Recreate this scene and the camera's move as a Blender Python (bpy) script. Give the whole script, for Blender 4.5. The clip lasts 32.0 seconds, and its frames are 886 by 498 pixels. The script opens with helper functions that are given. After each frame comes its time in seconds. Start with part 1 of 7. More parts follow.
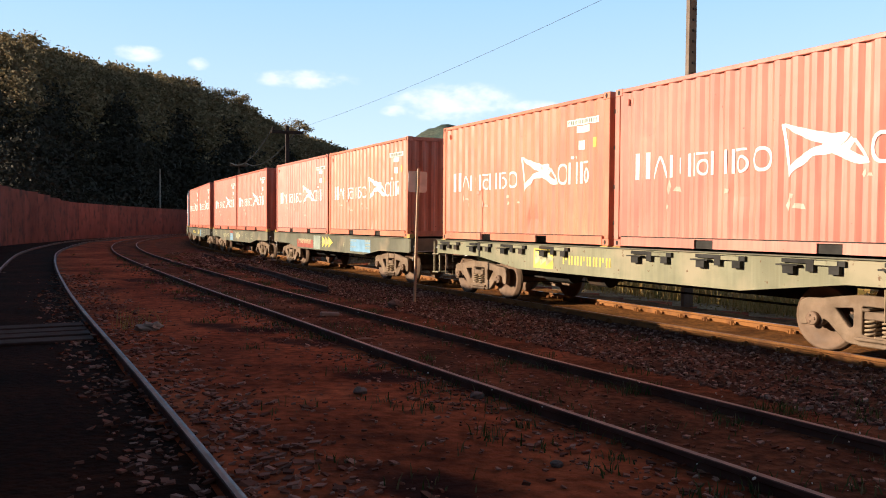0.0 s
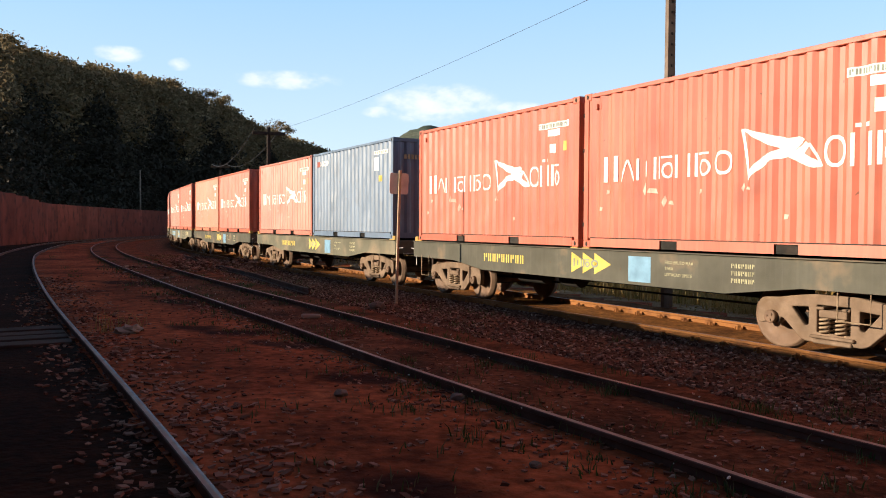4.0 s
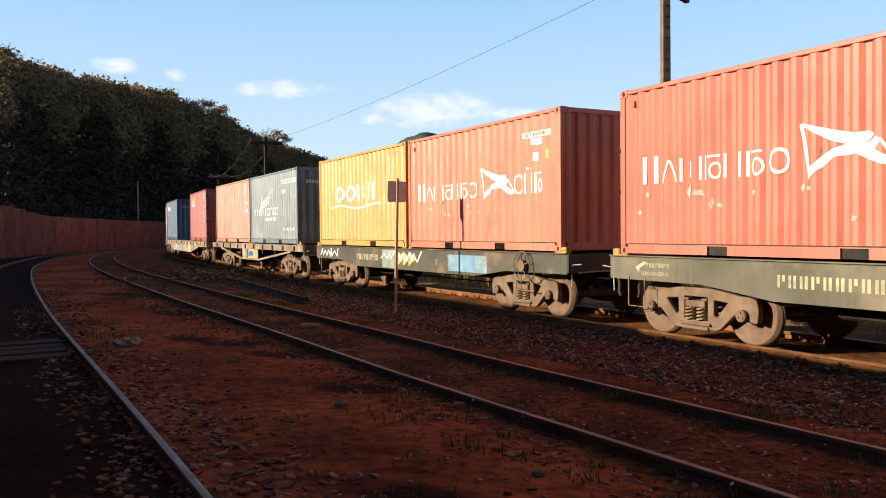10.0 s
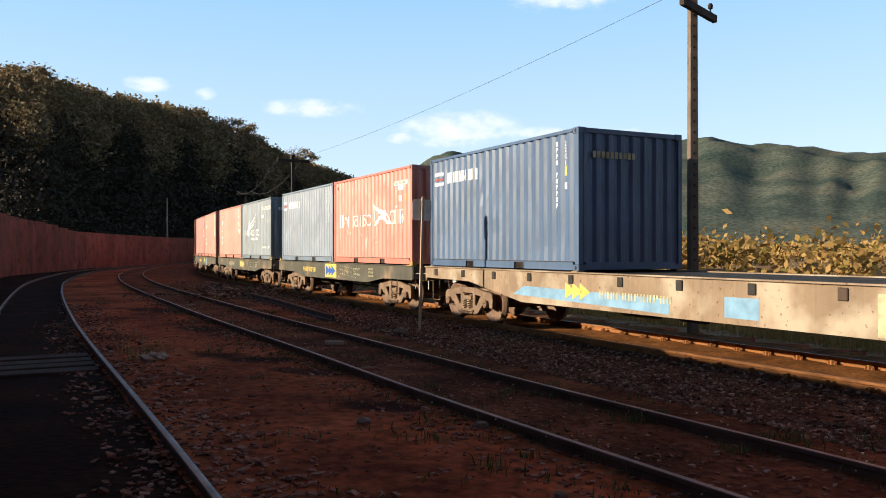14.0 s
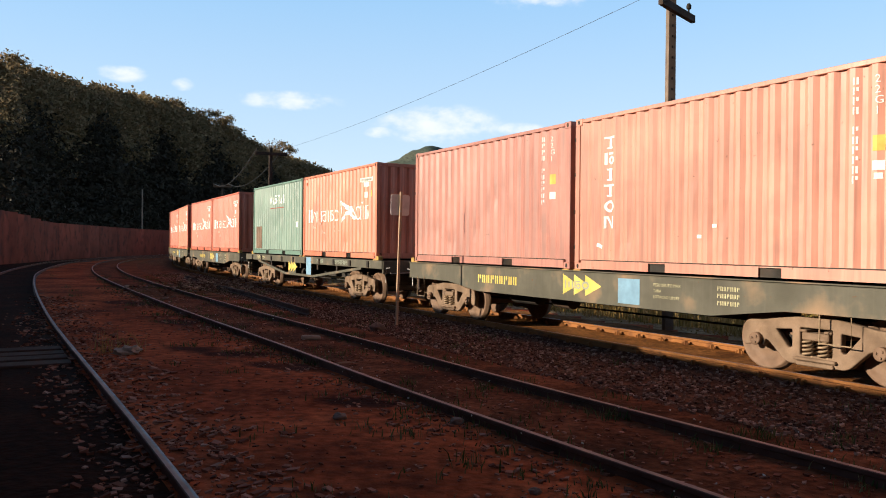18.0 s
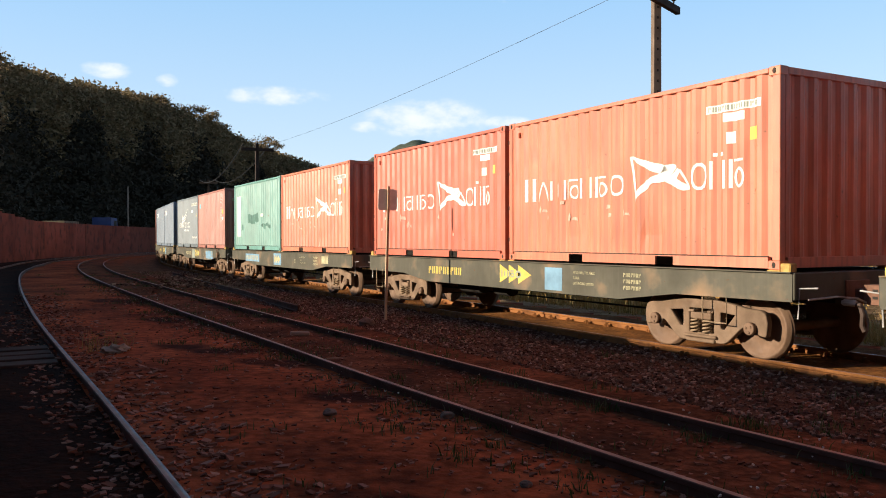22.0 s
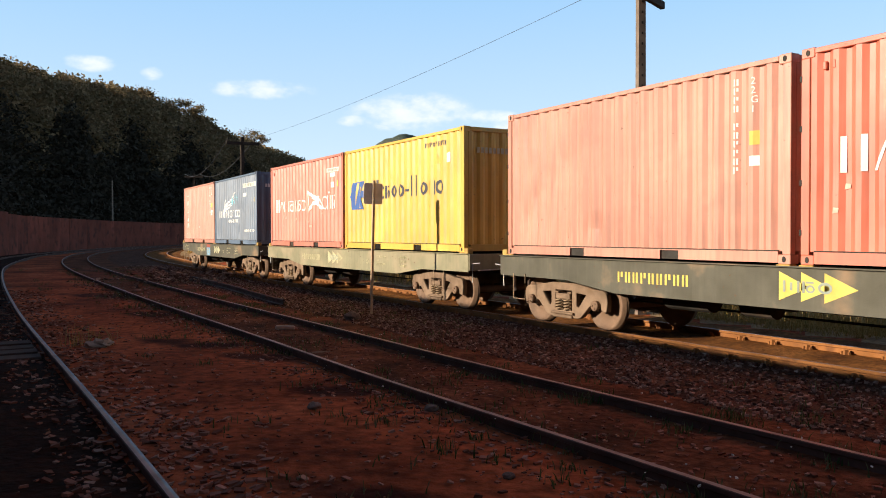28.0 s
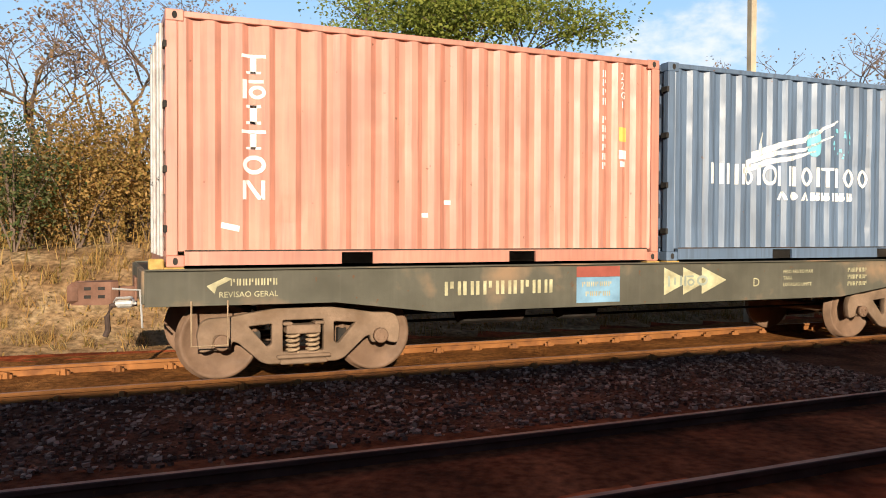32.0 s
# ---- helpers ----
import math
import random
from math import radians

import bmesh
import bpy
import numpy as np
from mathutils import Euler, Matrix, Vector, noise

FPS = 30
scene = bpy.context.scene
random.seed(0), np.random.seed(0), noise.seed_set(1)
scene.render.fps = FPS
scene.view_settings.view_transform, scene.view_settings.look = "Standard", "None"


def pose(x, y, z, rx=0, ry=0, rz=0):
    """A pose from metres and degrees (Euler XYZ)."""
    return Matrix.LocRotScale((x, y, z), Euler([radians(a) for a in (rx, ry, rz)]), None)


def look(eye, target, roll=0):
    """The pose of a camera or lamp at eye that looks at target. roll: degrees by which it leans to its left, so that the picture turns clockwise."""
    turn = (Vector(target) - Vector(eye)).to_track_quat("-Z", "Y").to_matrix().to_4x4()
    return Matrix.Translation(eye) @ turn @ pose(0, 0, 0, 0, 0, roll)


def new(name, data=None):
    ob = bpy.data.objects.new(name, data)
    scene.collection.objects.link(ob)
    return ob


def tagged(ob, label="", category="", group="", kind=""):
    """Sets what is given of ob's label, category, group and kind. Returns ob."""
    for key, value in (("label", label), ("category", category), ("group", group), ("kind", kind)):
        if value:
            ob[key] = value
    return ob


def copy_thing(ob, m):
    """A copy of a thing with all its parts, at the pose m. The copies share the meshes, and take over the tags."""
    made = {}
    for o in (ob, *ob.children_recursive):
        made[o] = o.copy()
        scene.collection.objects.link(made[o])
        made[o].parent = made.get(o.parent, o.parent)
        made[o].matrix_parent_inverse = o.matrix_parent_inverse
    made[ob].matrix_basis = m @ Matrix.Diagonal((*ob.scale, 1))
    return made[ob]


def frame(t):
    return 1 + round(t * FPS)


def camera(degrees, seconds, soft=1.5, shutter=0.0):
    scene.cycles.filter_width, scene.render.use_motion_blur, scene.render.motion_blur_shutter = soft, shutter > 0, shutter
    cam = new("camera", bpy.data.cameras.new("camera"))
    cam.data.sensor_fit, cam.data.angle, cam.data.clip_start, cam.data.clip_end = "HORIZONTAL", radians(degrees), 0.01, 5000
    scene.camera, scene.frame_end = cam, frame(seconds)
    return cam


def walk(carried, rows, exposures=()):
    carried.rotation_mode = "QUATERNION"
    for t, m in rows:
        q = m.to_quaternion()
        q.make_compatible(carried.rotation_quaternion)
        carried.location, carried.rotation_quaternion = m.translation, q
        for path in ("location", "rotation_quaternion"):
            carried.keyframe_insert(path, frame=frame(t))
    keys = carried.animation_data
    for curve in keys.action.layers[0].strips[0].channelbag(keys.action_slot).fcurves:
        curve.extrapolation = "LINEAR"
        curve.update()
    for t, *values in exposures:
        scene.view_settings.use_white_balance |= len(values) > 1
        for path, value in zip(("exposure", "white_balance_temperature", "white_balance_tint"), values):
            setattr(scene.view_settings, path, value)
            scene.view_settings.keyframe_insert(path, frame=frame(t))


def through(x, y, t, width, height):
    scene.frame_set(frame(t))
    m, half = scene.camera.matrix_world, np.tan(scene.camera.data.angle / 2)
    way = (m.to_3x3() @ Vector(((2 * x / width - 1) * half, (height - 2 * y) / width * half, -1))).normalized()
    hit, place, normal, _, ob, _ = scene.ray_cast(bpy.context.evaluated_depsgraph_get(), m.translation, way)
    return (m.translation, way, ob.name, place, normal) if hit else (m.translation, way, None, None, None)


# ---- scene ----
LENS = 57.77
cam = camera(LENS, 32.0, soft=1.0)
# seconds, x, y, z, pitch, roll, yaw
PATH = [
    (0, -0.032, 0.023, 1.585, -1.82, 0.38, 2.79),
    (0.5, -0.023, 0.016, 1.592, -1.68, -0.24, 3.02),
    (1, -0.013, 0.013, 1.597, -1.14, 0.16, 2.75),
    (1.5, -0.005, 0.013, 1.601, -0.95, 0.00, 2.25),
    (2, -0.007, 0.008, 1.605, -0.74, 0.24, 2.07),
    (2.5, -0.015, 0.006, 1.603, -0.92, 0.14, 1.99),
    (4.5, -0.004, -0.009, 1.596, -1.82, 0.59, 1.01),
    (5, -0.019, -0.008, 1.615, -1.28, 0.96, -0.41),
    (5.5, -0.013, -0.013, 1.603, -0.99, 0.03, 1.35),
    (6, 0.003, -0.012, 1.610, -1.02, 0.18, 1.73),
    (6.5, -0.003, -0.002, 1.616, -1.16, 0.38, 1.85),
    (7, -0.002, 0.004, 1.616, -0.42, 0.85, 2.15),
    (7.5, -0.008, 0.004, 1.613, -0.78, 0.09, 1.72),
    (8, -0.006, 0.001, 1.604, -1.26, -0.48, 1.75),
    (8.5, -0.010, 0.007, 1.601, -0.94, -0.41, 1.78),
    (9, -0.012, 0.010, 1.604, -1.52, -0.39, 2.19),
    (9.5, -0.009, 0.005, 1.614, -1.56, -0.64, 1.93),
    (10, -0.007, 0.003, 1.615, -1.27, -0.53, 1.45),
    (10.5, 0.004, 0.005, 1.616, -0.66, -0.33, 0.89),
    (11, -0.006, 0.001, 1.625, -0.82, -0.44, 0.79),
    (11.5, -0.007, -0.002, 1.629, -1.07, -0.23, 0.96),
    (12, -0.002, 0.003, 1.620, -0.37, 0.07, 1.30),
    (12.5, -0.003, 0.009, 1.611, -0.54, -0.14, 2.39),
    (13, 0.002, 0.019, 1.615, -0.65, -0.69, 2.98),
    (13.5, 0.004, 0.011, 1.607, -0.22, -0.05, 3.47),
    (15.5, 0.002, 0.002, 1.626, 0.28, -0.28, 1.81),
    (16, 0.013, 0.002, 1.620, 0.21, -0.05, 1.46),
    (16.5, 0.007, 0.001, 1.624, -0.25, 0.13, 1.56),
    (17, 0.009, -0.003, 1.619, -0.64, -0.20, 1.74),
    (17.5, 0.012, -0.007, 1.621, -0.41, -0.08, 1.39),
    (18, 0.003, -0.002, 1.625, -0.29, 0.56, 1.65),
    (18.5, -0.000, 0.000, 1.615, -0.55, -0.25, 1.35),
    (19, -0.003, 0.008, 1.613, -0.27, -0.39, 1.00),
    (19.5, 0.006, 0.002, 1.616, -0.54, -0.53, 0.69),
    (20, 0.007, 0.003, 1.616, -0.34, -0.49, 1.06),
    (20.5, 0.002, 0.005, 1.618, -0.31, 0.38, 0.92),
    (21, -0.005, 0.007, 1.628, -0.73, 0.25, 1.18),
    (21.5, 0.008, 0.008, 1.623, -0.77, -0.05, 1.06),
    (22, 0.001, 0.008, 1.629, -0.72, -0.12, 0.80),
    (22.5, 0.008, 0.003, 1.624, -1.28, -0.08, 0.28),
    (23, 0.011, 0.003, 1.649, -1.34, -0.30, -0.32),
    (23.5, 0.006, 0.000, 1.629, -0.74, 0.00, -0.46),
    (24, -0.002, -0.003, 1.627, -0.74, -0.29, -0.04),
    (24.5, -0.009, -0.013, 1.644, -1.59, -1.17, 0.52),
    (25, 0.005, -0.013, 1.637, -1.01, -0.53, 0.31),
    (25.5, -0.007, -0.014, 1.647, -0.69, -0.48, 0.33),
    (26, 0.004, -0.020, 1.636, -1.13, -0.36, 0.89),
    (26.5, -0.001, -0.016, 1.632, -1.49, -0.30, 0.99),
    (28.5, 0.050, -0.012, 1.621, -0.78, -0.05, -1.59),
    (29, 0.066, -0.013, 1.628, -0.46, 0.15, -3.47),
    (29.5, 0.063, -0.021, 1.632, -0.74, 0.55, -4.56),
    (30, 0.075, -0.018, 1.631, -0.86, 0.49, -7.27),
    (30.3, 0.085, -0.02, 1.632, -0.41, 0.26, -10.67),
    (30.5, 0.11, -0.015, 1.62, -0.08, 1.21, -13.54),
    (31, 0.22, -0.02, 1.63, -0.73, 0.6, -32.25),
    (31.5, 0.181, -0.028, 1.620, -0.56, -0.63, -55.48),
    (32, 0.403, -0.462, 1.589, -1.20, 0.20, -83.82),
]
walk(cam, [(t, pose(x, y, z) @ pose(0, 0, 0, 0, 0, yaw) @ pose(0, 0, 0, 90 + tilt) @ pose(0, 0, 0, 0, 0, roll)) for t, x, y, z, tilt, roll, yaw in PATH],
     [(0, 0.82), (2, 0.7), (5, 0.78), (7, 0.72), (9, 0.7), (11, 0.64), (12, 0.7), (13, 0.8), (15.5, 0.68), (20, 0.67), (22, 0.67), (24, 0.65), (26, 0.8), (29, 0.66), (31, 0.66), (32, 0.62)])
# ---- world and sun ----
SUN_BEARING, SUN_HEIGHT = 104.0, 16.4  # degrees left of +y, degrees above the horizon
world = bpy.data.worlds.new("sky")
scene.world = world
world.use_nodes = True


def make_sky():
    n, l = world.node_tree.nodes, world.node_tree.links
    n.clear()

    def math_node(op, a, b=None, c=None):
        m = n.new("ShaderNodeMath")
        m.operation = op
        for i, v in enumerate((a, b, c)):
            if v is None:
                continue
            if isinstance(v, (int, float)):
                m.inputs[i].default_value = v
            else:
                l.new(v, m.inputs[i])
        return m.outputs[0]

    def mix_node(fac, c1, c2, mode="MIX"):
        x = n.new("ShaderNodeMix")
        x.data_type, x.blend_type = "RGBA", mode
        if isinstance(fac, (int, float)):
            x.inputs[0].default_value = fac
        else:
            l.new(fac, x.inputs[0])
        for k, c in ((6, c1), (7, c2)):
            if isinstance(c, tuple):
                x.inputs[k].default_value = (*c, 1)
            else:
                l.new(c, x.inputs[k])
        return x.outputs[2]

    sky = n.new("ShaderNodeTexSky")
    sky.sky_type, sky.sun_disc = "NISHITA", False
    sky.sun_elevation, sky.sun_rotation = radians(SUN_HEIGHT), radians(-SUN_BEARING)
    sky.air_density, sky.dust_density, sky.ozone_density = 1.0, 0.15, 2.0
    tc, sp = n.new("ShaderNodeTexCoord"), n.new("ShaderNodeSeparateXYZ")
    l.new(tc.outputs["Generated"], sp.inputs[0])
    up = math_node("MULTIPLY", math_node("ARCSINE", sp.outputs[2]), 57.2958)
    round_ = math_node("MULTIPLY", math_node("ARCTAN2", sp.outputs[0], sp.outputs[1]), 57.2958)
    # clear blue air over a paler horizon
    ramp = n.new("ShaderNodeValToRGB")
    ramp.color_ramp.elements[0].color, ramp.color_ramp.elements[1].color = (0.72, 0.83, 0.92, 1), (0.05, 0.057, 0.075, 1)
    mid = ramp.color_ramp.elements.new(0.2)
    mid.color = (0.34, 0.61, 0.91, 1)
    high = ramp.color_ramp.elements.new(0.45)
    high.color = (0.05, 0.066, 0.092, 1)
    brow = ramp.color_ramp.elements.new(0.29)
    brow.color = (0.125, 0.205, 0.32, 1)
    l.new(math_node("MULTIPLY", up, 1 / 90.0), ramp.inputs[0])
    air = mix_node(0.75, mix_node(1.0, sky.outputs[0], (0.11, 0.12, 0.14), "MULTIPLY"), ramp.outputs[0])
    # small fair-weather clouds: bearing, height, half width, half height in degrees
    total = None
    for b0, e0, rb, re in ((-12.6, 9.9, 4.2, 0.75), (-1.9, 8.5, 5.2, 1.6), (-23.5, 11.0, 1.8, 0.65), (-19.7, 10.6, 0.9, 0.5), (3.7, 8.2, 2.0, 0.6), (5.5, 17.4, 5.0, 1.3), (-5.9, 7.9, 1.7, 0.5), (9.3, 7.6, 3.6, 1.0), (100.4, 12.6, 6.6, 2.6), (97.0, 11.6, 4.0, 2.0), (103.0, 13.8, 3.4, 2.4), (6.8, 7.2, 5.5, 1.1)):
        du = math_node("MULTIPLY", math_node("SUBTRACT", round_, b0), 1 / rb)
        dv = math_node("MULTIPLY", math_node("SUBTRACT", up, e0), 1 / re)
        r = math_node("SUBTRACT", 1.0, math_node("ADD", math_node("MULTIPLY", du, du), math_node("MULTIPLY", dv, dv)))
        total = r if total is None else math_node("MAXIMUM", total, r)
    mp = n.new("ShaderNodeMapping")
    mp.inputs["Scale"].default_value = (16, 16, 30)
    l.new(tc.outputs["Generated"], mp.inputs[0])
    ns = n.new("ShaderNodeTexNoise")
    ns.inputs["Scale"].default_value, ns.inputs["Detail"].default_value, ns.inputs["Roughness"].default_value = 2.3, 6.0, 0.55
    l.new(mp.outputs[0], ns.inputs["Vector"])
    total = math_node("MAXIMUM", total, 0.0)
    body = math_node("ADD", math_node("MULTIPLY", total, 0.95), math_node("MULTIPLY", math_node("SUBTRACT", ns.outputs["Fac"], 0.5), 2.6))
    gate = n.new("ShaderNodeMapRange")
    gate.interpolation_type = "SMOOTHSTEP"
    gate.inputs[1].default_value, gate.inputs[2].default_value = 0.0, 1.5
    l.new(math_node("MULTIPLY", body, math_node("GREATER_THAN", total, 0.02)), gate.inputs[0])
    fac = math_node("MULTIPLY", gate.outputs[0], math_node("MINIMUM", math_node("MULTIPLY", total, 1.6), 0.75))
    col = mix_node(fac, air, (0.92, 0.92, 0.93))
    bg, out = n.new("ShaderNodeBackground"), n.new("ShaderNodeOutputWorld")
    bg.inputs["Strength"].default_value = 0.76
    l.new(col, bg.inputs[0])
    l.new(bg.outputs[0], out.inputs[0])


make_sky()
sun = new("sun", bpy.data.lights.new("sun", "SUN"))
sun.data.energy, sun.data.angle, sun.data.color = 5.0, radians(0.5), (1.0, 0.85, 0.66)
b, e = radians(SUN_BEARING), radians(SUN_HEIGHT)
sun.matrix_world = look((0, 0, 60), Vector((0, 0, 60)) - Vector((-math.sin(b) * math.cos(e), math.cos(b) * math.cos(e), math.sin(e))))

# ---- plan: the main line's near side, s metres along it from the point nearest to the camera ----
A0, D0, RAIL = radians(29.289), 8.617, 0.80
SPEED = 10.33


def heading(s):
    """The line's bearing, radians left of +y."""
    s = max(s, 0.0)
    def a(u):
        return A0 + 0.002254 * u - 0.0000676 * u * u
    if s <= 75:
        return a(s)
    return a(75) - 0.00788 * (min(s, 140.0) - 75)


LINE, STEP, S_MIN, S_MAX = [], 0.5, -200.0, 460.0


def lay_line():
    n = int((S_MAX - S_MIN) / STEP) + 1
    zero = int(-S_MIN / STEP)
    pts = [None] * n
    pts[zero] = Vector((D0 * math.cos(A0), D0 * math.sin(A0)))
    for i in range(zero + 1, n):
        h = heading(S_MIN + (i - 0.5) * STEP)
        pts[i] = pts[i - 1] + Vector((-math.sin(h), math.cos(h))) * STEP
    for i in range(zero - 1, -1, -1):
        pts[i] = pts[i + 1] - Vector((-math.sin(A0), math.cos(A0))) * STEP
    LINE.extend(pts)


lay_line()


def along(s, off=0.0):
    """The place s along the line, off metres to its right."""
    u = min(max((s - S_MIN) / STEP, 0.0), len(LINE) - 1.001)
    i = int(u)
    p = LINE[i].lerp(LINE[i + 1], u - i)
    h = heading(s)
    return p + Vector((math.cos(h), math.sin(h))) * off


def glide(s, table):
    """Smooth interpolation in a table of (s, value)."""
    if s <= table[0][0]:
        return table[0][1]
    for (a, p), (b, q) in zip(table, table[1:]):
        if s <= b:
            k = (s - a) / (b - a)
            k = k * k * (3 - 2 * k)
            return p + (q - p) * k
    return table[-1][1]


MAIN = 1.22
def middle(s): return -glide(s, [(-60, 2.8), (-20, 3.25), (0, 3.7), (10, 4.02), (22, 4.17), (45, 4.3), (120, 4.3)])
def inner(s): return -glide(s, [(-60, 8.2), (0, 8.39), (20, 8.68), (42, 8.62), (62, 8.2), (85, 7.3), (200, 7.3)])

# ---- materials ----
def surface(name, base, rough=0.75, metal=0.0, mottle=0.3, scale=2.5, grime=None, grime_amount=0.0, streak=0.0, rust=0.0, bump=0.15, fine=45.0, grime_scale=1.2, gloss=0.3):
    """A weathered surface: broad fading, fine grain, upright streaks, grime patches and rust specks."""
    m = bpy.data.materials.new(name)
    m.use_nodes = True
    n, l = m.node_tree.nodes, m.node_tree.links
    b = n["Principled BSDF"]
    b.inputs["Metallic"].default_value = metal
    b.inputs["Specular IOR Level"].default_value = gloss
    tc, oi = n.new("ShaderNodeTexCoord"), n.new("ShaderNodeObjectInfo")
    sh = n.new("ShaderNodeVectorMath")
    sh.operation = "MULTIPLY_ADD"
    rnd = n.new("ShaderNodeCombineXYZ")
    for i in range(3):
        l.new(oi.outputs["Random"], rnd.inputs[i])
    l.new(rnd.outputs[0], sh.inputs[0])
    sh.inputs[1].default_value = (17.0, 9.0, 5.0)
    l.new(tc.outputs["Object"], sh.inputs[2])

    def noise_at(sc, detail=4.0, stretch=None):
        t = n.new("ShaderNodeTexNoise")
        t.inputs["Scale"].default_value, t.inputs["Detail"].default_value = sc, detail
        if stretch:
            mp = n.new("ShaderNodeMapping")
            mp.inputs["Scale"].default_value = stretch
            l.new(sh.outputs[0], mp.inputs[0])
            l.new(mp.outputs[0], t.inputs["Vector"])
        else:
            l.new(sh.outputs[0], t.inputs["Vector"])
        return t.outputs["Fac"]

    def ranged(fac, a, b_, lo, hi):
        r = n.new("ShaderNodeMapRange")
        for i, v in enumerate((a, b_, lo, hi)):
            r.inputs[i + 1].default_value = v
        l.new(fac, r.inputs[0])
        return r.outputs[0]

    def mixed(fac, c1, c2, mode="MIX"):
        x = n.new("ShaderNodeMix")
        x.data_type, x.blend_type = "RGBA", mode
        if isinstance(fac, float):
            x.inputs[0].default_value = fac
        else:
            l.new(fac, x.inputs[0])
        for k, c in ((6, c1), (7, c2)):
            if isinstance(c, tuple):
                x.inputs[k].default_value = (*c, 1)
            else:
                l.new(c, x.inputs[k])
        return x.outputs[2]

    dark = tuple(v * (1 - mottle) for v in base)
    light = tuple(min(v * (1 + 0.6 * mottle) + 0.03 * mottle, 0.9) for v in base)
    col = mixed(ranged(noise_at(scale), 0.3, 0.7, 0.0, 1.0), dark, light)
    col = mixed(ranged(noise_at(scale * 9, 3.0), 0.35, 0.65, 0.0, 0.45 * mottle), col, tuple(v * 0.55 for v in base))
    if streak:
        col = mixed(ranged(noise_at(3.0, 5.0, (5.0, 5.0, 0.3)), 0.46, 0.72, 0.0, streak), col, tuple(v * 0.5 + 0.02 for v in base))
        col = mixed(ranged(noise_at(2.2, 5.0, (7.0, 7.0, 0.25)), 0.55, 0.75, 0.0, streak * 0.7), col, tuple(min(v * 1.25 + 0.025, 0.85) for v in base))
    if grime:
        col = mixed(ranged(noise_at(grime_scale, 6.0), 0.62 - 0.3 * grime_amount, 0.78 - 0.3 * grime_amount, 0.0, 0.85), col, grime)
    rg = ranged(noise_at(scale * 3), 0.3, 0.7, rough - 0.1, min(rough + 0.1, 1.0))
    if rust:
        spots = ranged(noise_at(11.0, 9.0), 0.74 - 0.14 * rust, 0.78 - 0.12 * rust, 0.0, 0.8)
        col = mixed(spots, col, (0.13, 0.055, 0.025))
    l.new(col, b.inputs["Base Color"])
    l.new(rg, b.inputs["Roughness"])
    if bump:
        bp = n.new("ShaderNodeBump")
        bp.inputs["Strength"].default_value, bp.inputs["Distance"].default_value = bump, 0.01
        l.new(noise_at(fine, 5.0), bp.inputs["Height"])
        l.new(bp.outputs[0], b.inputs["Normal"])
    return m


def paint(name, base, streak=0.35, rust=0.25, mottle=0.22):
    return surface(name, base, rough=0.5, gloss=0.75, mottle=mottle, scale=0.9, streak=streak, rust=rust, grime=tuple(v * 0.62 + 0.02 for v in base), grime_amount=0.08, bump=0.06, fine=25)


DUST = (0.3, 0.19, 0.11)
PAINTS = {
    "red": paint("red_paint", (0.58, 0.142, 0.082), streak=0.45),
    "orange": paint("sun_bleached_orange_paint", (0.66, 0.205, 0.115), streak=0.65),
    "pink": paint("faded_red_paint", (0.63, 0.205, 0.145), streak=0.6),
    "salmon": paint("faded_salmon_paint", (0.56, 0.24, 0.17), streak=0.65),
    "slate": paint("slate_grey_paint", (0.19, 0.237, 0.268), streak=0.6),
    "steel_blue": paint("steel_blue_paint", (0.11, 0.165, 0.25), streak=0.9),
    "grey": paint("grey_paint", (0.185, 0.24, 0.305), streak=0.45),
    "maroon": paint("maroon_paint", (0.4, 0.095, 0.085), streak=0.5),
    "brown": paint("red_brown_paint", (0.44, 0.185, 0.145), streak=0.6),
    "green": paint("grey_green_paint", (0.13, 0.24, 0.19), streak=0.5),
    "teal": paint("teal_green_paint", (0.155, 0.36, 0.32), streak=0.5),
    "ochre": paint("ochre_yellow_paint", (0.63, 0.35, 0.085), streak=0.5),
    "yellow": paint("yellow_paint", (0.68, 0.43, 0.065), streak=0.3),
    "navy": paint("blue_grey_paint", (0.15, 0.215, 0.31), streak=0.35),
    "blue": paint("blue_paint", (0.05, 0.105, 0.2), streak=0.4),
}
SILLS = {
    "dark": surface("dark_grey_wagon_paint", (0.1, 0.094, 0.069), 0.7, grime=DUST, grime_amount=0.25, streak=0.3, rust=0.35, scale=1.2),
    "olive": surface("worn_olive_wagon_paint", (0.15, 0.142, 0.098), 0.75, grime=(0.27, 0.21, 0.14), grime_amount=0.35, streak=0.4, rust=0.4, scale=1.0),
    "pale": surface("worn_pale_wagon_paint", (0.26, 0.245, 0.155), 0.8, grime=(0.34, 0.285, 0.19), grime_amount=0.45, streak=0.4, rust=0.55, scale=1.0),
    "brown": surface("rusty_brown_wagon_paint", (0.28, 0.2, 0.13), 0.85, grime=(0.45, 0.38, 0.28), grime_amount=0.45, streak=0.4, rust=0.8, scale=1.0),
}
M_BOGIE = surface("dusty_cast_steel", (0.215, 0.143, 0.093), 0.85, mottle=0.35, scale=4, grime=(0.16, 0.1, 0.06), grime_amount=0.2, grime_scale=3, bump=0.3)
M_WHEEL = surface("dusty_wheel_steel", (0.19, 0.115, 0.072), 0.7, mottle=0.3, scale=5, grime=(0.15, 0.09, 0.055), grime_amount=0.2, grime_scale=2.5, bump=0.2)
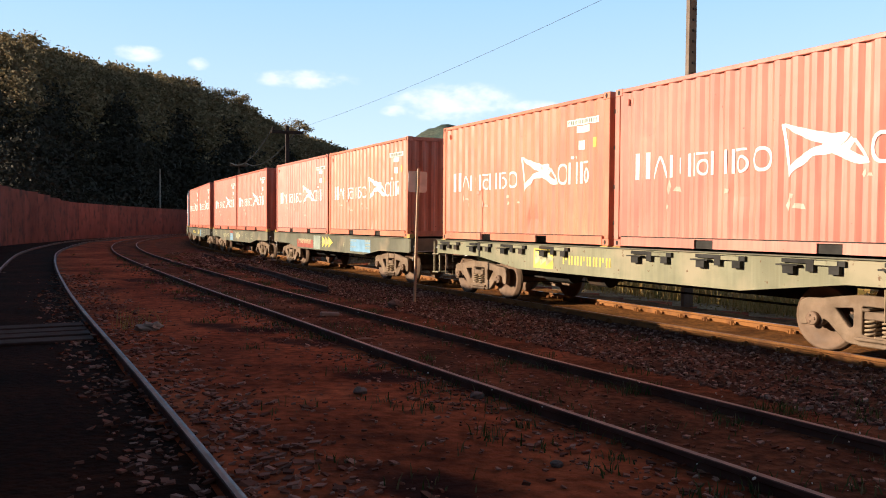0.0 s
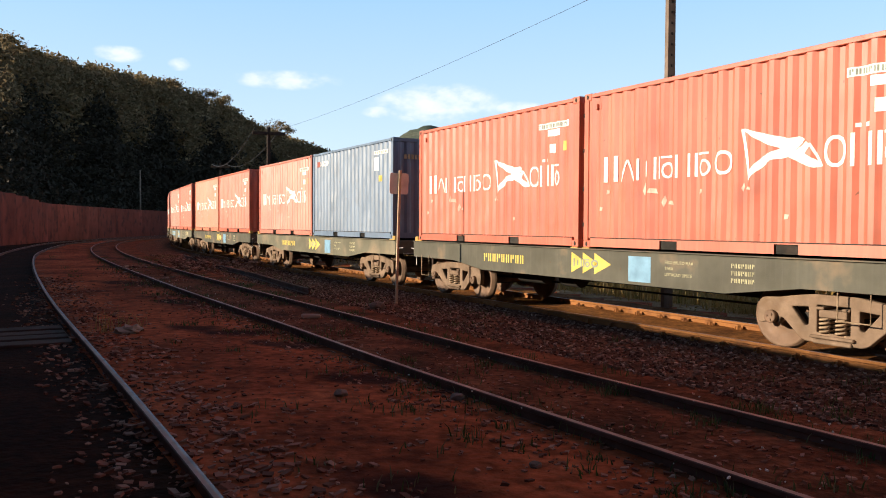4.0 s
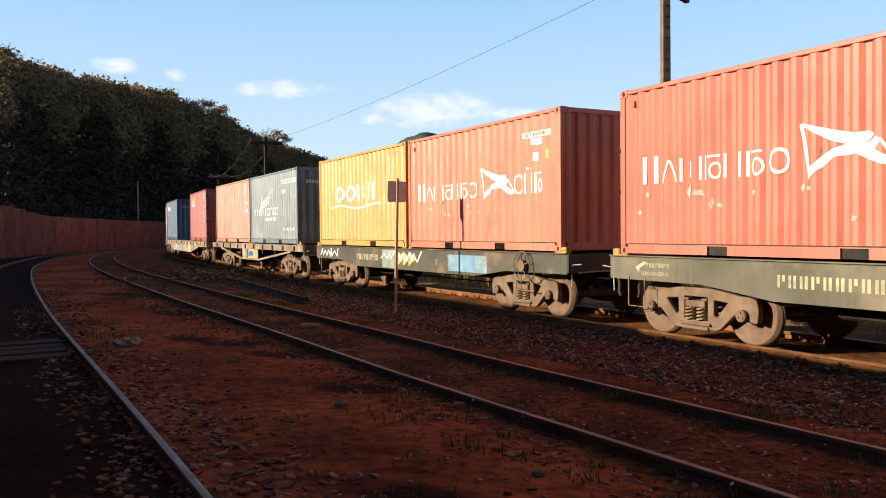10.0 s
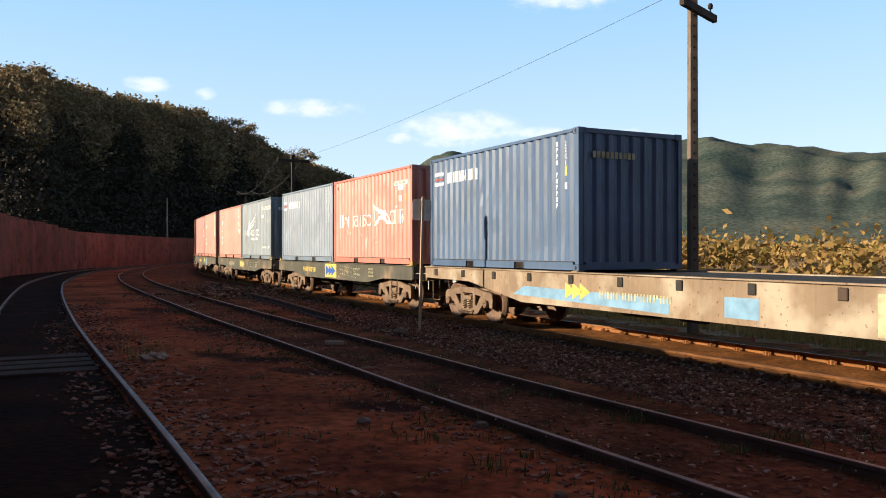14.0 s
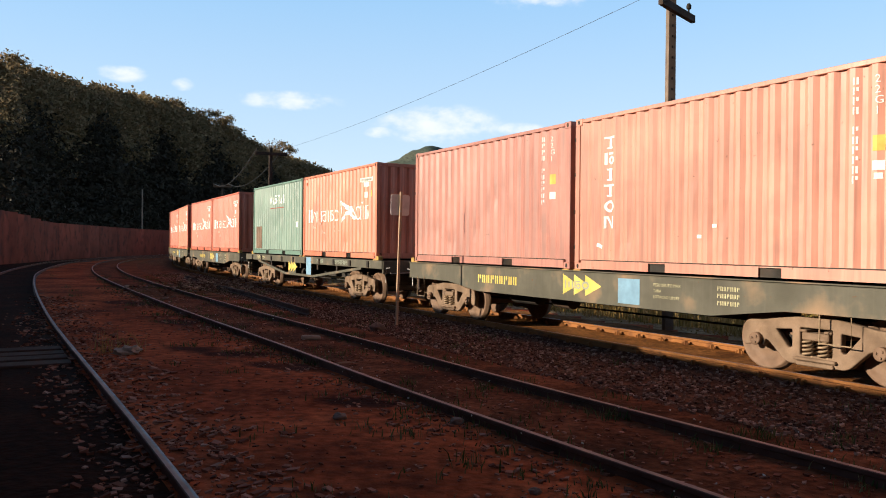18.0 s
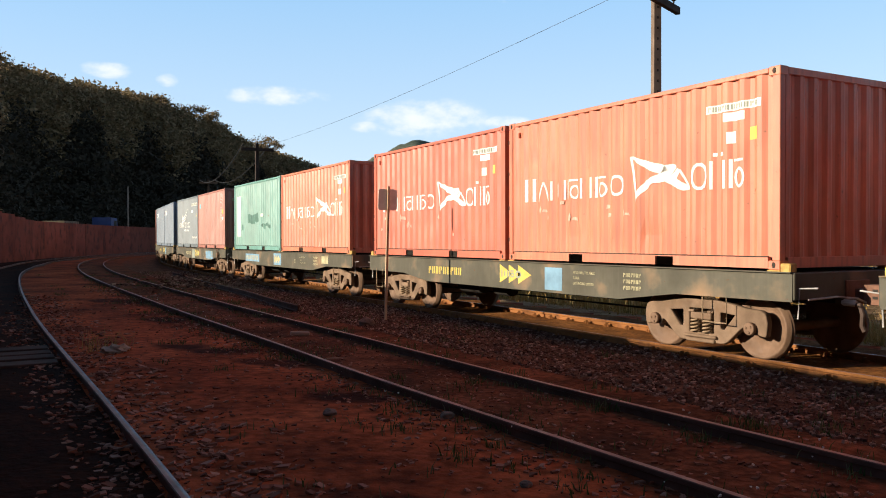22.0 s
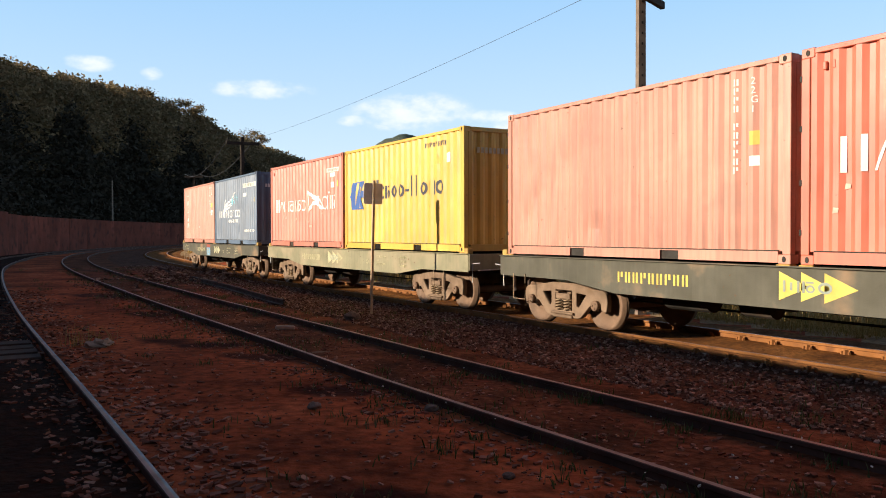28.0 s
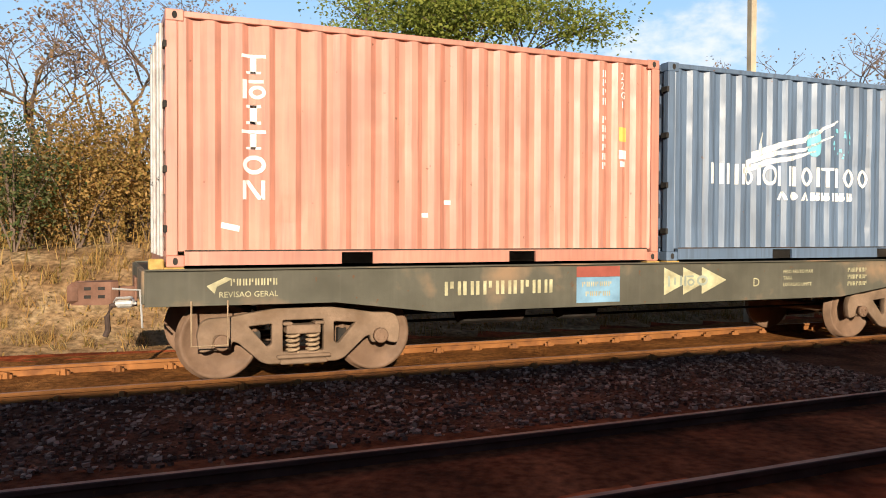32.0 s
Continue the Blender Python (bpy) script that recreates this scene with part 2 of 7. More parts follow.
M_COUPLER = surface("rusty_coupler_steel", (0.2, 0.1, 0.065), 0.8, mottle=0.4, scale=5, rust=0.3, bump=0.3)
M_RUBBER = surface("dusty_rubber", (0.07, 0.045, 0.035), 0.8, mottle=0.3, scale=6)
M_SPRING = surface("spring_steel", (0.34, 0.24, 0.15), 0.7, mottle=0.3, scale=8)
M_BLACK = surface("sooty_black_steel", (0.028, 0.024, 0.02), 0.8, mottle=0.4, scale=3, grime=(0.09, 0.055, 0.035), grime_amount=0.25)
M_WHITE = surface("white_marking_paint", (0.8, 0.8, 0.77), 0.6, mottle=0.08, scale=3, rust=0.05, bump=0.0)
M_CREAM = surface("yellowed_marking_paint", (0.5, 0.46, 0.28), 0.7, mottle=0.4, scale=6, bump=0.0)
M_YELLOW = surface("yellow_marking_paint", (0.68, 0.52, 0.12), 0.65, mottle=0.25, scale=4, bump=0.0, rust=0.2)
M_SKY = surface("light_blue_marking_paint", (0.2, 0.36, 0.5), 0.7, mottle=0.25, scale=4, bump=0.0)
M_NAVYM = surface("blue_marking_paint", (0.05, 0.13, 0.4), 0.6, mottle=0.15, scale=4, bump=0.0)
M_REDM = surface("red_marking_paint", (0.33, 0.085, 0.06), 0.65, mottle=0.2, scale=4, bump=0.0)
M_SCUFF = surface("rubbed_paint", (0.68, 0.46, 0.37), 0.7, mottle=0.3, scale=9, bump=0.0)
M_DARKM = surface("dark_marking_paint", (0.05, 0.055, 0.08), 0.6, mottle=0.2, scale=4, bump=0.0)
M_AQUA = surface("aqua_marking_paint", (0.22, 0.6, 0.72), 0.6, mottle=0.2, scale=6, bump=0.0)
M_GREYM = surface("overpainted_grey_patch", (0.3, 0.34, 0.28), 0.75, mottle=0.3, scale=3, bump=0.0)
M_TEALP = surface("darker_green_overpaint", (0.12, 0.25, 0.215), 0.75, mottle=0.3, scale=3, bump=0.0)
M_BRONZE = surface("brown_primer_patch", (0.2, 0.13, 0.09), 0.75, mottle=0.3, scale=3, bump=0.0)
M_BAR = surface("galvanised_rod", (0.5, 0.49, 0.47), 0.5, metal=0.25, mottle=0.3, scale=8)
M_LOCK = surface("yellow_lock_paint", (0.5, 0.32, 0.09), 0.65, mottle=0.35, scale=12, rust=0.3)


# ---- mesh helpers ----
def part(name, bm, material, parent, label=""):
    """Links a bmesh as one mesh object under a thing or a part."""
    me = bpy.data.meshes.new(name)
    bm.to_mesh(me)
    bm.free()
    return part_of(name, me, material, parent, label)


def part_of(name, me, material, parent, label=""):
    if not me.materials:
        me.materials.append(material)
    ob = new(name, me)
    if parent is not None:
        ob.parent = parent
    return tagged(ob, label=label)


def boxes(*specs, bevel=0.0):
    """A bmesh of boxes, each (x0, x1, y0, y1, z0, z1)."""
    bm = bmesh.new()
    for x0, x1, y0, y1, z0, z1 in specs:
        vs = [bm.verts.new((x, y, z)) for x in (x0, x1) for y in (y0, y1) for z in (z0, z1)]
        for f in ((0, 1, 3, 2), (4, 6, 7, 5), (0, 4, 5, 1), (2, 3, 7, 6), (0, 2, 6, 4), (1, 5, 7, 3)):
            bm.faces.new([vs[i] for i in f])
    if bevel:
        bmesh.ops.bevel(bm, geom=bm.edges[:], offset=bevel, segments=1, affect="EDGES")
    return bm


def prism(poly, y0, y1, bm=None):
    """A polygon of (x, z) pushed from y0 to y1."""
    bm = bm or bmesh.new()
    a = [bm.verts.new((x, y0, z)) for x, z in poly]
    b = [bm.verts.new((x, y1, z)) for x, z in poly]
    bm.faces.new(a)
    bm.faces.new(b[::-1])
    for i in range(len(poly)):
        j = (i + 1) % len(poly)
        bm.faces.new((a[j], a[i], b[i], b[j]))
    bmesh.ops.recalc_face_normals(bm, faces=bm.faces[:])
    return bm


def lathe(bm, profile, seg, axis="Y", at=(0, 0, 0)):
    """Turns a closed profile of (along, radius) about an axis through at."""
    rings = []
    for a, r in profile:
        ring = []
        for k in range(seg):
            t = 2 * math.pi * k / seg
            c, s = r * math.cos(t), r * math.sin(t)
            v = {"Y": (c, a, s), "X": (a, c, s), "Z": (c, s, a)}[axis]
            ring.append(bm.verts.new(Vector(v) + Vector(at)))
        rings.append(ring)
    for p, q in zip(rings, rings[1:]):
        for k in range(seg):
            j = (k + 1) % seg
            bm.faces.new((p[k], p[j], q[j], q[k]))
    bm.faces.new(rings[0][::-1])
    bm.faces.new(rings[-1])
    return bm


def tube(bm, pts, r, seg=6):
    """A rod along points."""
    pts = [Vector(p) for p in pts]
    rings = []
    for i, p in enumerate(pts):
        d = (pts[min(i + 1, len(pts) - 1)] - pts[max(i - 1, 0)]).normalized()
        a = d.cross(Vector((0, 0, 1)) if abs(d.z) < 0.9 else Vector((1, 0, 0))).normalized()
        b = d.cross(a)
        rings.append([bm.verts.new(p + (a * math.cos(2 * math.pi * k / seg) + b * math.sin(2 * math.pi * k / seg)) * (r(i) if callable(r) else r)) for k in range(seg)])
    for p, q in zip(rings, rings[1:]):
        for k in range(seg):
            j = (k + 1) % seg
            bm.faces.new((p[k], p[j], q[j], q[k]))
    bm.faces.new(rings[0][::-1])
    bm.faces.new(rings[-1])
    return bm


def plate(outer, holes, y, thick, bevel=0.006):
    """A mesh plate in the x-z plane with holes and rounded edges, its middle at y."""
    cu = bpy.data.curves.new("plate", "CURVE")
    cu.dimensions, cu.fill_mode, cu.extrude, cu.bevel_depth, cu.bevel_resolution = "2D", "BOTH", thick / 2 - bevel, bevel, 1
    for loop in [outer] + holes:
        sp = cu.splines.new("POLY")
        sp.points.add(len(loop) - 1)
        sp.use_cyclic_u = True
        for p, (x, z) in zip(sp.points, loop):
            p.co = (x, z, 0, 1)
    ob = bpy.data.objects.new("plate", cu)
    scene.collection.objects.link(ob)
    me = bpy.data.meshes.new_from_object(ob.evaluated_get(bpy.context.evaluated_depsgraph_get()))
    bpy.data.objects.remove(ob)
    bpy.data.curves.remove(cu)
    me.transform(Matrix.Translation((0, y, 0)) @ Matrix.Rotation(math.pi / 2, 4, "X"))
    return me


def rounded(poly, r, seg=3):
    """Rounds the corners of a polygon."""
    out = []
    n = len(poly)
    for i in range(n):
        p, a, b = Vector(poly[i]), Vector(poly[i - 1]), Vector(poly[(i + 1) % n])
        ra = min(r, (a - p).length * 0.45)
        rb = min(r, (b - p).length * 0.45)
        u, w = p + (a - p).normalized() * ra, p + (b - p).normalized() * rb
        for k in range(seg + 1):
            t = k / seg
            q = u * (1 - t) ** 2 + p * 2 * t * (1 - t) + w * t * t
            out.append((q.x, q.y))
    return out


def rect(x0, x1, z0, z1):
    return [(x0, z0), (x1, z0), (x1, z1), (x0, z1)]


def lettering(text, x, z, size):
    """The outlines of a short text as triangles of (x, z)."""
    cu = bpy.data.curves.new("text", "FONT")
    cu.body, cu.size, cu.fill_mode = text, size, "FRONT"
    cu.resolution_u = 2
    ob = bpy.data.objects.new("text", cu)
    scene.collection.objects.link(ob)
    me = bpy.data.meshes.new_from_object(ob.evaluated_get(bpy.context.evaluated_depsgraph_get()))
    bpy.data.objects.remove(ob)
    polys = [[(me.vertices[i].co.x + x, me.vertices[i].co.y + z) for i in p.vertices] for p in me.polygons]
    bpy.data.meshes.remove(me)
    return polys


def ring_shape(cx, cz, rx, rz, w, seg=14):
    out = []
    for k in range(seg):
        a, b = 2 * math.pi * k / seg, 2 * math.pi * (k + 1) / seg
        out.append([(cx + rx * math.cos(a), cz + rz * math.sin(a)), (cx + rx * math.cos(b), cz + rz * math.sin(b)),
                    (cx + (rx - w) * math.cos(b), cz + (rz - w) * math.sin(b)), (cx + (rx - w) * math.cos(a), cz + (rz - w) * math.sin(a))])
    return out


def sign_blocks(kinds, x0, x1, z0, z1, stroke=0.3):
    """A row of plain shapes as large as a painted name: i bar, n two bars, m three, o ring, a wedge, b bar beside a ring, t bar under a cap."""
    wide = {"i": 0.4, "m": 1.35, "a": 1.1, "o": 1.1}
    total = sum(wide.get(k, 1.0) for k in kinds) + 0.22 * (len(kinds) - 1)
    u = (x1 - x0) / total
    out, x, h = [], x0, z1 - z0
    for k in kinds:
        w = wide.get(k, 1.0) * u
        s = stroke * u
        if k == "i":
            out.append(rect(x, x + w * 0.8, z0, z1))
        elif k == "n":
            out += [rect(x, x + s, z0, z1), rect(x + w - s, x + w, z0, z1)]
        elif k == "m":
            out += [rect(x, x + s, z0, z1), rect(x + w / 2 - s / 2, x + w / 2 + s / 2, z0 + h * 0.15, z1 - h * 0.15), rect(x + w - s, x + w, z0, z1)]
        elif k == "o":
            out += ring_shape(x + w / 2, z0 + h / 2, w / 2, h / 2, s)
        elif k == "a":
            out += [[(x, z0), (x + s, z0), (x + w / 2 + s / 3, z1), (x + w / 2 - s / 3, z1)], [(x + w - s, z0), (x + w, z0), (x + w / 2 + s / 3, z1), (x + w / 2 - s / 3, z1)]]
        elif k == "b":
            out += [rect(x, x + s, z0, z1)] + ring_shape(x + w * 0.64, z0 + h * 0.36, w * 0.36, h * 0.36, s * 0.8) + [rect(x + s * 1.4, x + w * 0.9, z1 - s * 0.7, z1)]
        elif k == "t":
            out += [rect(x + w / 2 - s / 2, x + w / 2 + s / 2, z0, z1 - s * 0.8), rect(x, x + w, z1 - s * 0.8, z1)]
        x += w + 0.22 * u
    return out


def code_column(x, z_top, n, w=0.06, h=0.085, gap=0.03):
    """An upright row of short bars in place of a serial number."""
    out, z = [], z_top
    for k in range(n):
        if k != 4:
            out += [rect(x, x + w * 0.3, z - h, z), rect(x + w * 0.62, x + w, z - h * (0.55 if k % 3 else 1.0), z)]
        z -= h + gap
    return out


def code_row(x0, x1, z0, z1, n):
    """A level row of short bars in place of a serial number."""
    out, w = [], (x1 - x0) / n
    for k in range(n):
        x = x0 + k * w
        out += [rect(x, x + w * 0.24, z0, z1), rect(x + w * 0.42, x + w * 0.68, z0 if k % 3 else z0 + (z1 - z0) * 0.5, z1)]
    return out

# ---- containers ----
BOX_L, BOX_W, BOX_H, DECK = 6.058, 2.438, 2.591, 1.226
RIB, RIB_DEEP, RIB_0 = 0.2785, 0.037, 0.13


def rib(x):
    """How deep the corrugated side lies at x metres from the container's left end."""
    u = (x - RIB_0) % RIB
    if u < 0.072:
        return 0.0
    if u < 0.14:
        return RIB_DEEP * (u - 0.072) / 0.068
    if u < 0.21:
        return RIB_DEEP
    return RIB_DEEP * (RIB - u) / (RIB - 0.21)


def rib_lines(a, b):
    k, out = 0, []
    while RIB_0 + k * RIB < b:
        for d in (0.0, 0.072, 0.14, 0.21):
            x = RIB_0 + k * RIB + d
            if a < x < b:
                out.append(x)
        k += 1
    return out


def side_mark(name, polys, material, parent, label="", lift=0.004):
    """Paint on the corrugated side that faces -y; polygons in metres from the left end and from the bottom."""
    bm = bmesh.new()
    for p in polys:
        bm.faces.new([bm.verts.new((x, 0.0, z)) for x, z in p])
    bmesh.ops.remove_doubles(bm, verts=bm.verts[:], dist=0.0002)
    bmesh.ops.triangulate(bm, faces=bm.faces[:])
    xs = [v.co.x for v in bm.verts]
    for x in rib_lines(min(xs), max(xs)):
        bmesh.ops.bisect_plane(bm, geom=bm.verts[:] + bm.edges[:] + bm.faces[:], plane_co=(x, 0, 0), plane_no=(1, 0, 0))
    for v in bm.verts:
        x = v.co.x
        v.co.y = -BOX_W / 2 + 0.012 + rib(x) - lift
        v.co.x = x - BOX_L / 2
    bmesh.ops.recalc_face_normals(bm, faces=bm.faces[:])
    if sum(f.normal.y for f in bm.faces) > 0:
        bmesh.ops.reverse_faces(bm, faces=bm.faces[:])
    return written(part(name, bm, material, parent, label), name)


def written(ob, name):
    """Rows of characters too small to tell apart stay one part."""
    return tagged(ob, kind="stuff") if name.endswith(("bars", "text", "lettering", "code")) else ob


def ribbed_panel(length, z0, z1, dents=0.0, seed=0):
    """A corrugated sheet from x = RIB_0 - 0.01 to length - RIB_0 + 0.01, outside at y = 0."""
    rng = random.Random(seed)
    xs = [0.11] + rib_lines(0.11, length - 0.11) + [length - 0.11]
    zs = [z0 + (z1 - z0) * k / 8 for k in range(9)]
    spots = [(rng.uniform(0.5, length - 0.5), rng.uniform(0.3, 1.6), rng.uniform(0.12, 0.3), rng.uniform(0.006, 0.02)) for _ in range(7)] if dents else []
    bm = bmesh.new()
    rows = []
    for z in zs:
        row = []
        for x in xs:
            y = rib(x)
            for sx, sz, sr, sd in spots:
                y += sd * dents * math.exp(-((x - sx) ** 2 + (z - sz) ** 2) / (sr * sr))
            row.append(bm.verts.new((x, y, z)))
        rows.append(row)
    for a, b in zip(rows, rows[1:]):
        for i in range(len(xs) - 1):
            bm.faces.new((a[i], a[i + 1], b[i + 1], b[i]))
    return bm


def moved(bm, m):
    bmesh.ops.transform(bm, matrix=m, verts=bm.verts[:])
    return bm


def emblem_flag(x, z, w, h):
    """A plain swallow-tailed banner shape."""
    P = lambda u, v: (x + u * w, z + v * h)
    return [[P(0, 1), P(0.04, 1), P(0.32, 0.85), P(0.62, 0.72), P(0.66, 0.6), P(0.5, 0.56), P(0.3, 0.68), P(0.06, 0.92)],
            [P(0.62, 0.72), P(0.72, 0.74), P(0.8, 0.68), P(0.68, 0.5), P(0.5, 0.56)],
            [P(0.68, 0.5), P(0.82, 0.64), P(0.86, 0.55), P(0.8, 0.42)],
            [P(0.5, 0.56), P(0.68, 0.5), P(0.8, 0.42), P(0.62, 0.38), P(0.4, 0.36), P(0.28, 0.44)],
            [P(0.28, 0.44), P(0.4, 0.36), P(0.3, 0.26), P(0.16, 0.1), P(0.1, 0.0), P(0.12, 0.2)],
            [P(0.62, 0.38), P(0.8, 0.42), P(0.92, 0.3), P(1.0, 0.18), P(0.9, 0.16), P(0.74, 0.26)],
            [P(0, 0.98), P(0.03, 1), P(0.13, 0.16), P(0.1, 0.0)],
            [P(0.84, 0.6), P(0.87, 0.6), P(1.0, 0.18), P(0.97, 0.18)]]


def emblem_wing(x, z, w, h):
    """A plain wing of four thin feathers."""
    out = []
    for pts, t in ((((0.1, 0.32), (0.35, 0.5), (0.6, 0.62), (0.8, 0.82), (0.97, 1.0)), 0.05), (((0.03, 0.18), (0.3, 0.36), (0.62, 0.46), (0.9, 0.72)), 0.04), (((0.0, 0.04), (0.25, 0.22), (0.5, 0.3), (0.72, 0.44)), 0.05), (((0.16, 0.4), (0.17, 0.52), (0.19, 0.7)), 0.07)):
        n = len(pts) - 1
        for k in range(n):
            (a, b), (c, d) = pts[k], pts[k + 1]
            ta, tb = t * (1 - (k / n) ** 2 * 0.6), t * (1 - ((k + 1) / n) ** 2 * 0.75)
            out.append([(x + (a - ta * 0.3) * w, z + (b - ta) * h), (x + (c + tb * 0.3) * w, z + (d - tb) * h), (x + (c - tb * 0.3) * w, z + (d + tb) * h), (x + (a - ta * 0.3) * w, z + (b + ta) * h)])
    return out


def side_signs(name, kinds, x0, x1, z0, z1, stroke, material, parent, label=""):
    """A painted name as separate plain shapes."""
    wide = {"i": 0.4, "m": 1.35, "a": 1.1, "o": 1.1}
    u = (x1 - x0) / (sum(wide.get(k, 1.0) for k in kinds) + 0.22 * (len(kinds) - 1))
    for k in kinds:
        w = wide.get(k, 1.0) * u
        side_mark(name, sign_blocks(k, x0, x0 + w, z0, z1, stroke), material, parent, label)
        x0 += w + 0.22 * u


def white_codes(side, x, top):
    side_mark("size_code", [q for k, ch in enumerate("22G1") for q in lettering(ch, x + 0.27, top - 0.1 - k * 0.12, 0.13)], M_WHITE, side)
    side_mark("serial_bars", code_column(x, top, 11), M_WHITE, side)


def mark_red_line(side, rng):
    side_signs("painted_shape", "n", 0.5, 0.82, 1.08, 1.5, 0.2, M_WHITE, side, "white shape of a painted shipping-line name")
    side_signs("painted_shape", "ambnbo", 0.9, 3.16, 1.08, 1.42, 0.16, M_WHITE, side, "white shape of a painted shipping-line name")
    side_signs("painted_shape", "onb", 4.56, 5.5, 1.08, 1.47, 0.18, M_WHITE, side, "white shape of a painted shipping-line name")
    for x in (4.96, 5.08):
        side_mark("painted_dot", [rect(x, x + 0.06, 1.53, 1.58)], M_WHITE, side)
    side_mark("banner_emblem", emblem_flag(3.3, 0.98, 1.24, 0.7), M_WHITE, side, "white swallow-tailed banner emblem")
    side_mark("number_strip", [rect(4.84, 5.76, 2.12, 2.23), rect(5.14, 5.5, 1.98, 2.1)], M_WHITE, side, "white strip behind the serial number")
    side_mark("number_bars", code_row(4.88, 5.72, 2.14, 2.21, 11), M_GREYM, side, lift=0.008)
    side_mark("yellow_sticker", [rect(5.56, 5.7, 1.7, 1.87)], M_YELLOW, side)
    side_mark("white_sticker", [rect(5.2, 5.33, 1.68, 1.84)], M_WHITE, side)
    for k in range(3):
        x, z, w = rng.uniform(0.9, 4.6), rng.uniform(0.45, 1.0), rng.uniform(0.5, 1.3)
        side_mark("scrape", [[(x, z), (x + 0.05 * w, z - 0.08 * w), (x + 0.1 * w, z + 0.03 * w), (x + 0.07 * w, z + 0.13 * w)], [(x + 0.12 * w, z - 0.03 * w), (x + 0.3 * w, z - 0.05 * w), (x + 0.27 * w, z + 0.02 * w), (x + 0.16 * w, z + 0.03 * w)]], M_SCUFF, side)
    for k in range(4):
        x, z = rng.uniform(0.4, 5.4), rng.uniform(0.3, 1.0)
        side_mark("scuff", [[(x, z), (x + 0.07, z + 0.01), (x + 0.08, z + 0.06), (x + 0.01, z + 0.07)]], M_SCUFF, side)


def mark_logistics(side, rng, aqua=False):
    side_signs("painted_shape", "nnbionioitioo", 0.73, 3.7, 1.03, 1.31, 0.22, M_WHITE, side, "white shape of a painted company name")
    side_mark("motto_lettering", sign_blocks("aoabbibb", 1.93, 3.4, 0.83, 0.95, 0.36), M_WHITE, side)
    side_mark("wing_emblem", emblem_wing(1.3, 1.18, 1.85, 0.82), M_WHITE, side, "white feathered wing emblem")
    if aqua:
        side_mark("aqua_patch", ring_shape(2.62, 1.66, 0.14, 0.2, 0.139), M_AQUA, side)
        for k in range(16):
            x, z, w = 2.95 + rng.uniform(0, 0.36), 1.45 + rng.uniform(0, 0.42), rng.uniform(0.02, 0.06)
            side_mark("aqua_fleck", [[(x, z), (x + w, z - 0.3 * w), (x + 0.8 * w, z + w), (x + 0.2 * w, z + 0.9 * w)]], M_AQUA, side)
    side_mark("number_strip", [rect(4.16, 5.85, 2.1, 2.25), rect(4.17, 4.68, 1.77, 1.9)], M_WHITE, side, "white strip behind the serial number")
    side_mark("number_bars", code_row(4.22, 5.8, 2.12, 2.23, 11), M_GREYM, side, lift=0.008)
    side_mark("address_bars", sign_blocks("mmminniniaoom", 4.4, 5.72, 0.46, 0.56, 0.34), M_WHITE, side)
    side_mark("yellow_sticker", [rect(5.62, 5.75, 1.53, 1.7)], M_YELLOW, side)
    side_mark("white_sticker", [rect(5.32, 5.44, 1.54, 1.62), rect(5.32, 5.44, 1.63, 1.7)], M_WHITE, side)


def mark_upright_name(side, rng):
    for k, c in enumerate("tbitom"):
        z = 2.24 - (k + 1) * 0.262 + 0.03
        if c == "i":
            polys = [rect(0.84, 0.91, z, z + 0.2), rect(0.8, 0.95, z, z + 0.03), rect(0.8, 0.95, z + 0.17, z + 0.2)]
        elif c == "m":
            polys = [rect(0.76, 0.8, z, z + 0.2), rect(0.95, 0.99, z, z + 0.2), [(0.78, z + 0.2), (0.83, z + 0.2), (0.97, z), (0.92, z)]]
        elif c == "t":
            polys = [rect(0.845, 0.905, z, z + 0.17), rect(0.75, 1.0, z + 0.165, z + 0.2), rect(0.8, 0.95, z, z + 0.025)]
        else:
            polys = sign_blocks(c, 0.76, 1.0, z, z + 0.2, 0.2)
        side_mark("painted_shape", polys, M_WHITE, side, "white shape of a painted upright name")
    white_codes(side, 5.19, 2.4)
    side_mark("yellow_sticker", [rect(5.44, 5.57, 1.52, 1.7)], M_YELLOW, side)
    side_mark("white_sticker", [rect(5.44, 5.57, 1.3, 1.41), rect(5.46, 5.55, 1.2, 1.27)], M_WHITE, side)
    side_mark("small_label", [[(0.54, 0.4), (0.72, 0.36), (0.73, 0.42), (0.55, 0.46)]], M_WHITE, side)
    side_mark("paper_label", [rect(3.05, 3.13, 0.68, 0.73), rect(2.77, 2.85, 0.53, 0.58)], M_WHITE, side)


def mark_plain(side, rng):
    white_codes(side, 5.19, 2.4)
    side_mark("yellow_sticker", [rect(5.44, 5.57, 1.52, 1.7)], M_YELLOW, side)
    side_mark("white_sticker", [rect(5.44, 5.57, 1.25, 1.38)], M_WHITE, side)


def mark_blue_label(side, rng):
    mark_plain(side, rng)
    side_mark("blue_label", [rect(0.3, 0.52, 1.9, 2.12)], M_AQUA, side)


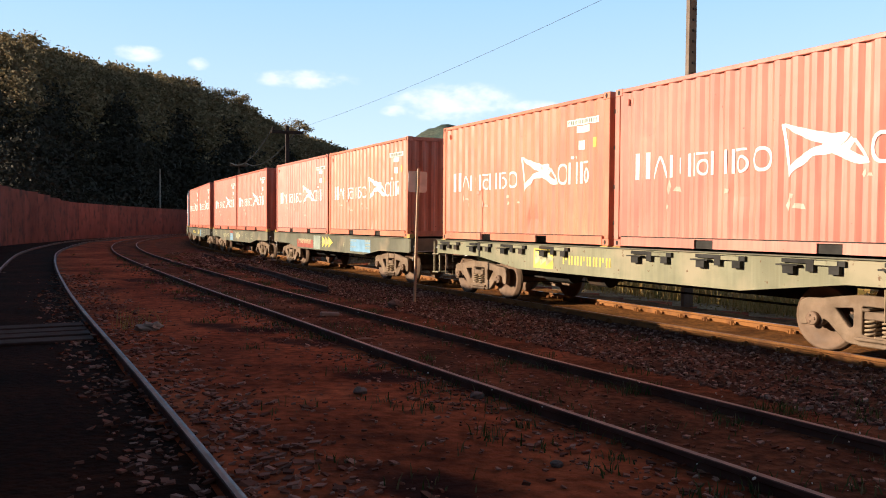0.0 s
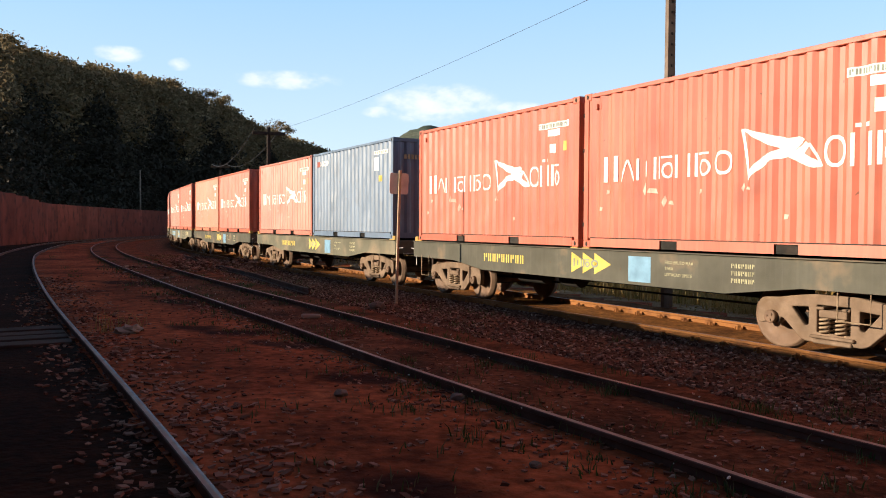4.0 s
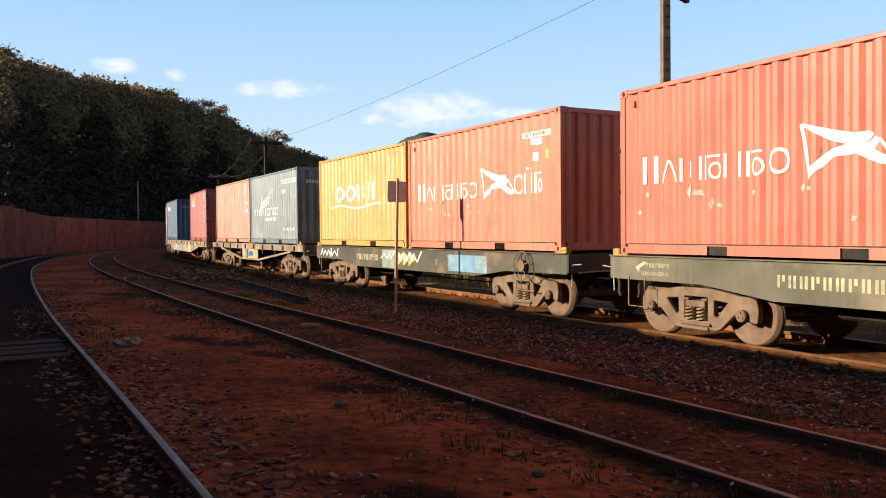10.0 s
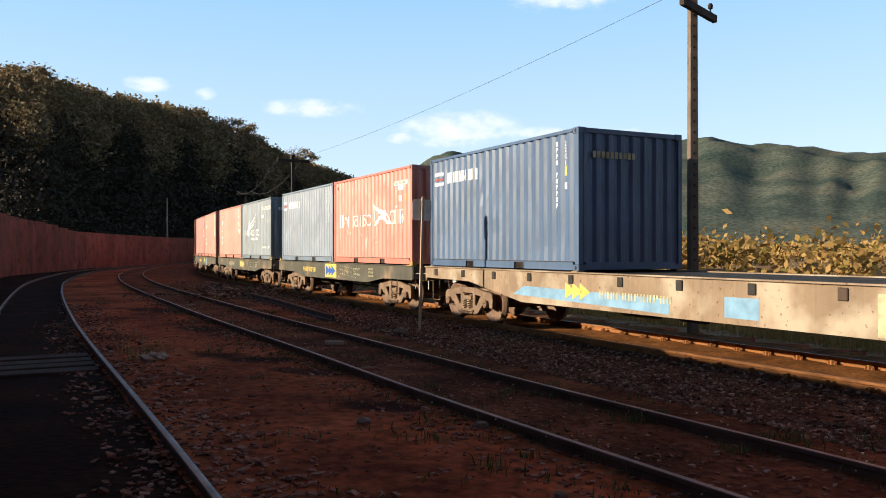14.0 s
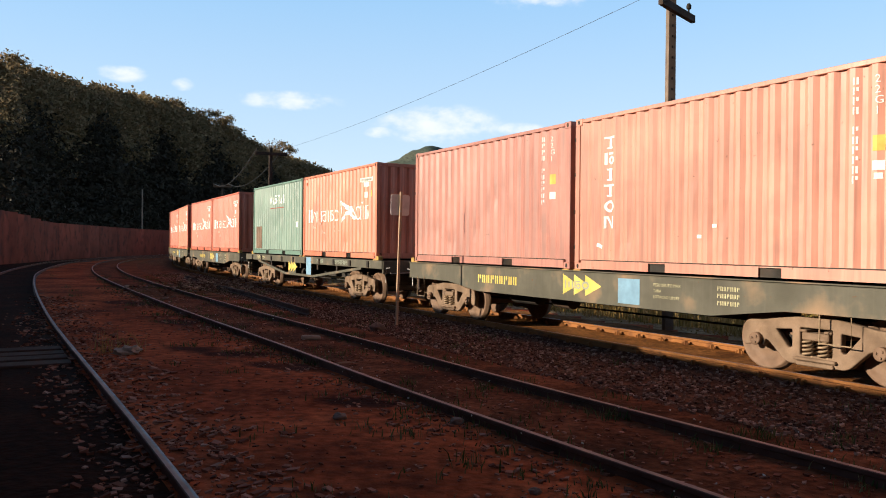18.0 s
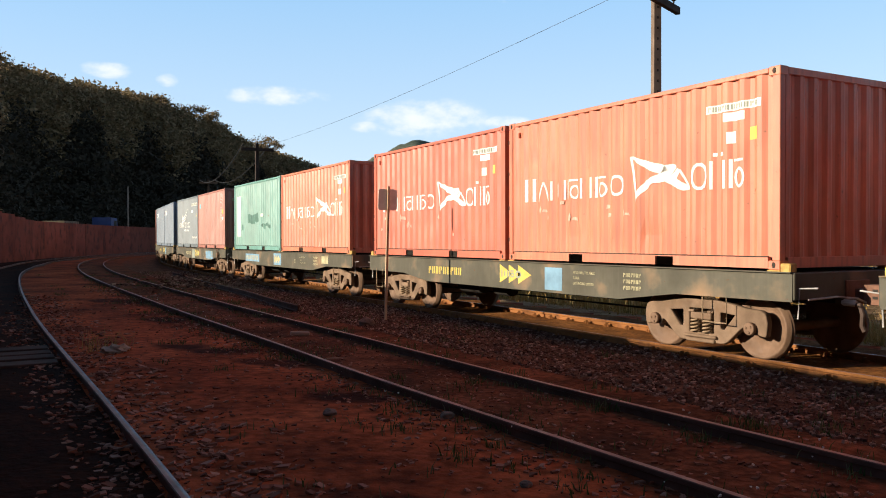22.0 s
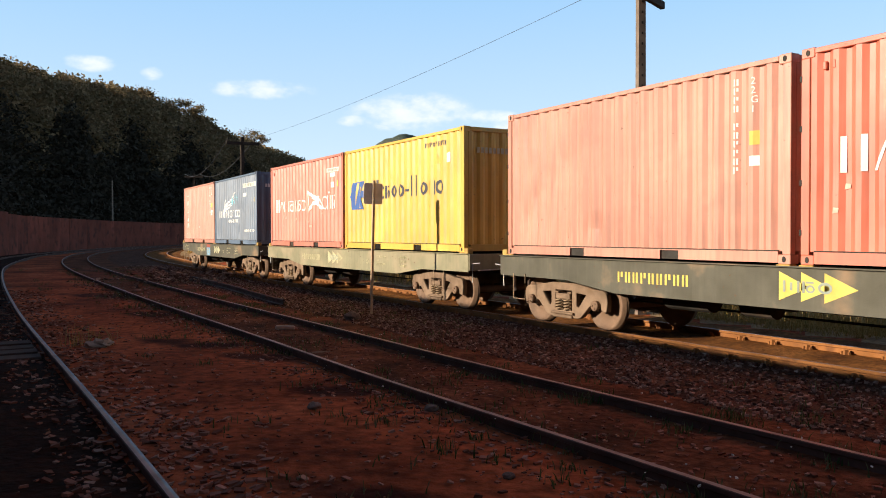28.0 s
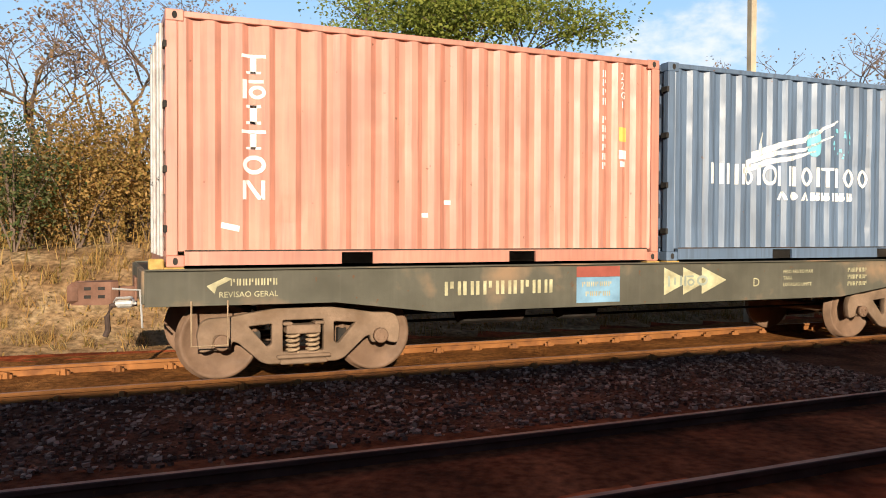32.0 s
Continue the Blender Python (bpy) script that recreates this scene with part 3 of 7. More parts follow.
def mark_small_name(side, rng):
    side_mark("striped_flag", [rect(0.22, 0.7, 2.16, 2.24), rect(0.22, 0.7, 1.92, 2.0)], M_WHITE, side)
    side_mark("red_stripe", [rect(0.22, 0.7, 2.05, 2.1)], M_REDM, side)
    side_mark("name_lettering", sign_blocks("nnbiiii", 0.84, 2.3, 1.95, 2.2, 0.45), M_WHITE, side, "white painted short name")
    white_codes(side, 5.3, 2.4)
    side_mark("yellow_sticker", [rect(5.58, 5.7, 1.75, 1.93)], M_YELLOW, side)
    side_mark("white_sticker", [rect(5.58, 5.7, 1.5, 1.62)], M_WHITE, side)


def mark_capital(side, rng):
    side_mark("name_lettering", sign_blocks("oabitai", 2.2, 3.95, 1.84, 2.16, 0.3), M_WHITE, side, "white painted name")
    side_mark("red_underline", [rect(2.2, 3.95, 1.68, 1.71)], M_REDM, side)
    side_mark("primer_patch", [rect(0.42, 1.1, 0.2, 1.05)], M_BRONZE, side, "brown primer patch")
    white_codes(side, 5.1, 2.35)
    side_mark("white_sticker", [rect(5.36, 5.55, 0.95, 1.15)], M_WHITE, side)


def mark_white_plate(side, rng):
    side_mark("white_plate", [rect(0.45, 0.84, 0.52, 2.12)], M_WHITE, side, "upright white name plate")
    polys = []
    for k in range(8):
        polys += sign_blocks("nobn"[k % 4], 0.55, 0.74, 0.58 + k * 0.165, 0.69 + k * 0.165, 0.22)
    side_mark("plate_lettering", polys, M_NAVYM, side, lift=0.008)
    for x0, x1, z0, z1 in ((1.9, 3.3, 1.0, 1.4), (3.75, 4.9, 0.8, 1.02), (1.05, 1.28, 0.78, 1.05)):
        n = max(2, int((x1 - x0) / 0.17))
        top = [(x0 + (x1 - x0) * k / n, z1 + rng.uniform(-0.09, 0.03)) for k in range(n + 1)]
        low = [(x0 + (x1 - x0) * k / n + 0.02, z0 + rng.uniform(-0.04, 0.1)) for k in range(n + 1)]
        side_mark("painted_over_patch", [[low[k], low[k + 1], top[k + 1], top[k]] for k in range(n)], M_TEALP, side, "painted-over darker green patch")
    side_mark("white_sticker", [rect(3.6, 3.9, 1.25, 1.35)], M_WHITE, side)


def mark_letters(side, rng):
    side_mark("name_lettering", sign_blocks("oomi", 1.3, 4.2, 1.25, 1.72, 0.17), M_WHITE, side, "large white painted letters")
    side_mark("wave_line", [[(0.95 + 0.3 * k, 1.08 + 0.05 * math.sin(k * 0.7)), (1.25 + 0.3 * k, 1.08 + 0.05 * math.sin(k * 0.7 + 0.7)), (1.25 + 0.3 * k, 1.13 + 0.05 * math.sin(k * 0.7 + 0.7)), (0.95 + 0.3 * k, 1.13 + 0.05 * math.sin(k * 0.7))] for k in range(12)], M_WHITE, side)
    white_codes(side, 5.0, 2.3)
    side_mark("yellow_sticker", [rect(5.25, 5.37, 1.55, 1.7)], M_YELLOW, side)


def mark_big_yellow(side, rng):
    side_mark("arrow_emblem", [[(0.25, 1.37), (0.5, 1.72), (1.15, 1.74), (1.02, 1.5), (1.2, 1.5), (1.12, 1.32), (1.0, 1.32), (1.1, 1.02), (0.45, 1.02)]], M_NAVYM, side, "blue arrow-shaped emblem")
    side_mark("emblem_lines", [[(0.6, 1.06), (0.68, 1.06), (0.86, 1.7), (0.78, 1.7)], [(0.86, 1.06), (0.9, 1.06), (1.02, 1.6), (0.98, 1.6)]], PAINTS["yellow"], side, lift=0.009)
    side_mark("name_lettering", sign_blocks("n", 1.66, 1.98, 1.24, 1.72, 0.25) + sign_blocks("oboo", 2.08, 3.35, 1.24, 1.55, 0.24) + [rect(3.42, 3.6, 1.36, 1.42)] + sign_blocks("ii", 3.7, 4.05, 1.24, 1.72, 0.3) + sign_blocks("ono", 4.15, 5.2, 1.24, 1.55, 0.24), M_DARKM, side, "dark painted shipping-line name")
    side_mark("warning_triangle", [[(4.8, 1.9), (5.05, 1.9), (4.93, 2.12)]], M_YELLOW, side)
    side_mark("number_bars", code_row(4.4, 5.3, 2.28, 2.38, 11), M_DARKM, side)
    side_mark("white_sticker", [rect(5.3, 5.5, 1.9, 2.1)], M_WHITE, side)


def mark_boxed_name(side, rng):
    side_mark("white_name_panel", [rect(0.58, 1.75, 1.85, 2.02), rect(0.58, 0.75, 2.02, 2.2)], M_WHITE, side, "white name panel")
    side_mark("yellow_ray_panel", [[(0.78, 2.06), (1.75, 2.06), (1.75, 2.38), (0.78, 2.16)]], M_YELLOW, side)
    side_mark("panel_bars", sign_blocks("bnaoon", 0.78, 1.7, 1.88, 2.0, 0.3), M_NAVYM, side, lift=0.008)
    side_mark("serial_bars", code_column(5.2, 2.5, 12, w=0.09, h=0.1), M_WHITE, side)
    side_mark("yellow_sticker", [rect(5.5, 5.64, 1.6, 1.8)], M_YELLOW, side)
    side_mark("size_code", [q for k, ch in enumerate("22G1") for q in lettering(ch, 5.5, 2.35 - k * 0.13, 0.14)], M_WHITE, side)


def mark_corner_name(side, rng):
    side_mark("red_mark", [rect(0.3, 0.55, 2.15, 2.32)], M_REDM, side)
    side_mark("name_lettering", sign_blocks("oboo", 0.6, 1.35, 2.15, 2.32, 0.3), M_WHITE, side, "small white painted name")
    side_mark("number_strip", [rect(4.75, 5.75, 2.22, 2.32), rect(4.85, 5.1, 1.8, 2.15)], M_WHITE, side)
    side_mark("number_bars", code_row(4.8, 5.7, 2.24, 2.3, 10), M_GREYM, side, lift=0.008)
    side_mark("yellow_sticker", [rect(5.15, 5.3, 1.5, 1.66)], M_YELLOW, side)


def container(tone, marks, label, doors_lead=False, seed=1):
    """A twenty-foot container, its middle over the origin and its foot at z = 0; the marked side faces -y."""
    rng = random.Random(seed)
    root = tagged(new("shipping_container"), label, "container", "containers on the train")
    p = PAINTS[tone]
    L, W, H = BOX_L / 2, BOX_W / 2, BOX_H
    for sx in (-1, 1):
        for sy in (-1, 1):
            x, y = sx * (L - 0.06), sy * (W - 0.05)
            part("corner_post", boxes((x - 0.06 if sx < 0 else x - 0.055, x + 0.055 if sx < 0 else x + 0.06, y - 0.05, y + 0.05, 0.118, H - 0.118), bevel=0.006), p, root)
            for z in (0.0, H - 0.118):
                bm = boxes((sx * L - (0.178 if sx > 0 else 0), sx * L + (0.178 if sx < 0 else 0), sy * W - (0.162 if sy > 0 else 0), sy * W + (0.162 if sy < 0 else 0), z, z + 0.118), bevel=0.008)
                c = part("corner_casting", bm, p, root, "worn steel corner casting")
                hx = sx * (L - 0.089)
                hole = bmesh.new()
                lathe(hole, [(-0.006, 0.026), (0.006, 0.026)], 10, "Y", (0, 0, 0))
                bmesh.ops.scale(hole, vec=(1, 1, 1.5), verts=hole.verts[:])
                part("locking_hole", moved(hole, Matrix.Translation((hx, sy * W, z + 0.059))), M_BLACK, c)
    for sy in (-1, 1):
        y0, y1 = (-W, -W + 0.06) if sy < 0 else (W - 0.06, W)
        part("top_rail", boxes((-L + 0.178, L - 0.178, y0, y1, H - 0.075, H - 0.012), bevel=0.006), p, root)
        q0, q1 = -1.03 - 0.18, -1.03 + 0.18
        notch = [(-L + 0.178, 0.16), (-L + 0.178, 0.015), (q0, 0.015), (q0, 0.142), (q1, 0.142), (q1, 0.015), (-q1, 0.015), (-q1, 0.142), (-q0, 0.142), (-q0, 0.015), (L - 0.178, 0.015), (L - 0.178, 0.16)]
        part("bottom_rail", prism(notch, y0, y1), p, root)
        for x in (-1.03, 1.03):
            part("forklift_pocket", boxes((x - 0.178, x + 0.178, min(y0, y1) + 0.03, max(y0, y1) - 0.03, 0.016, 0.14)), M_BLACK, root, "dark forklift pocket")
        bm = ribbed_panel(BOX_L, 0.16, H - 0.07, 1.0, seed)
        if sy < 0:
            side = part("side_panel", moved(bm, Matrix.Translation((-L, -W + 0.012, 0))), p, root, "corrugated steel side")
            marks(side, rng)
            part("seam", boxes((-L + 0.18, L - 0.18, -W - 0.002, -W + 0.03, 0.157, 0.172)), M_BLACK, root, "thin dark strip above the bottom rail")
            for x in ((0.3, 0.42) if tone in ("red", "pink", "orange") else ()):
                part("vent_cover", boxes((x - L - 0.022, x - L + 0.022, -W + 0.006, -W + 0.05, H - 0.29, H - 0.19), bevel=0.008), p, side)
        else:
            part("side_panel", moved(bm, Matrix.Translation((L, W - 0.012, 0)) @ Matrix.Rotation(math.pi, 4, "Z")), p, root, "corrugated steel side")
    part("roof_panel", boxes((-L + 0.06, L - 0.06, -W + 0.05, W - 0.05, H - 0.05, H - 0.03)), p, root)
    part("floor_panel", boxes((-L + 0.06, L - 0.06, -W + 0.06, W - 0.06, 0.143, 0.16)), M_BLACK, root)
    lead = 1 if doors_lead else -1
    # plain corrugated end
    bm = ribbed_panel(BOX_W, 0.16, H - 0.09, 0.5, seed + 5)
    turn = Matrix.Rotation(math.pi / 2 * -lead, 4, "Z")
    part("end_panel", moved(bm, Matrix.Translation((-lead * (L - 0.014), 0, 0)) @ turn @ Matrix.Translation((-BOX_W / 2, 0, 0))), p, root, "corrugated steel end")
    for sx in (-1, 1):
        x0, x1 = (sx * L, sx * L - sx * 0.09)
        part("end_rail", boxes((min(x0, x1), max(x0, x1), -W + 0.162, W - 0.162, 0.02, 0.16), bevel=0.005), p, root)
        part("end_rail", boxes((min(x0, x1), max(x0, x1), -W + 0.162, W - 0.162, H - 0.1, H - 0.01), bevel=0.005), p, root)
    side = -lead
    if not doors_lead and tone not in ("red", "orange", "pink"):
        e = side * (L - 0.006)
        rows = [(min(e, e + side * 0.003), max(e, e + side * 0.003), -0.9 + k * 0.1, -0.83 + k * 0.1, 2.05, 2.17) for k in range(10)]
        written(part("end_number_bars", boxes(*rows), M_WHITE if tone in ("slate", "steel_blue") else M_CREAM, root), "end_number_bars")
    # double doors at the other end
    xd = lead * (L - 0.05)
    for sy in (-1, 1):
        ya, yb = (0.008 * sy, sy * (W - 0.11))
        bm = boxes((min(xd, xd + lead * 0.035), max(xd, xd + lead * 0.035), min(ya, yb), max(ya, yb), 0.165, H - 0.105), bevel=0.008)
        d = part("door", bm, p, root, "steel cargo door")
        for k in range(5):
            z = 0.3 + k * 0.44
            part("door_rib", boxes((min(xd + lead * 0.03, xd + lead * 0.05), max(xd + lead * 0.03, xd + lead * 0.05), min(ya + 0.06 * sy, yb - 0.06 * sy), max(ya + 0.06 * sy, yb - 0.06 * sy), z, z + 0.26), bevel=0.008), p, d)
        for z in (0.35, 0.95, 1.6, 2.2) if sy < 0 else ():
            part("hinge", boxes((xd + lead * 0.05 - 0.022, xd + lead * 0.05 + 0.018, -W - 0.003, -W + 0.12, z, z + 0.075), bevel=0.006), M_BLACK, d)
        for y in (0.33, 0.8):
            bm = bmesh.new()
            tube(bm, [(xd + lead * 0.062, sy * y, 0.1), (xd + lead * 0.062, sy * y, H - 0.06)], 0.022, 8)
            part("locking_bar", bm, M_BAR, d, "galvanised locking bar")
            bm = bmesh.new()
            tube(bm, [(xd + lead * 0.07, sy * y, 0.95), (xd + lead * 0.08, sy * y - 0.38 * sy * (1 if y > 0.5 else -1) * 0.8, 0.93)], 0.012, 6)
            part("door_handle", bm, M_BAR, d)
        if doors_lead:
            part("door_marks", boxes(*[(min(xd + lead * 0.052, xd + lead * 0.055), max(xd + lead * 0.052, xd + lead * 0.055), sy * 0.45 + 0.05 * k, sy * 0.45 + 0.05 * k + 0.028, z, z + 0.06) for z in (2.05, 1.85, 1.55, 1.35, 1.2) for k in range(5)]), M_WHITE, d)
    return root


RED_LABEL = "weathered red corrugated container with white name and banner emblem"
MASTERS = {
    "r1": lambda: container("red", mark_red_line, RED_LABEL, seed=1),
    "r2": lambda: container("pink", mark_red_line, "faded pinkish red corrugated container with white banner emblem", seed=2),
    "r3": lambda: container("orange", mark_red_line, "sun-bleached orange-red corrugated container with white banner emblem", seed=3),
    "lg": lambda: container("slate", mark_logistics, "slate-grey corrugated container with white wing emblem", seed=4),
    "la": lambda: container("steel_blue", lambda s, r: mark_logistics(s, r, True), "steel-blue corrugated container with wing emblem and aqua patch", seed=5),
    "ny": lambda: container("grey", mark_small_name, "dented grey corrugated container with small white name", seed=6),
    "tr": lambda: container("salmon", mark_upright_name, "faded salmon corrugated container with white upright name", seed=7),
    "pl": lambda: container("salmon", mark_plain, "faded salmon corrugated container with small white codes", seed=8),
    "br": lambda: container("brown", mark_plain, "red-brown corrugated container with small white codes", seed=9),
    "bl": lambda: container("brown", mark_blue_label, "red-brown corrugated container with a small blue label", seed=10),
    "cp": lambda: container("green", mark_capital, "grey-green corrugated container with brown primer patch", seed=11),
    "df": lambda: container("teal", mark_white_plate, "teal-green dented container with upright white plate", seed=12),
    "cc": lambda: container("ochre", mark_letters, "ochre-yellow corrugated container with white letter shapes", seed=13),
    "hl": lambda: container("yellow", mark_big_yellow, "bright yellow corrugated container with blue arrow emblem", seed=14),
    "bc": lambda: container("maroon", mark_boxed_name, "maroon corrugated container with its doors leading", doors_lead=True, seed=15),
    "sc": lambda: container("navy", mark_corner_name, "blue-grey corrugated container with small corner name", seed=16),
    "bu": lambda: container("blue", mark_small_name, "blue corrugated container with small white name", seed=17),
}

# ---- wagons ----
WHEEL_R, AXLE_HALF = 0.42, 0.875


def wheelset_mesh():
    bm = bmesh.new()
    for s in (-1, 1):
        prof = [(0.735, 0.08), (0.735, 0.33), (0.752, 0.385), (0.752, 0.448), (0.775, 0.45), (0.785, 0.422), (0.87, 0.418), (0.875, 0.385), (0.845, 0.36), (0.815, 0.2), (0.85, 0.13), (0.86, 0.08)]
        lathe(bm, [(s * a, r) for a, r in prof], 32, "Y")
    lathe(bm, [(-1.1, 0.06), (-1.1, 0.075), (1.1, 0.075), (1.1, 0.06)], 12, "Y")
    for s in (-1, 1):  # end caps with their bolts
        lathe(bm, [(s * 1.06, 0.085), (s * 1.115, 0.085), (s * 1.12, 0.07)], 14, "Y")
        for k in range(3):
            a = 2 * math.pi * k / 3
            lathe(bm, [(s * 1.11, 0.016), (s * 1.135, 0.016)], 6, "Y", (0.045 * math.cos(a), 0, 0.045 * math.sin(a)))
    bmesh.ops.recalc_face_normals(bm, faces=bm.faces[:])
    me = bpy.data.meshes.new("wheelset")
    bm.to_mesh(me)
    bm.free()
    for p in me.polygons:
        p.use_smooth = len(p.vertices) == 4
    return me


def side_frame_mesh(y):
    """A cast bogie side frame with its openings, in the x-z plane; axles at x = +-AXLE_HALF, z = WHEEL_R."""
    half = [(1.09, 0.33), (1.11, 0.5), (1.08, 0.62), (1.0, 0.66), (0.8, 0.665), (0.6, 0.70), (0.3, 0.745)]
    lower = [(0.38, 0.17), (0.46, 0.2), (0.7, 0.42), (0.77, 0.44), (0.79, 0.35), (0.83, 0.35), (0.83, 0.5), (0.96, 0.5), (0.98, 0.35)]
    right = lower + half
    outer = right + [(-x, z) for x, z in right[::-1]]
    tri = rounded([(0.33, 0.61), (0.62, 0.585), (0.4, 0.33), (0.33, 0.36)], 0.035)
    slot = rounded([(0.6, 0.45), (0.72, 0.565), (0.66, 0.6), (0.52, 0.45)], 0.02)
    window = rounded([(-0.24, 0.27), (0.24, 0.27), (0.24, 0.64), (-0.24, 0.64)], 0.03)
    return plate(rounded(outer, 0.03, 2), [tri, [(-x, z) for x, z in tri[::-1]], window], y, 0.1, 0.014)


def coil_mesh():
    bm = bmesh.new()
    turns, seg, r = 4, 14, 0.055
    pts = [(r * math.cos(2 * math.pi * k / seg), r * math.sin(2 * math.pi * k / seg), 0.27 + 0.2 * k / (turns * seg)) for k in range(turns * seg + 1)]
    tube(bm, pts, 0.016, 6)
    me = bpy.data.meshes.new("spring")
    bm.to_mesh(me)
    bm.free()
    for p in me.polygons:
        p.use_smooth = True
    return me


KIT = {}


def bogie(root, x):
    if not KIT:
        KIT["wheelset"], KIT["spring"] = wheelset_mesh(), coil_mesh()
        for s in (-1, 1):
            KIT["frame", s] = side_frame_mesh(s * 1.0)
            KIT["boss", s] = boxes_mesh("axle_box", [(-0.1, 0.1, s * 1.0 - 0.055, s * 1.0 + 0.055, 0.335, 0.5)], 0.03)
            KIT["plank", s] = boxes_mesh("spring_seat", [(-0.3, 0.3, s * 1.0 - 0.1, s * 1.0 + 0.1, 0.215, 0.255), (-0.26, 0.26, s * 1.0 - 0.085, s * 1.0 + 0.085, 0.15, 0.2)], 0.012)
        KIT["bolster"] = boxes_mesh("bolster", [(-0.19, 0.19, -1.07, 1.07, 0.475, 0.57), (-0.23, -0.12, -1.075, 1.075, 0.57, 0.605), (0.12, 0.23, -1.075, 1.075, 0.57, 0.605), (-0.22, 0.22, -0.6, 0.6, 0.56, 0.72)], 0.012)
        KIT["beam"] = boxes_mesh("brake_beam", [(-0.035, 0.035, -0.86, 0.86, 0.3, 0.37)], 0.01)
        KIT["shoe"] = boxes_mesh("brake_shoe", [(-0.05, 0.05, -0.05, 0.05, 0.24, 0.5)], 0.01)
    b = part_of("bogie", KIT["bolster"], M_BOGIE, root, "dusty two-axle cast-steel bogie")
    b.location = (x, 0, 0)
    for s in (-1, 1):
        part_of("side_frame", KIT["frame", s], M_BOGIE, b)
        for a in (-AXLE_HALF, AXLE_HALF):
            part_of("axle_box", KIT["boss", s], M_BOGIE, b).location.x = a
        part_of("spring_seat", KIT["plank", s], M_BOGIE, b)
        for dx in (-0.11, 0.11):
            for dy in (-0.05, 0.05):
                part_of("spring", KIT["spring"], M_SPRING, b).location = (dx, s * 1.0 + dy, 0)
    for sx in (-0.485, 0.485):
        part_of("brake_beam", KIT["beam"], M_BLACK, b).location.x = sx
        for sy in (-0.83, 0.83):
            part_of("brake_shoe", KIT["shoe"], M_BLACK, b).location = (sx, sy, 0)
    for a in (-AXLE_HALF, AXLE_HALF):
        w = part_of("wheelset", KIT["wheelset"], M_WHEEL, b, "dusty steel wheelset")
        w.location = (a, 0, WHEEL_R)
    return b


def boxes_mesh(name, specs, bevel=0.0):
    bm = boxes(*specs, bevel=bevel)
    me = bpy.data.meshes.new(name)
    bm.to_mesh(me)
    bm.free()
    return me


def coupler(root, x, s):
    """A knuckle coupler with its shank, guard arm, lock lifter and brake hose at the wagon's end."""
    def run(p, q): return min(x + s * p, x + s * q), max(x + s * p, x + s * q)
    c = part("coupler", boxes((*run(-0.1, 0.3), -0.075, 0.075, 0.83, 0.97), bevel=0.015), M_COUPLER, root, "rusty knuckle coupler")
    out = [(0.22, -0.13), (0.3, -0.17), (0.62, -0.17), (0.7, -0.11), (0.58, -0.05), (0.55, 0.04), (0.62, 0.1), (0.66, 0.17), (0.4, 0.17), (0.22, 0.12)]
    bm = bmesh.new()
    loops = [[bm.verts.new((x + s * u, v, z)) for u, v in out] for z in (0.78, 1.03)]
    bm.faces.new(loops[0])
    bm.faces.new(loops[1])
    for i in range(len(out)):
        j = (i + 1) % len(out)
        bm.faces.new((loops[0][i], loops[0][j], loops[1][j], loops[1][i]))
    bmesh.ops.recalc_face_normals(bm, faces=bm.faces[:])
    part("coupler_head", bm, M_COUPLER, c)
    for u in (0.36, 0.5):
        for z in (0.87, 0.96):
            part("casting_slot", boxes((*run(u, u + 0.07), -0.173, -0.168, z - 0.018, z + 0.018)), M_BLACK, c)
    part("knuckle", boxes((*run(0.6, 0.74), -0.165, -0.06, 0.8, 1.01), bevel=0.03), M_COUPLER, c)
    part("guard_arm", boxes((*run(0.58, 0.7), 0.09, 0.17, 0.8, 1.01), bevel=0.02), M_COUPLER, c)
    part("lock_lifter", tube(bmesh.new(), [(x + s * 0.28, -0.1, 0.78), (x + s * 0.24, -0.3, 0.86), (x + s * 0.1, -0.5, 0.88), (x + s * 0.08, -1.05, 0.86)], 0.014, 6), M_BAR, root)
    part("hose_valve", lathe(bmesh.new(), [(-0.1, 0.03), (-0.06, 0.045), (0.06, 0.045), (0.1, 0.03)], 10, "X", (x + s * 0.16, -0.34, 0.8)), M_BAR, root)
    part("brake_hose", tube(bmesh.new(), [(x + s * 0.2, -0.34, 0.8), (x + s * 0.3, -0.34, 0.78), (x + s * 0.34, -0.34, 0.66), (x + s * 0.33, -0.34, 0.52), (x + s * 0.36, -0.33, 0.45)], 0.03, 8), M_RUBBER, root, "hanging rubber brake hose")
    part("striker_plate", boxes((*run(0.03, 0.06), -0.25, 0.25, 0.76, 1.08), bevel=0.008), M_COUPLER, root)


def ladder_iron(root, x, y, z0, z1, w):
    bm = bmesh.new()
    tube(bm, [(x - w / 2, y, z1), (x - w / 2, y, z0), (x + w / 2, y, z0), (x + w / 2, y, z1)], 0.011, 6)
    part("step_iron", bm, M_SPRING, root, "bent steel step")


def flat_mark(name, polys, y, material, parent, label=""):
    bm = bmesh.new()
    for p in polys:
        bm.faces.new([bm.verts.new((x, y, z)) for x, z in p])
    bmesh.ops.recalc_face_normals(bm, faces=bm.faces[:])
    for f in bm.faces:
        if f.normal.y > 0:
            f.normal_flip()
    return written(part(name, bm, material, parent, label), name)


def pennant_row(polys, y, material, root):
    for p in polys:
        flat_mark("pennant", [p], y, material, root, "painted pennant pointing ahead")


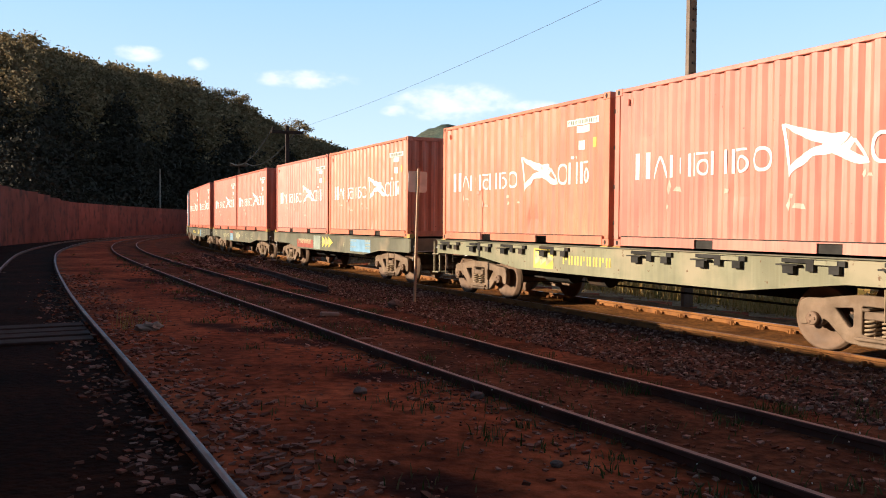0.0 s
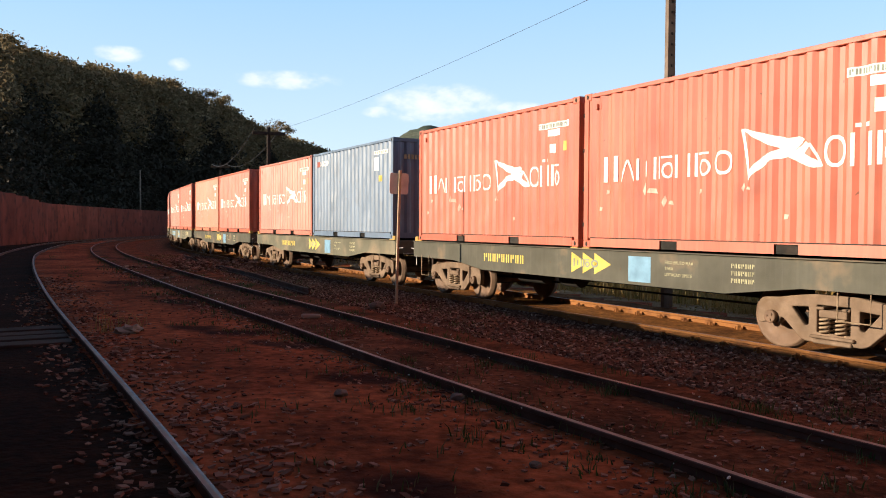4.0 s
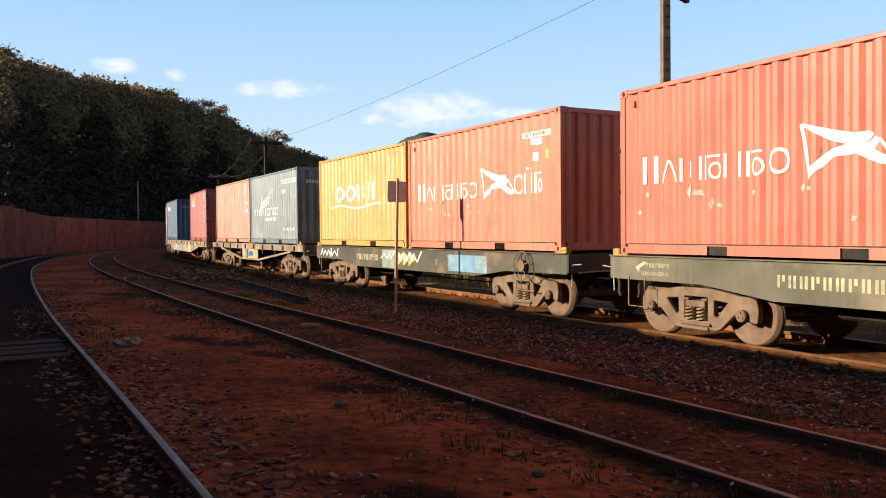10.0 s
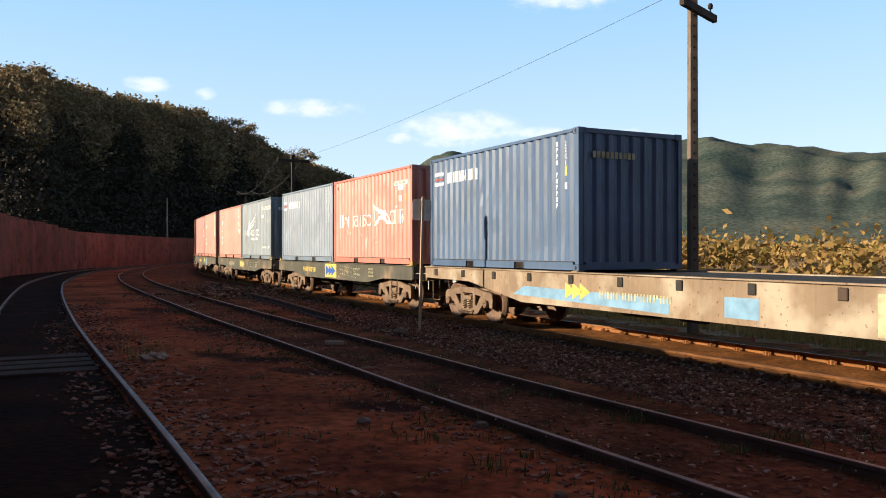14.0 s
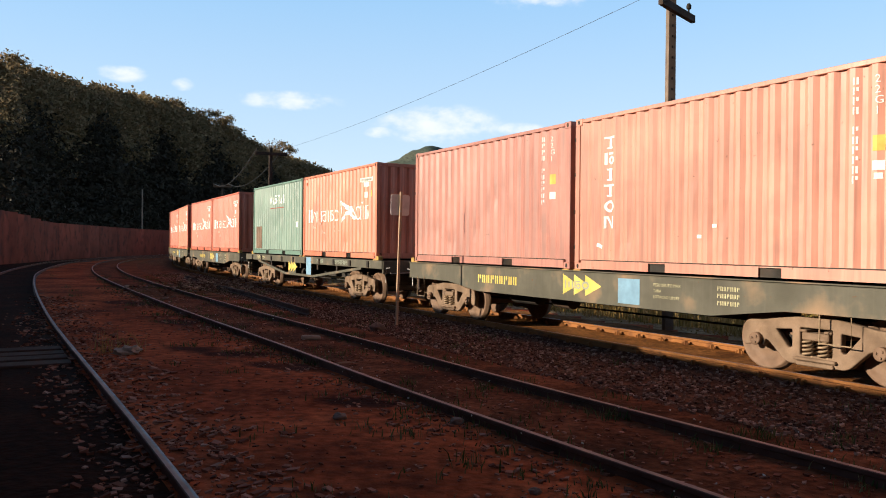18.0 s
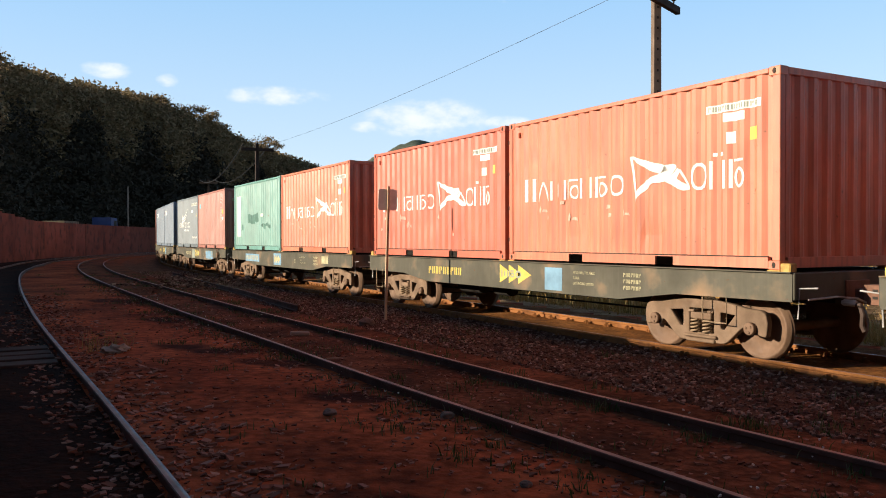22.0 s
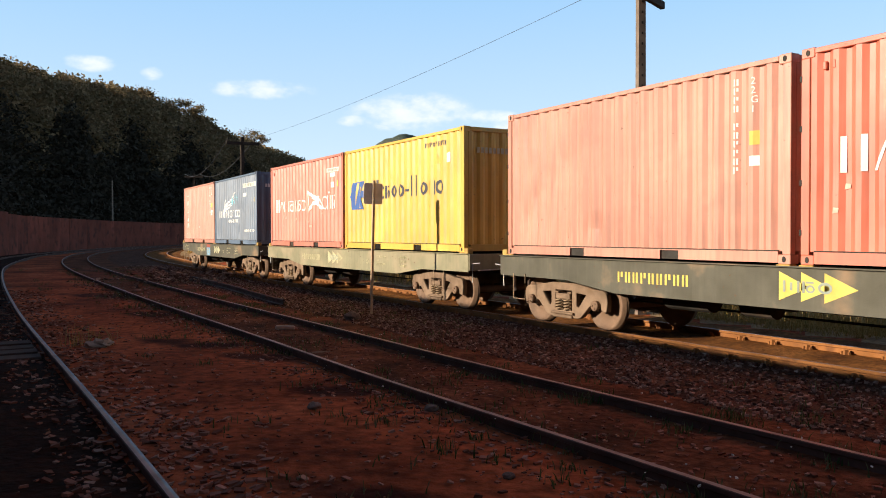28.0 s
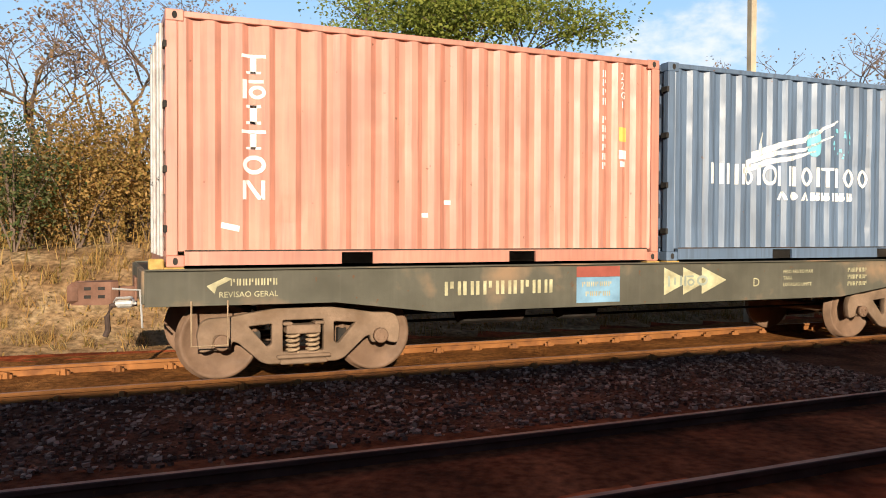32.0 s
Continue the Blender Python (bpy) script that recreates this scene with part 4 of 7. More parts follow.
def chevrons(x, z, w, h):
    """Three plain pennants that point right."""
    return [[(x + k * w / 3.4, z), (x + k * w / 3.4 + w * 0.4, z + h / 2), (x + k * w / 3.4, z + h)] for k in range(3)]


SILL_Y = 1.24


def common(root, x0, x1, tone, wheel_at=None, bogies=None):
    """Underframe, couplers, steps and locks; x0 is the trailing end and x1 the leading one."""
    top = DECK - 0.03
    part("floor_plate", boxes((x0, x1, -SILL_Y + 0.012, SILL_Y - 0.012, top - 0.05, top - 0.004)), M_BLACK, root)
    part("centre_sill", boxes((x0 + 0.05, x1 - 0.05, -0.32, 0.32, 0.78, top - 0.05), (x0 + 2.9, x1 - 2.9, -0.32, 0.32, 0.56, 0.78)), M_BLACK, root, "sooty centre sill")
    for k in range(5):
        x = x0 + 3.4 + (x1 - x0 - 6.8) * k / 4
        part("cross_bearer", boxes((x - 0.05, x + 0.05, -SILL_Y + 0.02, SILL_Y - 0.02, 0.8, top - 0.052)), M_BLACK, root)
    for s, x in ((-1, x0), (1, x1)):
        part("end_beam", boxes((x - 0.03, x + 0.03, -SILL_Y, SILL_Y, top - 0.34, top), bevel=0.01), SILLS[tone], root)
        coupler(root, x, s)
    part("brake_cylinder", lathe(bmesh.new(), [(-0.3, 0.03), (-0.3, 0.16), (0.2, 0.17), (0.22, 0.05), (0.5, 0.04)], 14, "X", ((x0 + x1) / 2 - 0.9, -0.62, 0.62)), M_BLACK, root)
    part("air_tank", lathe(bmesh.new(), [(-0.45, 0.05), (-0.42, 0.19), (0.42, 0.19), (0.45, 0.05)], 14, "X", ((x0 + x1) / 2 - 2.2, -0.6, 0.64)), M_BLACK, root, "black air reservoir")
    part("brake_rod", tube(bmesh.new(), [(x0 + 2, -0.5, 0.5), (x1 - 2, -0.45, 0.48)], 0.018, 6), M_BLACK, root)
    ladder_iron(root, x1 - 1.27, -SILL_Y + 0.04, 0.47, 0.86, 0.42)
    ladder_iron(root, x0 + 0.62, -SILL_Y - 0.02, 0.42, 0.88, 0.36)
    part("hand_rail", tube(bmesh.new(), [(x0 - 0.02, -1.16, 0.62), (x0 - 0.04, -1.16, 1.0), (x0 - 0.3, -1.16, 1.02)], 0.012, 6), M_BAR, root)
    bm = bmesh.new()
    tube(bm, [(x1 + 0.02, -1.16, 0.62), (x1 + 0.04, -1.16, 1.0), (x1 + 0.3, -1.16, 1.02)], 0.012, 6)
    part("hand_rail", bm, M_BAR, root)
    for x in bogies:
        bogie(root, x)
    if wheel_at is not None:
        wz, wy = 0.95, -SILL_Y - 0.09
        bm = bmesh.new()
        seg = 20
        tube(bm, [(wheel_at + 0.27 * math.cos(2 * math.pi * k / seg), wy, wz + 0.27 * math.sin(2 * math.pi * k / seg)) for k in range(seg + 1)], 0.013, 6)
        for k in range(5):
            a = 2 * math.pi * k / 5 + 0.3
            tube(bm, [(wheel_at, wy, wz), (wheel_at + 0.27 * math.cos(a), wy, wz + 0.27 * math.sin(a))], 0.012, 5)
        lathe(bm, [(wy - 0.02, 0.11), (wy + 0.09, 0.1)], 12, "Y", (wheel_at, 0, wz))
        part("hand_brake_wheel", bm, M_BOGIE, root, "round hand-brake wheel")


def locks(root, spots):
    for x in spots:
        for s in (-1, 1):
            part("container_lock", boxes((x - 0.1, x + 0.1, s * 1.17 - 0.075, s * 1.17 + 0.075, DECK - 0.035, DECK - 0.002), bevel=0.01), M_LOCK, root, "yellow container lock")


def end_guides(root, x0, x1):
    """Small upright guide blocks just outside the containers."""
    for x in (x0, x1):
        part("container_guide", boxes((x - 0.075, x + 0.075, -1.24, -1.1, DECK - 0.034, DECK + 0.085), bevel=0.015), M_LOCK, root, "yellow guide block")


def sill_profile(x0, x1, end, mid, run):
    top = DECK - 0.03
    return [(x0, top - end), (x0 + 1.95, top - end - 0.01), (x0 + 1.95 + run, top - mid), (x1 - 1.95 - run, top - mid), (x1 - 1.95, top - end - 0.01), (x1, top - end), (x1, top), (x0, top)]


def flat_wagon(tone="dark", hand=False, look_of=0):
    """A fish-bellied container flat wagon."""
    root = tagged(new("flat_wagon"), {"dark": "dark grey fish-bellied container flat wagon with yellow pennants", "olive": "worn olive fish-bellied container flat wagon with yellow pennants", "pale": "pale patched fish-bellied container flat wagon with yellow pennants"}[tone], "railway wagon", "wagons of the train")
    x0, x1 = -6.33, 6.33
    for s in (-1, 1):
        part_of("side_sill", plate(sill_profile(x0, x1, 0.36, 0.52, 1.2), [], s * SILL_Y, 0.024, 0.004), SILLS[tone], root, "painted steel side sill")
        part("sill_flange", boxes((x0, x1, s * SILL_Y - 0.05, s * SILL_Y + 0.05, DECK - 0.036, DECK - 0.018), bevel=0.004), SILLS[tone], root)
    common(root, x0, x1, tone, 5.05 if hand else None, (-4.69, 4.69))
    locks(root, (-6.05, -0.16, 0.16, 6.05))
    end_guides(root, -6.22, 6.22)
    y = -SILL_Y - 0.016
    xc = (0.3, -0.2, 0.1)[look_of % 3] - (1.35 if look_of == 6 else 0.3)
    if look_of == 3:
        flat_mark("yellow_panel", [rect(-0.62, 0.5, 0.72, 1.16)], y, M_YELLOW, root, "yellow panel behind blue pennants")
        pennant_row(chevrons(-0.55, 0.76, 0.98, 0.36), y - 0.003, M_NAVYM, root)
        for k in range(26):
            x = 0.7 + (k * 0.377) % 1.7
            z = 0.76 + (k * 0.213) % 0.36
            flat_mark("paint_chip", [[(x, z), (x + 0.07, z + 0.01), (x + 0.05, z + 0.03), (x + 0.01, z + 0.025)]], y, M_CREAM, root)
    elif look_of == 4:
        flat_mark("blue_panel", [rect(-0.72, 0.12, 0.74, 1.14)], y, M_SKY, root, "blue panel behind pale pennants")
        pennant_row(chevrons(-0.66, 0.78, 0.72, 0.32), y - 0.003, M_CREAM, root)
        flat_mark("number_panel", [rect(-4.32, -2.48, 0.8, 1.08)], y + 0.002, M_SKY, root, "faded blue panel behind the number")
        flat_mark("white_panel", [rect(4.0, 4.55, 0.9, 1.12)], y, M_CREAM, root, "small pale panel")
    else:
        pennant_row(chevrons(xc, 0.78, 1.05, 0.36), y, (M_CREAM, M_YELLOW, M_YELLOW)[look_of % 3], root)
        flat_mark("pennant_bars", sign_blocks("mbo", xc + 0.06, xc + 0.72, 0.89, 1.03, 0.2), y - 0.003, M_GREYM, root)
    flat_mark("number_bars", code_row(-3.1, -1.62, 0.86, 1.02, 9) if look_of != 4 else code_row(-4.2, -2.6, 0.86, 1.02, 9), y, M_YELLOW if look_of in (2, 3) else M_CREAM, root, "yellowed wagon number")
    if look_of == 0:
        flat_mark("red_panel", [rect(-1.33, -0.69, 1.04, 1.17)], y, M_REDM, root)
        flat_mark("blue_panel", [rect(-1.33, -0.69, 0.72, 1.036)], y, M_SKY, root, "light blue data panel")
        flat_mark("panel_bars", code_row(-1.25, -0.8, 0.92, 0.98, 7) + code_row(-1.2, -0.82, 0.8, 0.86, 6), y - 0.003, M_CREAM, root)
        flat_mark("owner_bars", [[(-5.74, 1.03), (-5.55, 1.12), (-5.48, 1.1), (-5.64, 1.02), (-5.66, 0.95)]] + code_row(-5.5, -5.0, 1.03, 1.1, 8), y, M_CREAM, root)
        flat_mark("overhaul_text", lettering("REVISAO GERAL", -5.62, 0.91, 0.085), y, M_CREAM, root)
    elif look_of == 1:
        if tone == "olive":
            flat_mark("red_primed_patch", [rect(-3.3, -1.45, 0.72, 1.0)], y + 0.002, M_REDM, root, "faded red primed patch behind the number")
        flat_mark("grey_patch", [rect(-1.4, -0.7, 0.7, 1.15)], y, M_GREYM, root, "overpainted grey patch")
        flat_mark("blue_patch", [rect(2.1, 3.7, 0.74, 1.1)], y, M_SKY, root, "faded light blue patch")
    elif look_of == 2:
        flat_mark("blue_patch", [rect(1.25, 1.75, 0.72, 1.12)], y, M_SKY, root, "light blue data panel")
    if look_of != 2:
        flat_mark("code_letter", lettering("DE"[look_of % 2], 1.5, 0.86, 0.17), y, M_CREAM, root)
    flat_mark("load_text", lettering("PESO BRUTO MAX", 2.05, 1.03, 0.068) + lettering("TARA", 2.05, 0.94, 0.068) + lettering("LOTACAO LIMITE", 2.05, 0.85, 0.068), y - 0.003, M_CREAM, root)
    flat_mark("load_bars", code_row(3.3, 3.7, 1.03, 1.09, 7) + code_row(3.3, 3.7, 0.93, 0.99, 7) + code_row(3.3, 3.7, 0.83, 0.89, 7), y - 0.003, M_CREAM, root)
    return root


def bracketed_wagon():
    """The pale flat wagon with folding brackets along its sills."""
    root = tagged(new("flat_wagon"), "pale yellow-green flat wagon with dark folding brackets", "railway wagon", "wagons of the train")
    x0, x1 = -6.33, 6.33
    for s in (-1, 1):
        part_of("side_sill", plate(sill_profile(x0, x1, 0.3, 0.5, 1.6), [], s * SILL_Y, 0.024, 0.004), SILLS["pale"], root)
        part("sill_flange", boxes((x0, x1, s * SILL_Y - 0.05, s * SILL_Y + 0.05, DECK - 0.036, DECK - 0.018), bevel=0.004), SILLS["olive"], root)
    common(root, x0, x1, "pale", None, (-4.69, 4.69))
    locks(root, (-6.05, -0.16, 0.16, 6.05))
    for x in (-5.6, -4.2, -2.9, -1.5, 1.1, 2.5, 4.0, 5.4):
        y = -SILL_Y - 0.012
        b = part("folding_bracket", boxes((x - 0.5, x - 0.12, y - 0.05, y, 1.12, 1.17), (x - 0.02, x + 0.4, y - 0.045, y, 1.1, 1.165), (x - 0.13, x - 0.02, y - 0.06, y, 1.02, 1.17), (x - 0.46, x - 0.3, y - 0.08, y, 0.98, 1.1), (x + 0.2, x + 0.34, y - 0.07, y, 1.0, 1.1), (x - 0.55, x - 0.22, y - 0.1, y, 1.08, 1.1)), M_BLACK, root, "dark folding bracket")
        part("bracket_plate", boxes((x - 0.02, x + 0.3, y - 0.052, y - 0.046, 1.105, 1.16)), SILLS["pale"], b)
    y = -SILL_Y - 0.016
    flat_mark("yellow_panel", [rect(-2.25, -1.6, 0.75, 1.13)], y, M_YELLOW, root, "yellow data panel")
    pennant_row(chevrons(-2.2, 0.8, 0.62, 0.28), y - 0.003, M_CREAM, root)
    flat_mark("number_bars", code_row(-1.3, 0.1, 0.86, 1.02, 8), y, M_YELLOW, root, "yellow wagon number")
    st = part("end_step", boxes((x0 - 0.3, x0 - 0.27, -1.2, -1.15, 0.42, 1.15), (x0 - 0.02, x0 + 0.01, -1.2, -1.15, 0.42, 1.15), (x0 - 0.3, x0 + 0.01, -1.24, -0.95, 0.85, 0.87), (x0 - 0.3, x0 + 0.01, -1.24, -0.95, 0.42, 0.44)), SILLS["pale"], root, "pale steel ladder step")
    return root


def trussed_wagon(tone):
    """A flat wagon with open trussed sides; its containers stand towards the leading end."""
    root = tagged(new("flat_wagon"), {"dark": "dark grey trussed flat wagon with yellow pennants", "brown": "rusty brown trussed flat wagon with yellow and blue panel"}[tone], "railway wagon", "wagons of the train")
    x0, x1 = -7.0, 6.6
    top = DECK - 0.03
    for s in (-1, 1):
        y0, y1 = s * SILL_Y - 0.03, s * SILL_Y + 0.03
        part("top_sill", boxes((x0, x1, y0, y1, top - 0.22, top), bevel=0.008), SILLS[tone], root)
        part("bottom_chord", boxes((-1.75, 1.15, y0, y1, 0.545, 0.62), bevel=0.006), SILLS[tone], root)
        for a, b in ((-5.2, -1.75), (5.2, 1.15)):
            bm = prism([(a, top - 0.2), (a, top - 0.27), (b, 0.545), (b, 0.62)] if a > b else [(a, top - 0.27), (a, top - 0.2), (b, 0.62), (b, 0.545)], y0 + 0.002, y1 - 0.002)
            part("truss_brace", bm, SILLS[tone], root)
        for a, b in ((-1.35, -0.55), (0.55, 1.05)):
            part("truss_post", boxes((a, b, y0 + 0.004, y1 - 0.004, 0.6, top - 0.2)), SILLS[tone], root)
    common(root, x0, x1, tone, None, (-4.83, 4.55))
    locks(root, (-6.05, -0.16, 0.16, 6.05))
    end_guides(root, -6.22, 6.22)
    y = -SILL_Y - 0.034
    for k in range(10):
        x = -6.0 + k * 1.3
        part("stake_pocket", boxes((x - 0.06, x + 0.06, y - 0.03, y + 0.02, top - 0.2, top - 0.03), bevel=0.01), M_BLACK, root, "dark stake pocket")
    if tone == "dark":
        pennant_row(chevrons(-1.32, 0.66, 0.95, 0.36), y, M_YELLOW, root)
        flat_mark("blue_panel", [rect(0.56, 1.04, 0.62, 1.18)], y, M_SKY, root, "light blue panel")
    else:
        flat_mark("yellow_panel", [rect(-0.54, 0.54, 0.6, 1.0)], y + 0.028, M_YELLOW, root, "yellow panel with blue pennants")
        part("panel_plate", boxes((-0.56, 0.56, -SILL_Y - 0.004, -SILL_Y + 0.02, 0.56, 1.0)), M_YELLOW, root)
        pennant_row(chevrons(-0.45, 0.64, 0.85, 0.32), y + 0.022, M_NAVYM, root)
    flat_mark("number_bars", code_row(-5.4, -4.3, top - 0.17, top - 0.05, 9), y, M_CREAM, root)
    flat_mark("load_bars", code_row(1.6, 2.2, top - 0.17, top - 0.05, 6) + code_row(3.0, 4.2, top - 0.17, top - 0.05, 10), y, M_GREYM, root)
    return root


def long_wagon():
    """The sixty-foot flat wagon, part empty."""
    root = tagged(new("flat_wagon"), "long rusty brown flat wagon with peeling patches, half loaded", "railway wagon", "wagons of the train")
    x0, x1 = -9.5, 9.35
    top = DECK - 0.03
    for s in (-1, 1):
        prof = [(x0, top - 0.26), (x0 + 2.2, top - 0.28), (x0 + 4.4, top - 0.62), (x1 - 5.8, top - 0.62), (x1 - 2.6, top - 0.28), (x1, top - 0.26), (x1, top), (x0, top)]
        part_of("side_sill", plate(prof, [], s * SILL_Y, 0.03, 0.004), SILLS["brown"], root)
        part("sill_flange", boxes((x0, x1, s * SILL_Y - 0.06, s * SILL_Y + 0.06, DECK - 0.036, DECK - 0.012), bevel=0.004), SILLS["brown"], root)
    common(root, x0, x1, "brown", None, (-7.7, 7.55))
    locks(root, (-9.2, -3.35, 3.35, 9.2))
    y = -SILL_Y - 0.018
    for k in range(14):
        x = -8.9 + k * 1.37
        part("stake_pocket", boxes((x - 0.07, x + 0.07, y - 0.02, y + 0.03, top - 0.2, top - 0.04), bevel=0.01), M_BLACK, root, "dark stake pocket")
    pennant_row(chevrons(-3.6, 0.72, 0.75, 0.3), y, M_YELLOW, root)
    flat_mark("blue_panel", [rect(0.2, 0.8, 0.66, 0.95)], y, M_SKY, root)
    flat_mark("blue_stain", [[(-5.4, 0.72), (-0.9, 0.62), (-0.9, 0.86), (-5.0, 0.9)]], y + 0.002, M_SKY, root, "faded blue paint remains")
    flat_mark("number_bars", code_row(-2.6, -0.8, 0.78, 0.9, 12), y - 0.002, M_CREAM, root)
    flat_mark("bare_patch", [[(2.5, 0.6), (3.5, 0.62), (3.5, 1.0), (3.1, 1.12), (2.5, 1.1)], [(5.0, 0.98), (5.6, 1.0), (5.5, 1.1), (5.1, 1.12)]], y, M_CREAM, root, "peeling pale patch")
    return root


# ---- the train: where each wagon's leading container starts along the line, wagon, its containers ----
def scrawled_wagon():
    """A flat wagon whose sill carries two unreadable white scrawls."""
    root = flat_wagon("dark", True, 1)
    rng = random.Random(17)
    for x0, n in ((-5.95, 11), (-1.5, 15)):
        polys, x, z = [], x0, 0.92
        for k in range(n):
            nx, nz = x + rng.uniform(0.08, 0.24), (1.12 if k % 2 == 0 else 0.9) + rng.uniform(-0.05, 0.03)
            w = 0.035
            polys.append([(x - w, z), (x + w, z), (nx + w, nz), (nx - w, nz)])
            x, z = nx - rng.uniform(0.0, 0.05), nz
        flat_mark("scrawl", polys, -SILL_Y - 0.021, M_WHITE, root, "white unreadable scrawl")
    tagged(root, "dark flat wagon with white scrawls along its sill", "wagon")
    return root


FRONT = [4.7, 18.9, 32.65, 46.3, 60.0, 73.75, 87.35, 101.12, 114.93, 129.1, 143.9, 163.66, 177.53, 191.18, 205.7, 220.35, 234.15, 248.0, 261.85, 275.7, 289.5, 303.3, 317.1]
CONSIST = ["B r2 r3", "a r3 r2", "o r1 r1", "d r1 r1", "p sc r2", "d r1 r3", "c r1 r2", "O r2 r1", "G r3 cc", "T lg pl", "L bc bu", "y r2 ny", "k lg tr", "d tr br", "U r3 cp",
           "d r1 r1", "d r3 r1", "b r3 df", "D bl lg", "d ny ny", "d r1 pl", "Q hl r2", "e la tr"]
WAGONS = {
    "B": bracketed_wagon, "T": lambda: trussed_wagon("brown"), "U": lambda: trussed_wagon("dark"), "L": long_wagon,
    "a": lambda: flat_wagon("olive", False, 1), "y": lambda: flat_wagon("dark", False, 3), "b": lambda: flat_wagon("dark", False, 4), "k": lambda: flat_wagon("dark", False, 5), "d": lambda: flat_wagon("dark", False, 2), "D": lambda: flat_wagon("dark", True, 1),
    "G": lambda: scrawled_wagon(),
    "e": lambda: flat_wagon("dark", False, 0), "o": lambda: flat_wagon("olive", False, 0), "O": lambda: flat_wagon("olive", True, 0), "p": lambda: flat_wagon("olive", False, 2), "c": lambda: flat_wagon("olive", False, 4), "Q": lambda: flat_wagon("pale", False, 6),
}
ROLLING = []  # thing, its middle along the line at the start, half its bogie spacing, offset ahead on its wagon, height
AXLES = []


def make_up_train():
    built = {}

    def take(key, makers):
        if key not in built:
            built[key] = makers[key]()
            return built[key]
        return copy_thing(built[key], Matrix.Identity(4))

    for k, (u, spec) in enumerate(zip(FRONT, CONSIST)):
        shift = {9: -0.22, 11: 0.12}.get(k, 0.0)
        w, lead, trail = spec.split()
        half = 9.3 if w == "L" else 6.128
        mid = u + half
        spread = 7.6 if w == "L" else 4.63
        wagon = take(w, WAGONS)
        ROLLING.append((wagon, mid, spread, 0.0, 0.0))
        for key, dx in ((lead, half - BOX_L / 2), (trail, BOX_L / 2 - half)):
            ROLLING.append((take(key, MASTERS), mid, spread, dx + shift, DECK))
        for b in wagon.children:
            if b.name.startswith("bogie"):
                for x in b.children:
                    if x.name.startswith("wheelset"):
                        AXLES.append((x, mid - b.location.x))


make_up_train()

# ---- place materials ----
def leafy(name, colours, through=0.3, rough=0.7):
    """Foliage whose pieces differ one by one."""
    m = bpy.data.materials.new(name)
    m.use_nodes = True
    n, l = m.node_tree.nodes, m.node_tree.links
    b, out = n["Principled BSDF"], n["Material Output"]
    b.inputs["Roughness"].default_value = rough
    b.inputs["Specular IOR Level"].default_value = 0.2
    g, r = n.new("ShaderNodeNewGeometry"), n.new("ShaderNodeValToRGB")
    els = r.color_ramp.elements
    els[0].color, els[1].color = (*colours[0], 1), (*colours[-1], 1)
    for k, c in enumerate(colours[1:-1]):
        els.new((k + 1) / (len(colours) - 1)).color = (*c, 1)
    l.new(g.outputs["Random Per Island"], r.inputs[0])
    l.new(r.outputs[0], b.inputs["Base Color"])
    t, mx = n.new("ShaderNodeBsdfTranslucent"), n.new("ShaderNodeMixShader")
    l.new(r.outputs[0], t.inputs[0])
    mx.inputs[0].default_value = through
    l.new(b.outputs[0], mx.inputs[1])
    l.new(t.outputs[0], mx.inputs[2])
    l.new(mx.outputs[0], out.inputs[0])
    return m


